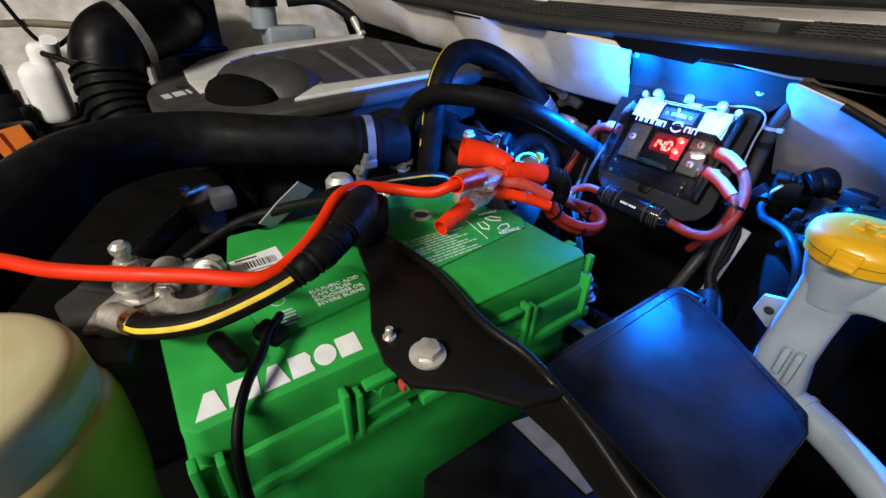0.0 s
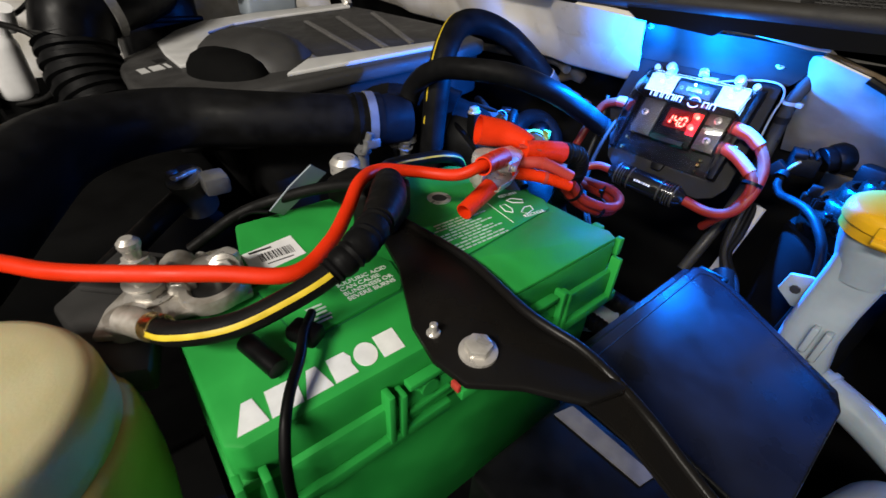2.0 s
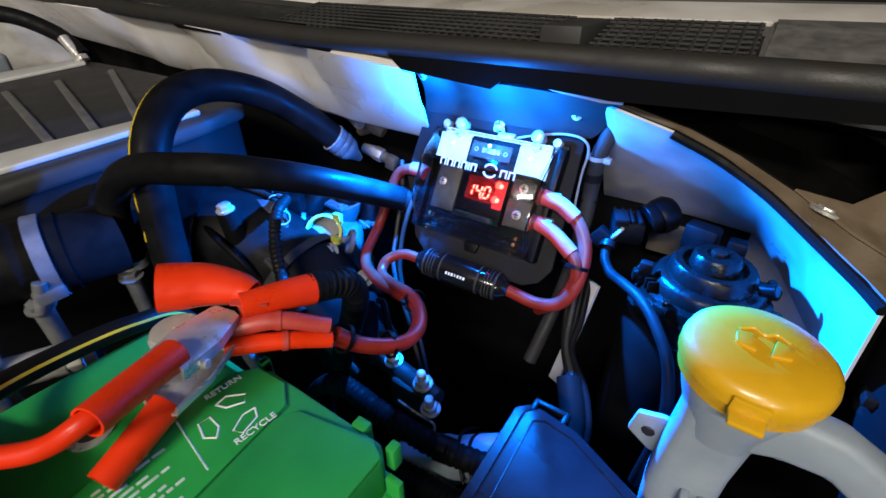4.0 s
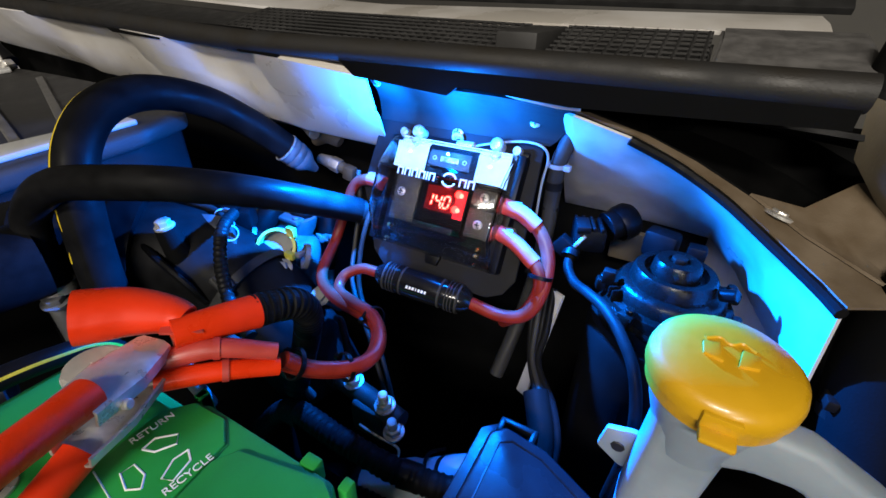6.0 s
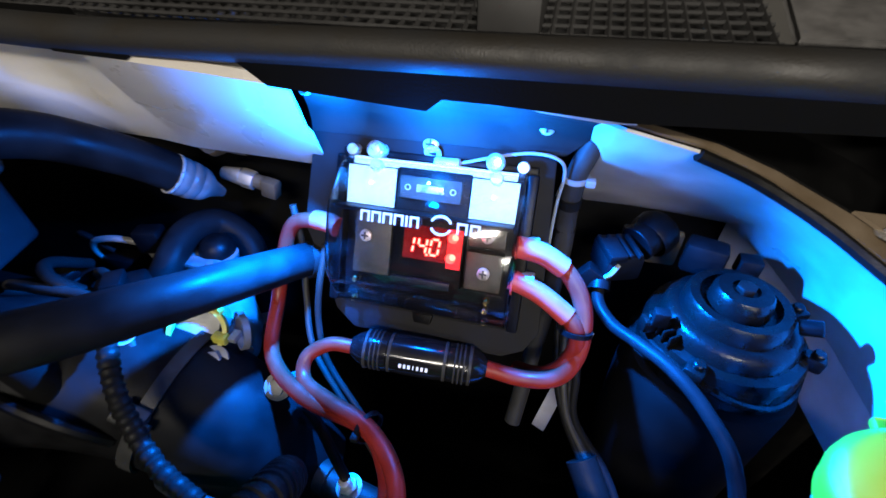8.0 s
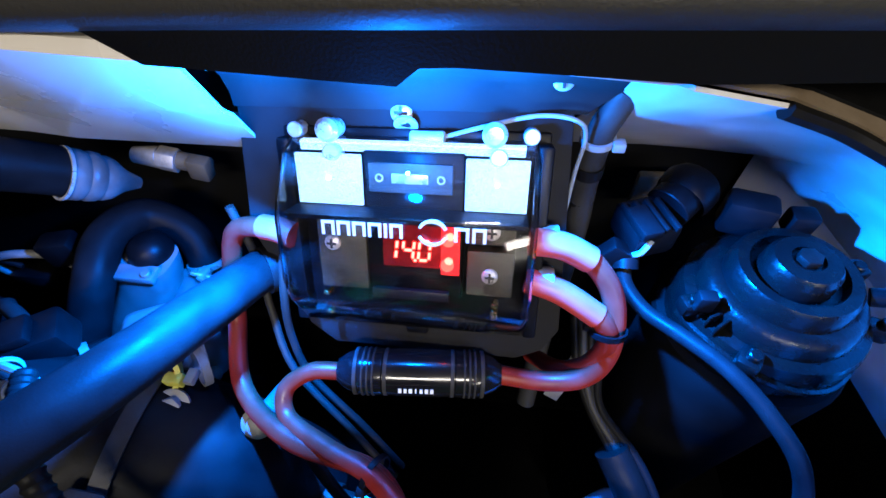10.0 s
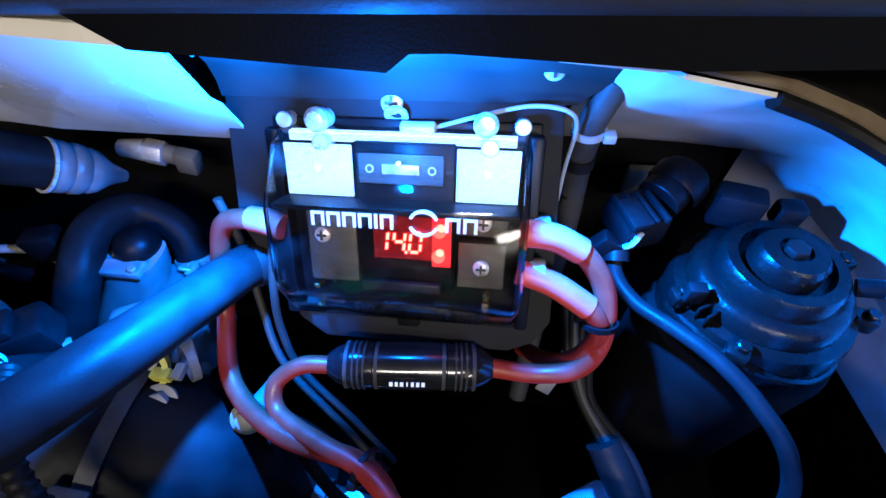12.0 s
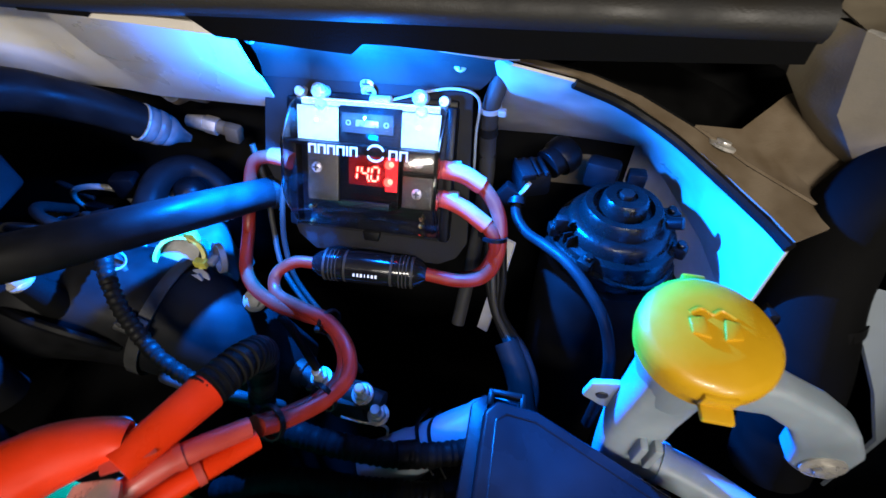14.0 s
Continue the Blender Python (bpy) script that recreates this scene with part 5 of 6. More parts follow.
ec = thing("earth_cable", (-0.16, 0.0, 0.95), "black earth cable with a yellow stripe and rubber boots", "cable")
ep = [(-0.186, -0.060, 0.964), (-0.174, -0.054, 0.967), (-0.157, -0.046, 0.971), (-0.142, -0.026, 0.976), (-0.137, -0.004, 0.982), (-0.136, 0.016, 0.988), (-0.138, 0.032, 0.995), (-0.150, 0.050, 0.997), (-0.172, 0.070, 0.996), (-0.200, 0.088, 0.990), (-0.232, 0.105, 0.980), (-0.258, 0.128, 0.970), (-0.268, 0.158, 0.964), (-0.268, 0.190, 0.960), (-0.275, 0.215, 0.945), (-0.29, 0.235, 0.90)]
part("sheath", sweep(ep, 0.0056, 16, 9), M_RUBBER, ec)
part("stripe", sweep(ep[1:7], 0.00575, 6, 9, arc=(8, 34)), M_YSTRIPE, ec, "yellow stripe")
part("stripe", sweep(ep[9:], 0.00575, 6, 9, arc=(6, 22)), M_YSTRIPE, ec)
part("eyelet", merge(rod((-0.190, -0.062, 0.9635), (-0.172, -0.053, 0.967), 0.0066), ring((-0.197, -0.062, 0.9555), (0, 0, 1), 0.004, 0.010, 0.005)), M_LEAD, ec, "crimped metal eyelet")
part("crimp", rod((-0.173, -0.0535, 0.967), (-0.166, -0.050, 0.969), 0.0066), M_BRASS, ec)
part("boot", sweep(ep[5:8], lambda s: 0.0066 + 0.0020 * min(1, s * 2) - 0.0008 * (math.sin(s * 70) > 0.4), 18, 12), M_HOSE, ec, "wrapped black rubber boot")
part("boot", sweep(ep[7:10], lambda s: 0.0084 + 0.0022 * math.sin(s * 3.1) - 0.0006 * (math.sin(s * 46) > 0.6), 18, 10), M_RUBBER, ec)
part("boot_block", merge(block((0.030, 0.036, 0.030), (-0.208, 0.088, 0.970), 0.006, Matrix.Rotation(radians(35), 4, "Z"), 3), block((0.05, 0.030, 0.020), (-0.245, 0.095, 0.962), 0.005, Matrix.Rotation(radians(20), 4, "Z"), 3)), M_RUBBER, ec)

tw = thing("sensor_wire", (-0.10, -0.02, 0.95), "thin black wire hanging over the battery edge", "wire")
part("wire", sweep([(-0.150, 0.010, 0.958), (-0.136, 0.000, 0.961), (-0.124, -0.007, 0.960), (-0.110, -0.018, 0.958), (-0.098, -0.026, 0.950), (-0.0915, -0.030, 0.93), (-0.088, -0.031, 0.88), (-0.088, -0.031, 0.80)], 0.0024, 12, 8), M_BLACK, tw)
part("plug", merge(sweep([(-0.150, -0.022, 0.957), (-0.138, -0.019, 0.957), (-0.127, -0.016, 0.956)], 0.0048, 12, 4), block((0.016, 0.011, 0.008), (-0.140, 0.002, 0.957), 0.002, Matrix.Rotation(radians(30), 4, "Z"))), M_BLACK, tw)

# fluid tank at the front
ft = thing("fluid_tank", (-0.155, -0.114, 0.80), "yellowed round plastic fluid tank with a flat lid", "fluid tank")
fm_ = Matrix.Translation((-0.1605, -0.127, 0.0))
part("lid", lathe([(0, 0.9752), (0.020, 0.9751), (0.040, 0.9746), (0.0480, 0.9738), (0.0515, 0.9722), (0.0535, 0.9692), (0.0545, 0.9650), (0.0552, 0.9480), (0, 0.948)], fm_, 64), M_TANKLID, ft, "pale smooth flat lid")
part("body", lathe([(0.0, 0.9478), (0.0554, 0.9478), (0.0578, 0.9462), (0.0592, 0.9420), (0.0603, 0.930), (0.0600, 0.905), (0.0585, 0.885), (0.055, 0.86), (0.052, 0.80), (0, 0.80)], fm_, 64), M_TANK, ft)

# ---- hoses behind the battery ----
h1 = thing("heater_hose", (-0.40, 0.24, 0.88), "black rubber heater hose bent over the engine", "hose", "hoses")
part("hose", sweep([(-0.236, 0.423, 0.950), (-0.251, 0.410, 0.955), (-0.255, 0.375, 0.974), (-0.262, 0.325, 1.000), (-0.280, 0.285, 1.016), (-0.315, 0.262, 1.018), (-0.355, 0.250, 1.012), (-0.385, 0.243, 0.993), (-0.395, 0.238, 0.965), (-0.395, 0.235, 0.90), (-0.40, 0.235, 0.84)], 0.0108, 18, 9), M_HOSE, h1)
part("hose_end", sweep([(-0.232, 0.427, 0.948), (-0.245, 0.416, 0.952), (-0.2505, 0.4105, 0.9545)], 0.0122, 18, 5), M_RUBBER, h1)
part("hose_clamp", ring((-0.395, 0.2365, 0.93), (0, 0.002, 0.06), 0.0108, 0.007, 0.0014), M_STEEL, h1)
h2 = thing("heater_hose", (-0.372, 0.26, 0.90), "thick black heater hose with a worn yellow line", "hose", "hoses")
hp = [(-0.3715, 0.4510, 0.9750), (-0.376, 0.446, 0.983), (-0.388, 0.425, 1.006), (-0.402, 0.392, 1.032), (-0.408, 0.350, 1.046), (-0.398, 0.310, 1.044), (-0.382, 0.280, 1.026), (-0.374, 0.265, 0.995), (-0.372, 0.258, 0.95), (-0.372, 0.255, 0.90)]
part("hose", sweep(hp, 0.0138, 20, 9), M_HOSE, h2)
part("line", sweep(hp[3:9], 0.01392, 4, 9, arc=(58, 67)), M_YSTRIPE, h2, "worn yellow line")
hd = Vector((0.016, 0.027, -0.032)).normalized()
h0 = Vector((-0.3730, 0.4490, 0.9780))
part("ribbed_end", lathe([(0.0136, -0.003), (0.0146, 0.0), (0.0146, 0.004), (0.0136, 0.006), (0.0146, 0.008), (0.0142, 0.012), (0.0130, 0.014), (0.0134, 0.016), (0.0122, 0.020), (0.0070, 0.027), (0.0035, 0.036), (0, 0.037)], axis(h0, h0 + hd)[0], 24), M_RIBGREY, h2, "grey ribbed hose end")
part("end_ring", ring(h0 - hd * 0.003, hd, 0.0138, 0.0016, 0.0014), M_STEEL, h2)
u = thing("bypass_hose", (-0.37, 0.46, 0.84), "black rubber hose bent in a tight loop with clamps", "hose", "hoses")
part("hose", sweep([(-0.430, 0.372, 0.825), (-0.406, 0.396, 0.872), (-0.393, 0.420, 0.906), (-0.395, 0.452, 0.919), (-0.386, 0.478, 0.913), (-0.363, 0.479, 0.894), (-0.352, 0.464, 0.868), (-0.350, 0.452, 0.84)], 0.0122, 18, 8), M_HOSE, u)
part("hose_clamp", merge(ring((-0.3535, 0.467, 0.874), (0.004, -0.012, -0.026), 0.0122, 0.005, 0.0014), block((0.006, 0.012, 0.006), (-0.345, 0.453, 0.880), 0.001), rod((-0.352, 0.450, 0.885), (-0.338, 0.452, 0.878), 0.0016)), M_STEEL, u)
part("hose_clamp", merge(ring((-0.412, 0.389, 0.860), (0.022, 0.024, 0.046), 0.0122, 0.005, 0.0014), block((0.006, 0.012, 0.006), (-0.402, 0.378, 0.866), 0.001)), M_STEEL, u)
part("metal_neck", rod((-0.350, 0.453, 0.843), (-0.349, 0.447, 0.815), 0.0105), M_DULL, u)

# ---- intake pipe ----
ip = thing("intake_pipe", (-0.45, 0.05, 0.93), "thick black intake pipe with a worm clamp", "intake pipe")
pp = [(-0.398, 0.235, 0.953), (-0.405, 0.190, 0.955), (-0.430, 0.140, 0.957), (-0.462, 0.085, 0.958), (-0.490, 0.035, 0.960), (-0.488, -0.020, 0.962), (-0.450, -0.075, 0.962), (-0.375, -0.115, 0.955), (-0.29, -0.155, 0.945), (-0.20, -0.21, 0.93)]
part("pipe", sweep(pp, lambda s: 0.0275 + 0.007 * min(1, max(0, s - 0.15) * 1.6), 28, 9), M_HOSE, ip)
part("pipe_collar", sweep([(-0.402, 0.205, 0.9545), (-0.410, 0.178, 0.9555)], 0.0295, 28, 3), M_HOSE, ip)
part("worm_clamp", merge(ring((-0.4045, 0.1925, 0.955), (-0.008, -0.027, 0.001), 0.0295, 0.009, 0.0014, 36), block((0.009, 0.018, 0.010), (-0.378, 0.180, 0.940), 0.002), rod((-0.380, 0.172, 0.930), (-0.377, 0.178, 0.952), 0.004)), M_ALLOY, ip, "steel worm clamp")

# ---- engine cover ----
ev = thing("engine_cover", (-0.65, 0.25, 0.93), "charcoal engine cover with silver grey trim", "engine cover")


def ecz(y):
    return 0.985 + 0.14 * (y - 0.14)


def ecp(pts, h, dz=0.0, bev=0.004):
    bm = prism(pts, h, None, bev, 3)
    for v in bm.verts:
        v.co.z += ecz(v.co.y) + dz
    return bm


shell = [(-0.545, 0.020), (-0.490, 0.090), (-0.478, 0.150), (-0.435, 0.350), (-0.440, 0.395), (-0.560, 0.418), (-0.740, 0.420), (-0.858, 0.418), (-0.945, 0.265), (-0.957, 0.165), (-0.912, 0.098), (-0.835, 0.052), (-0.80, 0.016), (-0.735, 0.004), (-0.66, 0.002)]
part("shell", ecp(shell, 0.018, -0.018, 0.006), M_GREY, ev)
# lower side of the cover, its shade put into a blacker colour
part("skirt", ecp([(-0.65 + (x + 0.65) * 0.97, 0.21 + (y - 0.21) * 0.97) for x, y in shell], 0.05, -0.066, 0.004), M_SKIRT, ev, "matt black skirt darkened for the shade below the cover")
part("trim", ecp([(-0.502, 0.145), (-0.540, 0.188), (-0.466, 0.352), (-0.445, 0.352)], 0.005, 0.0, 0.0015), M_SILVER, ev, "silver grey trim strip")
part("trim", ecp([(-0.655, 0.064), (-0.745, 0.064), (-0.833, 0.071), (-0.905, 0.112), (-0.946, 0.168), (-0.930, 0.262), (-0.850, 0.411), (-0.815, 0.400), (-0.858, 0.275), (-0.868, 0.200), (-0.838, 0.148), (-0.760, 0.138), (-0.672, 0.136), (-0.680, 0.108), (-0.650, 0.080)], 0.005, 0.0, 0.0015), M_SILVER, ev, "silver grey trim panel")
SC = Matrix.Translation((-0.618, 0.150, ecz(0.15) - 0.004)) @ Matrix.Rotation(radians(20), 4, "Z")
part("dome", lathe([(0.082, -0.006), (0.080, 0.004), (0.073, 0.016), (0.060, 0.027), (0.042, 0.035), (0.020, 0.039), (0, 0.040)], SC @ Matrix.Diagonal((1.15, 0.78, 1.0, 1)), 44), M_GREY, ev)
# solid near-black bump: the shade inside the scoop opening, put into its colour
part("scoop_shade", lathe([(0.062, -0.004), (0.060, 0.006), (0.051, 0.017), (0.036, 0.0245), (0.016, 0.028), (0, 0.0285)], Matrix.Translation((-0.592, 0.106, ecz(0.106) - 0.002)) @ Matrix.Rotation(radians(18), 4, "Z") @ Matrix.Diagonal((1.12, 0.60, 1, 1)), 40), M_DEEP, ev, "near-black bump standing in for the shaded scoop opening")
for a, b in (((-0.791, 0.216), (-0.507, 0.191)), ((-0.775, 0.288), (-0.499, 0.244)), ((-0.755, 0.338), (-0.499, 0.278)), ((-0.730, 0.392), (-0.500, 0.315))):
    part("rib", ecp([(a[0], a[1]), (b[0], b[1]), (b[0], b[1] + 0.008), (a[0], a[1] + 0.008)], 0.0035, 0.0, 0.001), M_RIBGREY, ev, "worn grey rib")
for k, (a, b) in enumerate(((0.020, 0.030), (0.034, 0.048), (0.052, 0.056))):
    part("badge_mark", ecp([(-0.700, a), (-0.672, a + 0.002), (-0.672, b + 0.002), (-0.700, b)], 0.0008, 0.0002, 0), M_SILVER, ev)
part("badge_mark", ecp([(-0.735, 0.045), (-0.715, 0.047), (-0.715, 0.060), (-0.735, 0.058)], 0.0008, 0.0002, 0), M_PANEL, ev)

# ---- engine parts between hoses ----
eb = thing("engine_block", (-0.6, 0.1, 0.47), "near-black engine block under the cover", "engine block")
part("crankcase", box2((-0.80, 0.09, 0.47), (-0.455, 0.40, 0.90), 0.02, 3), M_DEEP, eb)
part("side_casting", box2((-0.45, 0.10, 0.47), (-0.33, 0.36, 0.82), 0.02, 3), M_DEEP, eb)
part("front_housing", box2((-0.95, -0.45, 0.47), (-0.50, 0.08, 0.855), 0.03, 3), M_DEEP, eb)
mf = thing("intake_elbow", (-0.34, 0.32, 0.85), "glossy black intake elbow with a flange bolt", "intake elbow")
part("elbow", sweep([(-0.455, 0.245, 0.945), (-0.425, 0.285, 0.935), (-0.385, 0.318, 0.918), (-0.335, 0.335, 0.895), (-0.285, 0.335, 0.870), (-0.24, 0.335, 0.82)], lambda s: 0.034 + 0.010 * math.sin(s * 3.1), 26, 9), M_HOSE, mf)
part("flange", sweep([(-0.415, 0.292, 0.936), (-0.400, 0.305, 0.930)], 0.0455, 26, 2), M_BLACK, mf)
part("boss", rod((-0.350, 0.306, 0.925), (-0.350, 0.300, 0.962), 0.011, 0.008), M_DEEP, mf)
part("bolt", hexbolt((-0.350, 0.300, 0.962), (0, -0.1, 1), 0.0058, 0.006, 0.0075), M_STEEL, mf, "bright flange bolt")
part("hose_clamp", merge(ring((-0.318, 0.3365, 0.888), (0.05, 0.002, -0.024), 0.0448, 0.008, 0.0014, 36), block((0.016, 0.010, 0.010), (-0.304, 0.305, 0.922), 0.002, Matrix.Rotation(radians(30), 4, "Y")), rod((-0.312, 0.302, 0.926), (-0.294, 0.302, 0.916), 0.0032)), M_CONDUIT, mf, "worn dark hose clamp")
part("seam_rib", sweep([(-0.372, 0.290, 0.945), (-0.352, 0.288, 0.938), (-0.330, 0.290, 0.924), (-0.318, 0.296, 0.905)], 0.0030, 8, 6), M_BLACK, mf)
part("rib", sweep([(-0.35, 0.315, 0.936), (-0.31, 0.312, 0.918), (-0.27, 0.318, 0.895)], 0.004, 8, 6), M_BLACK, mf)
al = thing("coolant_casting", (-0.385, 0.44, 0.80), "pale cast alloy coolant casting inside the hose loop", "casting")
part("casting", loft([leg_ring(-0.420, 0.420, 0.800, 0.030, 0.018), leg_ring(-0.396, 0.432, 0.855, 0.026, 0.017), leg_ring(-0.374, 0.442, 0.892, 0.021, 0.016), leg_ring(-0.370, 0.444, 0.906, 0.020, 0.016)]), M_ALLOY, al)
part("casting_cap", lathe([(0.014, 0), (0.0145, 0.004), (0.012, 0.011), (0.007, 0.015), (0, 0.016)], Matrix.Translation((-0.368, 0.450, 0.905)), 22), M_BLACK, al, "black rounded cap")
part("casting_ear", merge(block((0.034, 0.012, 0.006), (-0.371, 0.432, 0.9065), 0.0015), rod((-0.358, 0.430, 0.905), (-0.358, 0.430, 0.9125), 0.003)), M_ALLOY, al)
for p in ((-0.292, 0.352, 0.914), (-0.252, 0.352, 0.900)):
    solo("hose_bolt", merge(hexbolt(p, (0.2, -0.6, 0.7), 0.0055, 0.005, 0.0085), rod(Vector(p) - Vector((0.01, -0.03, 0.035)), p, 0.005)), M_ALLOY, "zinc flange bolt by the coolant housing", "bolt", "coolant bolts")
lp = thing("harness_bracket", (-0.46, 0.44, 0.88), "bent metal harness bracket with a plug", "bracket")
part("loop", sweep([(-0.492, 0.440, 0.878), (-0.490, 0.436, 0.898), (-0.476, 0.434, 0.910), (-0.452, 0.436, 0.914), (-0.434, 0.440, 0.908), (-0.430, 0.442, 0.890)], 0.0030, 10, 6), M_DULL, lp)
part("plug", merge(block((0.022, 0.016, 0.022), (-0.424, 0.442, 0.915), 0.003, Matrix.Rotation(radians(15), 4, "Z")), block((0.034, 0.018, 0.014), (-0.466, 0.440, 0.884), 0.003)), M_BLACK, lp)
part("wire", sweep([(-0.510, 0.440, 0.905), (-0.492, 0.436, 0.912), (-0.470, 0.438, 0.896)], 0.0026, 8, 6), M_RUBBER, lp)
sp = thing("thermostat_housing", (-0.32, 0.37, 0.84), "grey alloy coolant housing with hose stubs", "coolant housing")
part("housing", merge(block((0.05, 0.040, 0.05), (-0.335, 0.398, 0.880), 0.008, Matrix.Rotation(radians(25), 4, "Z"), 3), rod((-0.325, 0.385, 0.905), (-0.310, 0.365, 0.928), 0.014), rod((-0.345, 0.43, 0.87), (-0.370, 0.455, 0.865), 0.012)), M_ALLOY, sp)
part("spring_clip", merge(ring((-0.3050, 0.360, 0.927), (0.45, -0.6, 0.55), 0.0140, 0.007, 0.0026), block((0.009, 0.005, 0.010), (-0.298, 0.372, 0.938), 0.001), block((0.005, 0.010, 0.008), (-0.314, 0.350, 0.914), 0.001), block((0.010, 0.006, 0.006), (-0.292, 0.362, 0.922), 0.001)), M_CLIP, sp, "yellow green spring clip")
part("stub", sweep([(-0.340, 0.375, 0.915), (-0.358, 0.352, 0.925), (-0.385, 0.345, 0.915)], 0.010, 14, 6), M_HOSE, sp)
for p in ((-0.345, 0.366, 0.921), (-0.300, 0.384, 0.905), (-0.285, 0.372, 0.918)):
    part("band_clamp", merge(ring(p, (-0.5, -0.6, 0.3), 0.010, 0.004, 0.0012), block((0.005, 0.008, 0.004), Vector(p) + Vector((0.004, -0.009, 0.008)), 0.0008)), M_ALLOY, sp)
cn = thing("sensor_plug", (-0.36, 0.37, 0.91), "black electrical plug with wires on the engine", "plug", "plugs")
part("shell", block((0.030, 0.022, 0.020), (-0.362, 0.368, 0.938), 0.003, Matrix.Rotation(radians(35), 4, "Z")), M_BLACK, cn)
part("lock", block((0.012, 0.016, 0.006), (-0.362, 0.366, 0.951), 0.0015, Matrix.Rotation(radians(35), 4, "Z")), M_BLACK, cn)
part("wire", sweep([(-0.375, 0.36, 0.94), (-0.395, 0.355, 0.955), (-0.420, 0.37, 0.95), (-0.44, 0.40, 0.92)], 0.004, 10, 6), M_RUBBER, cn)
copy_thing(cn, pose(-0.455, 0.395, 0.875, 0, 0, 40))
copy_thing(cn, pose(-0.300, 0.335, 0.845, 10, 0, -60))
for p, r_ in (((-0.440, 0.330, 0.940), 0.006), ((-0.418, 0.238, 0.915), 0.007), ((-0.300, 0.255, 0.880), 0.006), ((-0.470, 0.300, 0.930), 0.0055)):
    solo("engine_bolt", merge(hexbolt(p, (0.1, -0.3, 1), r_, 0.005, r_ * 1.35), rod((p[0], p[1] + 0.01, p[2] - 0.05), p, r_ * 0.9)), M_ALLOY, "dull flange bolt low on the engine", "bolt", "engine bolts")
lb = thing("loom_bracket", (-0.36, 0.35, 0.93), "folded metal loom bracket with a blue lit edge", "bracket")
part("plate", sheet([[(-0.372, 0.338, 0.952), (-0.352, 0.340, 0.955), (-0.336, 0.346, 0.953)], [(-0.374, 0.330, 0.945), (-0.354, 0.331, 0.948), (-0.338, 0.336, 0.947)], [(-0.375, 0.328, 0.936), (-0.355, 0.329, 0.939), (-0.339, 0.334, 0.938)]], 0.0018), M_ALLOY, lb)
for q in range(3):
    part("tie_strap", ring((-0.352 + 0.012 * q, 0.348 - 0.006 * q, 0.950 - 0.002 * q), (0.7, -0.5, 0.2), 0.0058, 0.0024, 0.001), M_MILKY, lb)
for k, pts in enumerate(([(-0.46, 0.36, 0.93), (-0.43, 0.352, 0.945), (-0.40, 0.35, 0.950), (-0.372, 0.352, 0.950), (-0.345, 0.346, 0.948), (-0.325, 0.335, 0.935)], [(-0.45, 0.405, 0.90), (-0.425, 0.395, 0.918), (-0.40, 0.385, 0.925), (-0.378, 0.372, 0.925), (-0.352, 0.360, 0.918)], [(-0.31, 0.300, 0.86), (-0.29, 0.290, 0.885), (-0.262, 0.286, 0.890), (-0.235, 0.29, 0.88), (-0.22, 0.30, 0.85)])):
    solo("engine_wire", sweep(pts, 0.0036 + 0.0008 * (k % 2), 10, 7), M_CONDUIT, "taped wiring run across the engine", "wire", "engine wiring")
hr = thing("ribbed_loom", (-0.30, 0.31, 0.90), "thin ribbed wiring loom hanging over the elbow", "loom")
hq = [(-0.330, 0.345, 0.960), (-0.312, 0.322, 0.962), (-0.298, 0.306, 0.952), (-0.286, 0.296, 0.938), (-0.268, 0.286, 0.925), (-0.245, 0.280, 0.915)]
part("loom", sweep(hq, lambda s: 0.0042 + 0.0007 * (math.sin(s * 190) > 0), 12, 16), M_RUBBER, hr)
part("tip", sweep([(-0.346, 0.348, 0.958), (-0.336, 0.346, 0.960), (-0.330, 0.345, 0.960)], 0.0018, 8, 3), M_MILKY, hr)
vl = thing("pressure_valve", (-0.335, 0.465, 0.95), "dull brass and alloy line valve by the firewall", "valve")
part("body", merge(rod((-0.352, 0.496, 0.951), (-0.330, 0.498, 0.944), 0.0062), block((0.014, 0.010, 0.016), (-0.334, 0.494, 0.946), 0.002, Matrix.Rotation(radians(12), 4, "Y"))), M_DIRT, vl)
part("nut", merge(hexbolt((-0.360, 0.495, 0.953), (0.95, 0.05, -0.25), 0.0085, 0.012), rod((-0.376, 0.493, 0.956), (-0.360, 0.495, 0.953), 0.0055, 0.0075)), M_LEAD, vl)
part("cover", sweep([(-0.385, 0.500, 0.972), (-0.368, 0.500, 0.984), (-0.350, 0.502, 0.976)], lambda s: 0.006 + 0.005 * math.sin(s * 3.1), 16, 6), M_DIRT, vl, "dusty tan cover")
part("pipe", sweep([(-0.36, 0.475, 0.99), (-0.40, 0.49, 0.995), (-0.50, 0.50, 0.99), (-0.62, 0.505, 0.985)], 0.006, 10, 6), M_DULL, vl)

for k, pts in enumerate(([(-0.262, 0.425, 0.985), (-0.258, 0.418, 0.955), (-0.256, 0.405, 0.925), (-0.246, 0.385, 0.895), (-0.215, 0.365, 0.86), (-0.19, 0.35, 0.82)], [(-0.236, 0.412, 0.968), (-0.240, 0.402, 0.945), (-0.244, 0.395, 0.915), (-0.238, 0.385, 0.885), (-0.210, 0.37, 0.850), (-0.19, 0.36, 0.80)])):
    solo("brake_pipe", sweep(pts, 0.0022, 10, 8), M_DUST, "thin bent metal brake pipe", "pipe", "brake pipes")
bf = thing("brake_union", (-0.195, 0.320, 0.80), "zinc brake union block with pipe nuts", "union block")
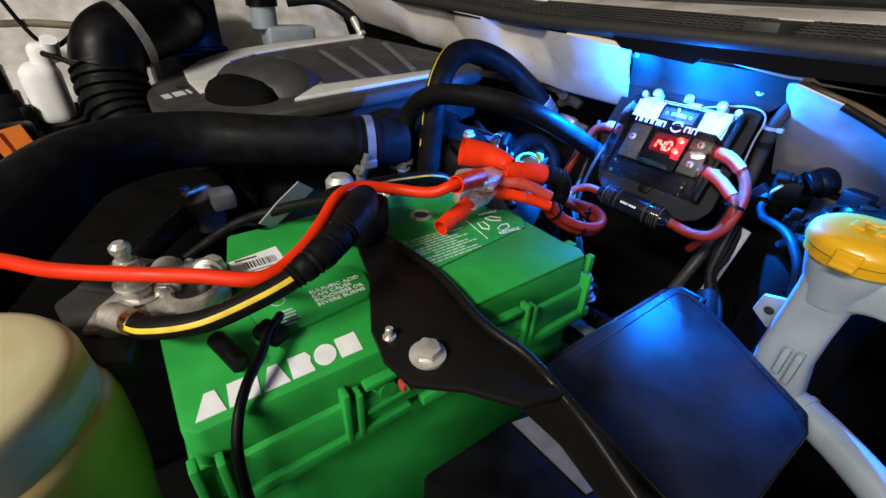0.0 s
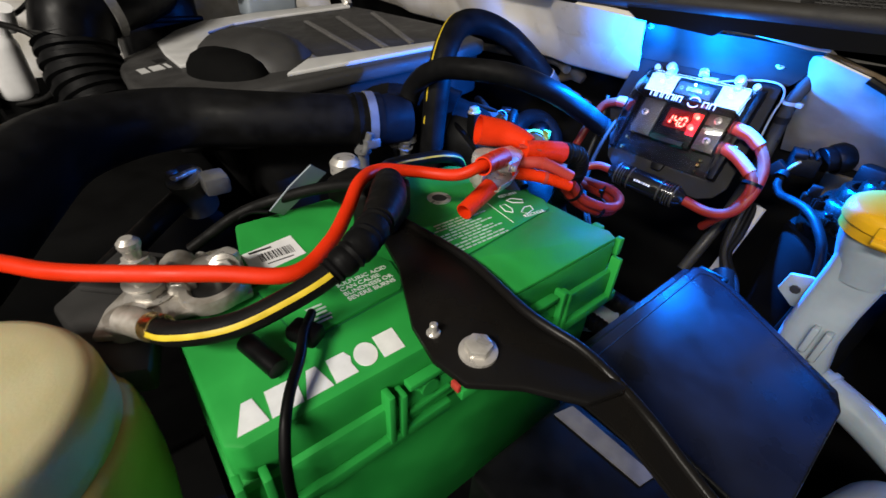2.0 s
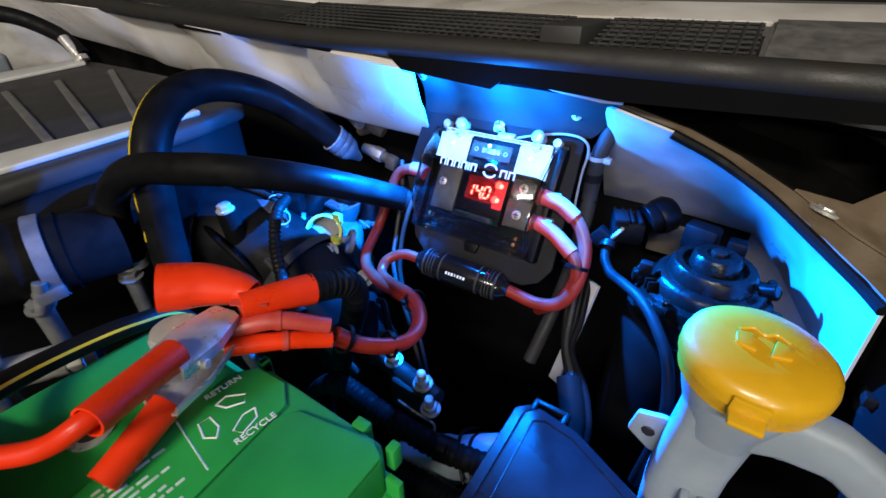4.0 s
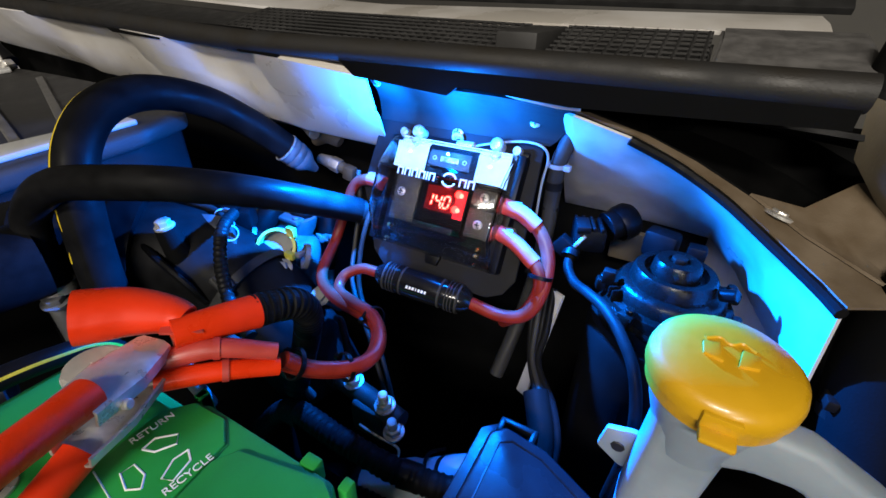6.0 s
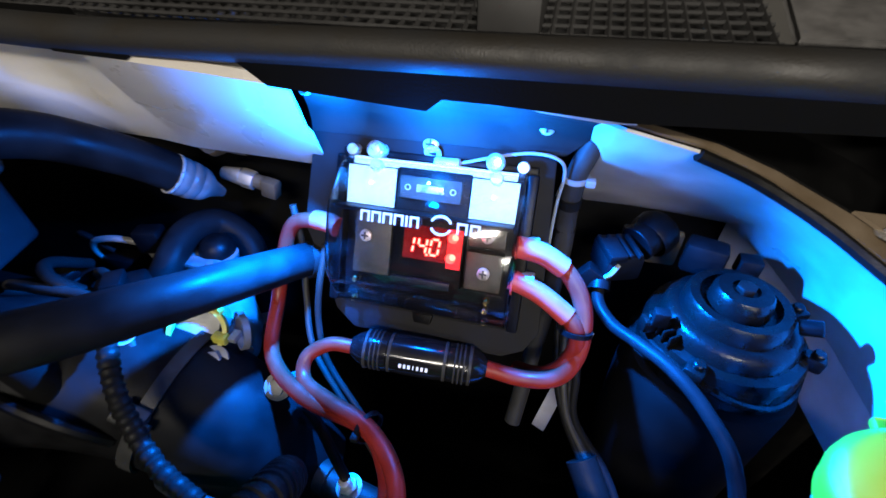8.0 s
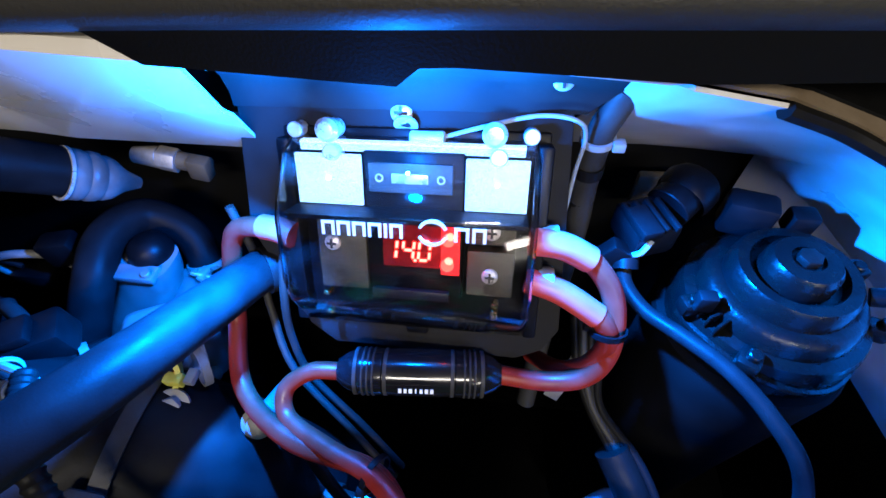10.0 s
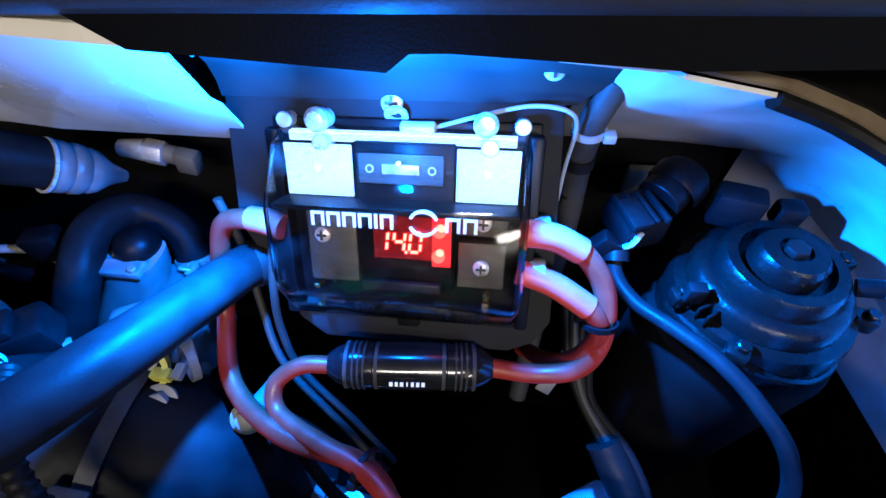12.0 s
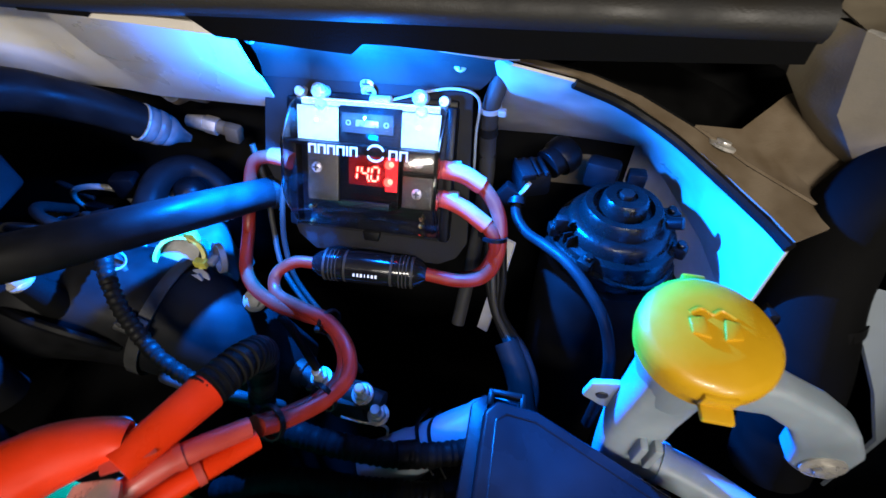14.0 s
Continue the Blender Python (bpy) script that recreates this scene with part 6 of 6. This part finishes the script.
part("block", merge(rod((-0.218, 0.327, 0.848), (-0.150, 0.317, 0.846), 0.0085), block((0.03, 0.022, 0.03), (-0.178, 0.320, 0.835), 0.004), rod((-0.222, 0.328, 0.848), (-0.214, 0.327, 0.848), 0.0105)), M_DUST, bf)
for p in ((-0.199, 0.324, 0.855), (-0.164, 0.317, 0.856), (-0.152, 0.310, 0.842)):
    part("pipe_nut", merge(hexbolt(p, (0, -0.15, 1), 0.0062, 0.006, 0.008), rod(p, Vector(p) + Vector((0, -0.002, 0.014)), 0.0036)), M_STEEL, bf, "bright pipe nut")
part("hose", sweep([(-0.199, 0.324, 0.866), (-0.203, 0.326, 0.884), (-0.218, 0.338, 0.896), (-0.235, 0.35, 0.885)], 0.0030, 10, 7), M_HOSE, bf)
solo("wire_clip", sweep([(-0.180, 0.305, 0.838), (-0.164, 0.305, 0.835), (-0.148, 0.307, 0.831), (-0.1455, 0.304, 0.825), (-0.149, 0.298, 0.818), (-0.172, 0.295, 0.816)], 0.0011, 8, 5), M_STEEL, "bright bent wire clip below the cables", "clip")
for k, pts in enumerate(([(-0.27, 0.28, 0.80), (-0.23, 0.285, 0.845), (-0.18, 0.282, 0.85), (-0.13, 0.285, 0.845), (-0.085, 0.30, 0.835), (-0.05, 0.33, 0.80)], [(-0.27, 0.25, 0.79), (-0.21, 0.262, 0.815), (-0.15, 0.265, 0.825), (-0.10, 0.275, 0.815), (-0.06, 0.30, 0.79)])):
    sc = thing("split_conduit", pts[0], "ribbed black split conduit low in the bay", "conduit", "low conduits")
    part("conduit", sweep(pts, lambda s: 0.0078 + 0.0009 * (math.sin(s * 330) > 0), 16, 24), M_HOSE, sc)
    for q in (1, 3):
        part("tape_wrap", sweep([Vector(pts[q]).lerp(Vector(pts[q + 1]), f) for f in (0.0, 0.15, 0.3)], 0.0092, 14, 2), M_RUBBER, sc)

# plug, lead and looms by the strut
cl = thing("sensor_lead", (-0.05, 0.40, 0.88), "black sensor lead with a plug beside the strut mount", "lead")
part("lead", sweep([(-0.072, 0.437, 0.962), (-0.073, 0.425, 0.950), (-0.065, 0.411, 0.946), (-0.052, 0.397, 0.949), (-0.038, 0.382, 0.951), (-0.025, 0.366, 0.947), (-0.013, 0.350, 0.935), (-0.006, 0.336, 0.906), (-0.009, 0.325, 0.86)], 0.0035, 14, 9), M_HOSE, cl)
part("plug", merge(block((0.022, 0.024, 0.018), (-0.066, 0.444, 0.967), 0.003, Matrix.Rotation(radians(20), 4, "Z")), rod((-0.056, 0.452, 0.972), (-0.046, 0.462, 0.976), 0.011)), M_BLACK, cl)
for q in range(4):
    part("plug_ridge", block((0.0022, 0.020, 0.0035), (-0.0745 + 0.0052 * q, 0.4385 + 0.0015 * q, 0.9772), 0.0006, Matrix.Rotation(radians(20), 4, "Z")), M_BLACK, cl)
part("plug_collar", merge(ring((-0.0735, 0.430, 0.956), (0, -0.7, -0.5), 0.0046, 0.006, 0.0016), block((0.012, 0.008, 0.014), (-0.080, 0.432, 0.960), 0.0015, Matrix.Rotation(radians(35), 4, "Y"))), M_BLACK, cl)
part("plug_boot", lathe([(0.0125, 0), (0.0135, 0.003), (0.0135, 0.010), (0.0110, 0.014), (0, 0.0145)], axis((-0.050, 0.457, 0.973), (-0.040, 0.468, 0.978))[0], 22), M_BLACK, cl)
part("plug_latch", block((0.010, 0.018, 0.005), (-0.070, 0.437, 0.977), 0.001, Matrix.Rotation(radians(20), 4, "Z")), M_BLACK, cl)
part("bare_end", sweep([(-0.073, 0.434, 0.958), (-0.070, 0.428, 0.966), (-0.066, 0.431, 0.972)], 0.0014, 8, 5), M_MILKY, cl)
for k in range(4):
    d = 0.004 * k
    solo("strut_wire", sweep([(-0.092 + d, 0.425, 0.925), (-0.088 + d, 0.405, 0.900), (-0.080 + d * 0.5, 0.385, 0.885), (-0.066 + d, 0.362, 0.874), (-0.055 + d, 0.340, 0.858), (-0.045, 0.315, 0.83)], 0.0022 + 0.0006 * (k % 2), 10, 7), (M_RUBBER, M_DUST, M_RUBBER, M_HOSE)[k], "dusty taped wire running down beside the strut", "wire", "strut wires")
solo("taped_sleeve", merge(sweep([(-0.068, 0.366, 0.877), (-0.056, 0.346, 0.864), (-0.05, 0.33, 0.85)], 0.009, 14, 6)), M_RUBBER, "black taped sleeve round wires", "sleeve")
solo("bulkhead_plate", box2((-0.055, 0.500, 0.922), (-0.015, 0.506, 0.950), 0.002), M_DIRT, "pale painted plate behind the strut mount", "plate", kind="structure")
solo("support_stay", sheet([[(-0.078, 0.424, 0.925), (-0.084, 0.420, 0.880), (-0.094, 0.418, 0.815)], [(-0.070, 0.420, 0.925), (-0.076, 0.416, 0.880), (-0.085, 0.414, 0.815)]], 0.0025), M_APRON, "pale metal stay under the mounting panel", "stay")
# white-painted lip in bluish grey: the dim blue light is in its colour
solo("wing_lip", sheet([[(0.098, 0.362, 0.966), (0.112, 0.354, 0.948), (0.132, 0.346, 0.918), (0.156, 0.340, 0.876), (0.168, 0.338, 0.800)], [(0.112, 0.372, 0.972), (0.130, 0.366, 0.956), (0.152, 0.360, 0.930), (0.176, 0.354, 0.890), (0.190, 0.350, 0.800)], [(0.140, 0.376, 0.964), (0.158, 0.372, 0.948), (0.180, 0.366, 0.922), (0.204, 0.360, 0.880), (0.215, 0.356, 0.800)]], 0.002), M_MILKY, "curved lip inside the wing, greyed for its dim blue light", "car body", kind="structure")
ah = thing("apron_hose", (0.10, 0.33, 0.82), "thick black hose along the wing apron", "hose")
part("hose", sweep([(0.24, 0.455, 1.045), (0.155, 0.428, 1.024), (0.104, 0.404, 1.000), (0.090, 0.380, 0.966), (0.099, 0.352, 0.912), (0.112, 0.332, 0.84)], 0.023, 22, 9), M_DEEP, ah)
part("hose_clamp", merge(ring((0.0930, 0.370, 0.945), (0.009, -0.028, -0.054), 0.0230, 0.006, 0.0015), block((0.006, 0.010, 0.006), (0.070, 0.364, 0.952), 0.001)), M_RUBBER, ah)
# black ovals laid on the apron in place of its dark open slots
for p, d in (((0.0545, 0.431, 0.978), 0.0055), ((0.0565, 0.450, 0.935), 0.0045)):
    solo("apron_hole", lathe([(0, 0.0015), (d * 0.7, 0.0015), (d, 0.0005), (d, -0.002), (0, -0.002)], axis(p, (p[0] - 0.8, p[1] - 0.6, p[2] + 0.1))[0] @ Matrix.Diagonal((0.7, 1.3, 1, 1)), 20), M_INK_HOLE, "black oval standing in for a dark hole in the wing apron", "plug", "apron plugs")
solo("wing_bolt", hexbolt((0.031, 0.421, 1.0165), (0.3, 0.2, 1), 0.0045, 0.003, 0.0075), M_STEEL, "zinc bolt on the wing flange", "bolt")
hg = thing("bonnet_hinge", (0.10, 0.46, 1.02), "beige painted bonnet hinge bracket", "hinge", kind="structure")
part("arm", sheet([[(0.055, 0.455, 1.075), (0.075, 0.44, 1.07), (0.10, 0.44, 1.06)], [(0.060, 0.452, 1.045), (0.080, 0.43, 1.035), (0.11, 0.42, 1.03)], [(0.085, 0.445, 1.015), (0.10, 0.42, 1.01), (0.14, 0.41, 1.0)]], 0.003), M_DIRT, hg)
part("lug", sheet([[(0.075, 0.47, 1.12), (0.10, 0.46, 1.115)], [(0.078, 0.468, 1.085), (0.105, 0.455, 1.08)]], 0.004, 0.001), M_DIRT, hg)
part("pin", rod((0.085, 0.455, 1.06), (0.095, 0.44, 1.06), 0.006), M_STEEL, hg)
part("bump_stop", rod((0.062, 0.47, 1.07), (0.062, 0.47, 1.105), 0.012, 0.009), M_RUBBER, hg)

# ---- behind and beside the battery ----
tg = thing("paper_tag", (-0.25, 0.06, 0.955), "creased cream plastic tag behind the battery", "tag")
part("tag", sheet([[(-0.262, 0.030, 0.958), (-0.262, 0.046, 0.972), (-0.258, 0.062, 0.986)], [(-0.266, 0.040, 0.950), (-0.266, 0.058, 0.962), (-0.262, 0.074, 0.976)]], 0.0012), M_MILKY, tg)
part("tether", sweep([(-0.262, 0.030, 0.957), (-0.272, 0.02, 0.955), (-0.283, 0.008, 0.945)], 0.0016, 8, 5), M_BLACK, tg)
cable("side_cable", [(-0.215, 0.085, 0.982), (-0.240, 0.068, 0.975), (-0.262, 0.045, 0.965), (-0.280, 0.015, 0.952), (-0.29, -0.02, 0.93)], 0.0040, "black cable along the battery edge", M_RUBBER, "")
wc = thing("hose_joint", (-0.34, 0.13, 0.90), "pale capped metal coolant joint", "joint")
part("cap", lathe([(0.014, 0), (0.014, 0.010), (0.010, 0.015), (0, 0.016)], Matrix.Translation((-0.338, 0.127, 0.935)), 24), M_STEEL, wc)
part("barrel", merge(rod((-0.338, 0.127, 0.90), (-0.338, 0.127, 0.936), 0.011), rod((-0.338, 0.135, 0.925), (-0.322, 0.165, 0.925), 0.010), hexbolt((-0.322, 0.165, 0.925), (0.4, 0.8, 0), 0.011, 0.008)), M_STEEL, wc)
part("blue_collar", ring((-0.316, 0.176, 0.925), (0.4, 0.8, 0), 0.008, 0.006, 0.003), M_FUSEBOX, wc)
for p in ((-0.386, 0.173, 0.930), (-0.388, 0.230, 0.922)):
    solo("flange_bolt", merge(hexbolt(p, (0.2, -0.1, 1), 0.007, 0.006, 0.009), rod((p[0], p[1], 0.88), p, 0.006)), M_ALLOY, "zinc flange bolt on the intake bracket", "bolt", "intake bolts")
th = thing("throttle_body", (-0.48, 0.01, 0.85), "cast alloy throttle body with a vacuum pipe", "throttle body")
part("casting", merge(rod((-0.495, 0.020, 0.86), (-0.480, 0.010, 0.905), 0.020, 0.017), block((0.03, 0.025, 0.02), (-0.46, 0.035, 0.90), 0.004), hexbolt((-0.487, 0.002, 0.905), (0, 0, 1), 0.006, 0.005), ring((-0.482, 0.011, 0.902), (0.3, -0.2, 1), 0.017, 0.004, 0.002)), M_ALLOY, th)
part("lever", block((0.008, 0.030, 0.004), (-0.478, 0.012, 0.908), 0.001, Matrix.Rotation(radians(30), 4, "Z")), M_STEEL, th)
part("pipe", sweep([(-0.48, 0.0, 0.88), (-0.47, -0.03, 0.865), (-0.44, -0.065, 0.855), (-0.40, -0.10, 0.85)], 0.012, 16, 7), M_RUBBER, th)
ad = thing("air_duct", (-0.80, -0.02, 0.93), "ribbed black air duct elbow", "air duct")
dp = [(-0.74, -0.020, 0.90), (-0.775, -0.030, 0.945), (-0.80, -0.030, 0.99), (-0.81, -0.015, 1.025), (-0.83, 0.02, 1.04), (-0.88, 0.06, 1.045), (-0.98, 0.10, 1.045)]
part("bellows", sweep(dp[:3], lambda s: 0.043 + 0.005 * (math.sin(s * 44) > -0.2), 28, 22), M_HOSE, ad)
part("elbow", sweep(dp[2:], 0.047, 28, 9), M_BLACK, ad)
part("band", ring((-0.818, 0.012, 1.037), (-0.01, 0.035, 0.012), 0.047, 0.012, 0.002), M_DULL, ad)
solo("air_box", merge(box2((-1.09, 0.040, 0.80), (-0.968, 0.170, 1.11), 0.012, 3), box2((-1.095, 0.035, 0.99), (-0.963, 0.175, 1.0), 0.003)), M_BLACK, "black ribbed air filter box", "air box")
rs = thing("coolant_bottle", (-0.97, -0.13, 0.85), "white plastic coolant bottle with a thin black hose", "coolant bottle")
part("bottle", merge(block((0.07, 0.055, 0.10), (-0.97, -0.125, 0.935), 0.02, None, 4), block((0.04, 0.03, 0.05), (-0.97, -0.115, 0.99), 0.012, None, 3)), M_PAPER, rs)
part("stand", box2((-1.0, -0.15, 0.47), (-0.94, -0.10, 0.90), 0.004), M_DEEP, rs)
part("spout", rod((-0.97, -0.10, 0.99), (-0.95, -0.095, 1.02), 0.012), M_PAPER, rs)
part("hose", sweep([(-0.95, -0.11, 1.0), (-0.92, -0.075, 0.985), (-0.91, -0.065, 0.945), (-0.92, -0.085, 0.90), (-0.95, -0.14, 0.885), (-1.0, -0.2, 0.885)], 0.0045, 10, 7), M_RUBBER, rs)
sh = thing("fan_shroud", (-0.72, -0.25, 0.75), "black radiator shroud with an orange warning sticker", "shroud")
part("shroud", box2((-0.74, -0.60, 0.47), (-0.70, -0.13, 0.945), 0.006), M_BLACK, sh)
part("sticker", block((0.0006, 0.036, 0.055), (-0.6994, -0.150, 0.918), 0, Matrix.Rotation(radians(12), 4, "X")), M_ORANGE, sh, "orange warning sticker")
part("sticker_stripe", block((0.0006, 0.004, 0.050), (-0.6988, -0.155, 0.916), 0, Matrix.Rotation(radians(12), 4, "X")), M_CABLE, sh)
bk = thing("brake_reservoir", (-0.97, 0.26, 0.98), "milky brake fluid reservoir with a dark cap", "fluid reservoir")
part("bottle", merge(block((0.06, 0.10, 0.04), (-0.97, 0.30, 1.015), 0.008, None, 3), rod((-0.97, 0.255, 1.03), (-0.97, 0.255, 1.07), 0.025)), M_MILKY, bk)
part("cap", rod((-0.97, 0.255, 1.07), (-0.97, 0.255, 1.10), 0.03), M_BLACK, bk)
solo("vacuum_hose", sweep([(-0.95, 0.30, 1.08), (-0.92, 0.36, 1.085), (-0.88, 0.40, 1.06), (-0.84, 0.41, 1.03)], 0.011, 14, 7), M_RUBBER, "black vacuum hose to the firewall", "hose")
solo("metal_fitting", merge(rod((-0.86, 0.40, 1.055), (-0.835, 0.405, 1.025), 0.007), hexbolt((-0.84, 0.405, 1.03), (0.6, 0.1, -0.7), 0.010, 0.008)), M_STEEL, "bright hose fitting by the firewall", "fitting")

rp = thing("relay_pack", (-0.955, -0.175, 0.86), "black relay pack with plugs on the far wing", "relay pack")
part("case", merge(box2((-0.975, -0.195, 0.86), (-0.935, -0.160, 0.945), 0.004), box2((-0.970, -0.200, 0.945), (-0.940, -0.166, 0.985), 0.003)), M_BLACK, rp)
part("plug", box2((-0.950, -0.165, 0.885), (-0.928, -0.148, 0.925), 0.003), M_BLACK, rp)
part("bracket", box2((-1.0, -0.19, 0.47), (-0.955, -0.17, 0.865), 0.003), M_DEEP, rp)
solo("rusty_pipe", sweep([(-1.06, -0.16, 1.035), (-1.0, -0.11, 1.040), (-0.97, -0.05, 1.038), (-0.955, 0.0, 1.042), (-0.95, 0.04, 1.04)], 0.006, 10, 6), M_DIRT, "brown dusty pipe along the far wing", "pipe")
solo("far_wire", sweep([(-1.02, -0.14, 1.075), (-0.99, -0.12, 1.03), (-0.985, -0.10, 1.005), (-0.96, -0.07, 1.02), (-0.96, -0.03, 1.06)], 0.0035, 8, 6), M_BLACK, "thin black wire by the far wing", "wire")
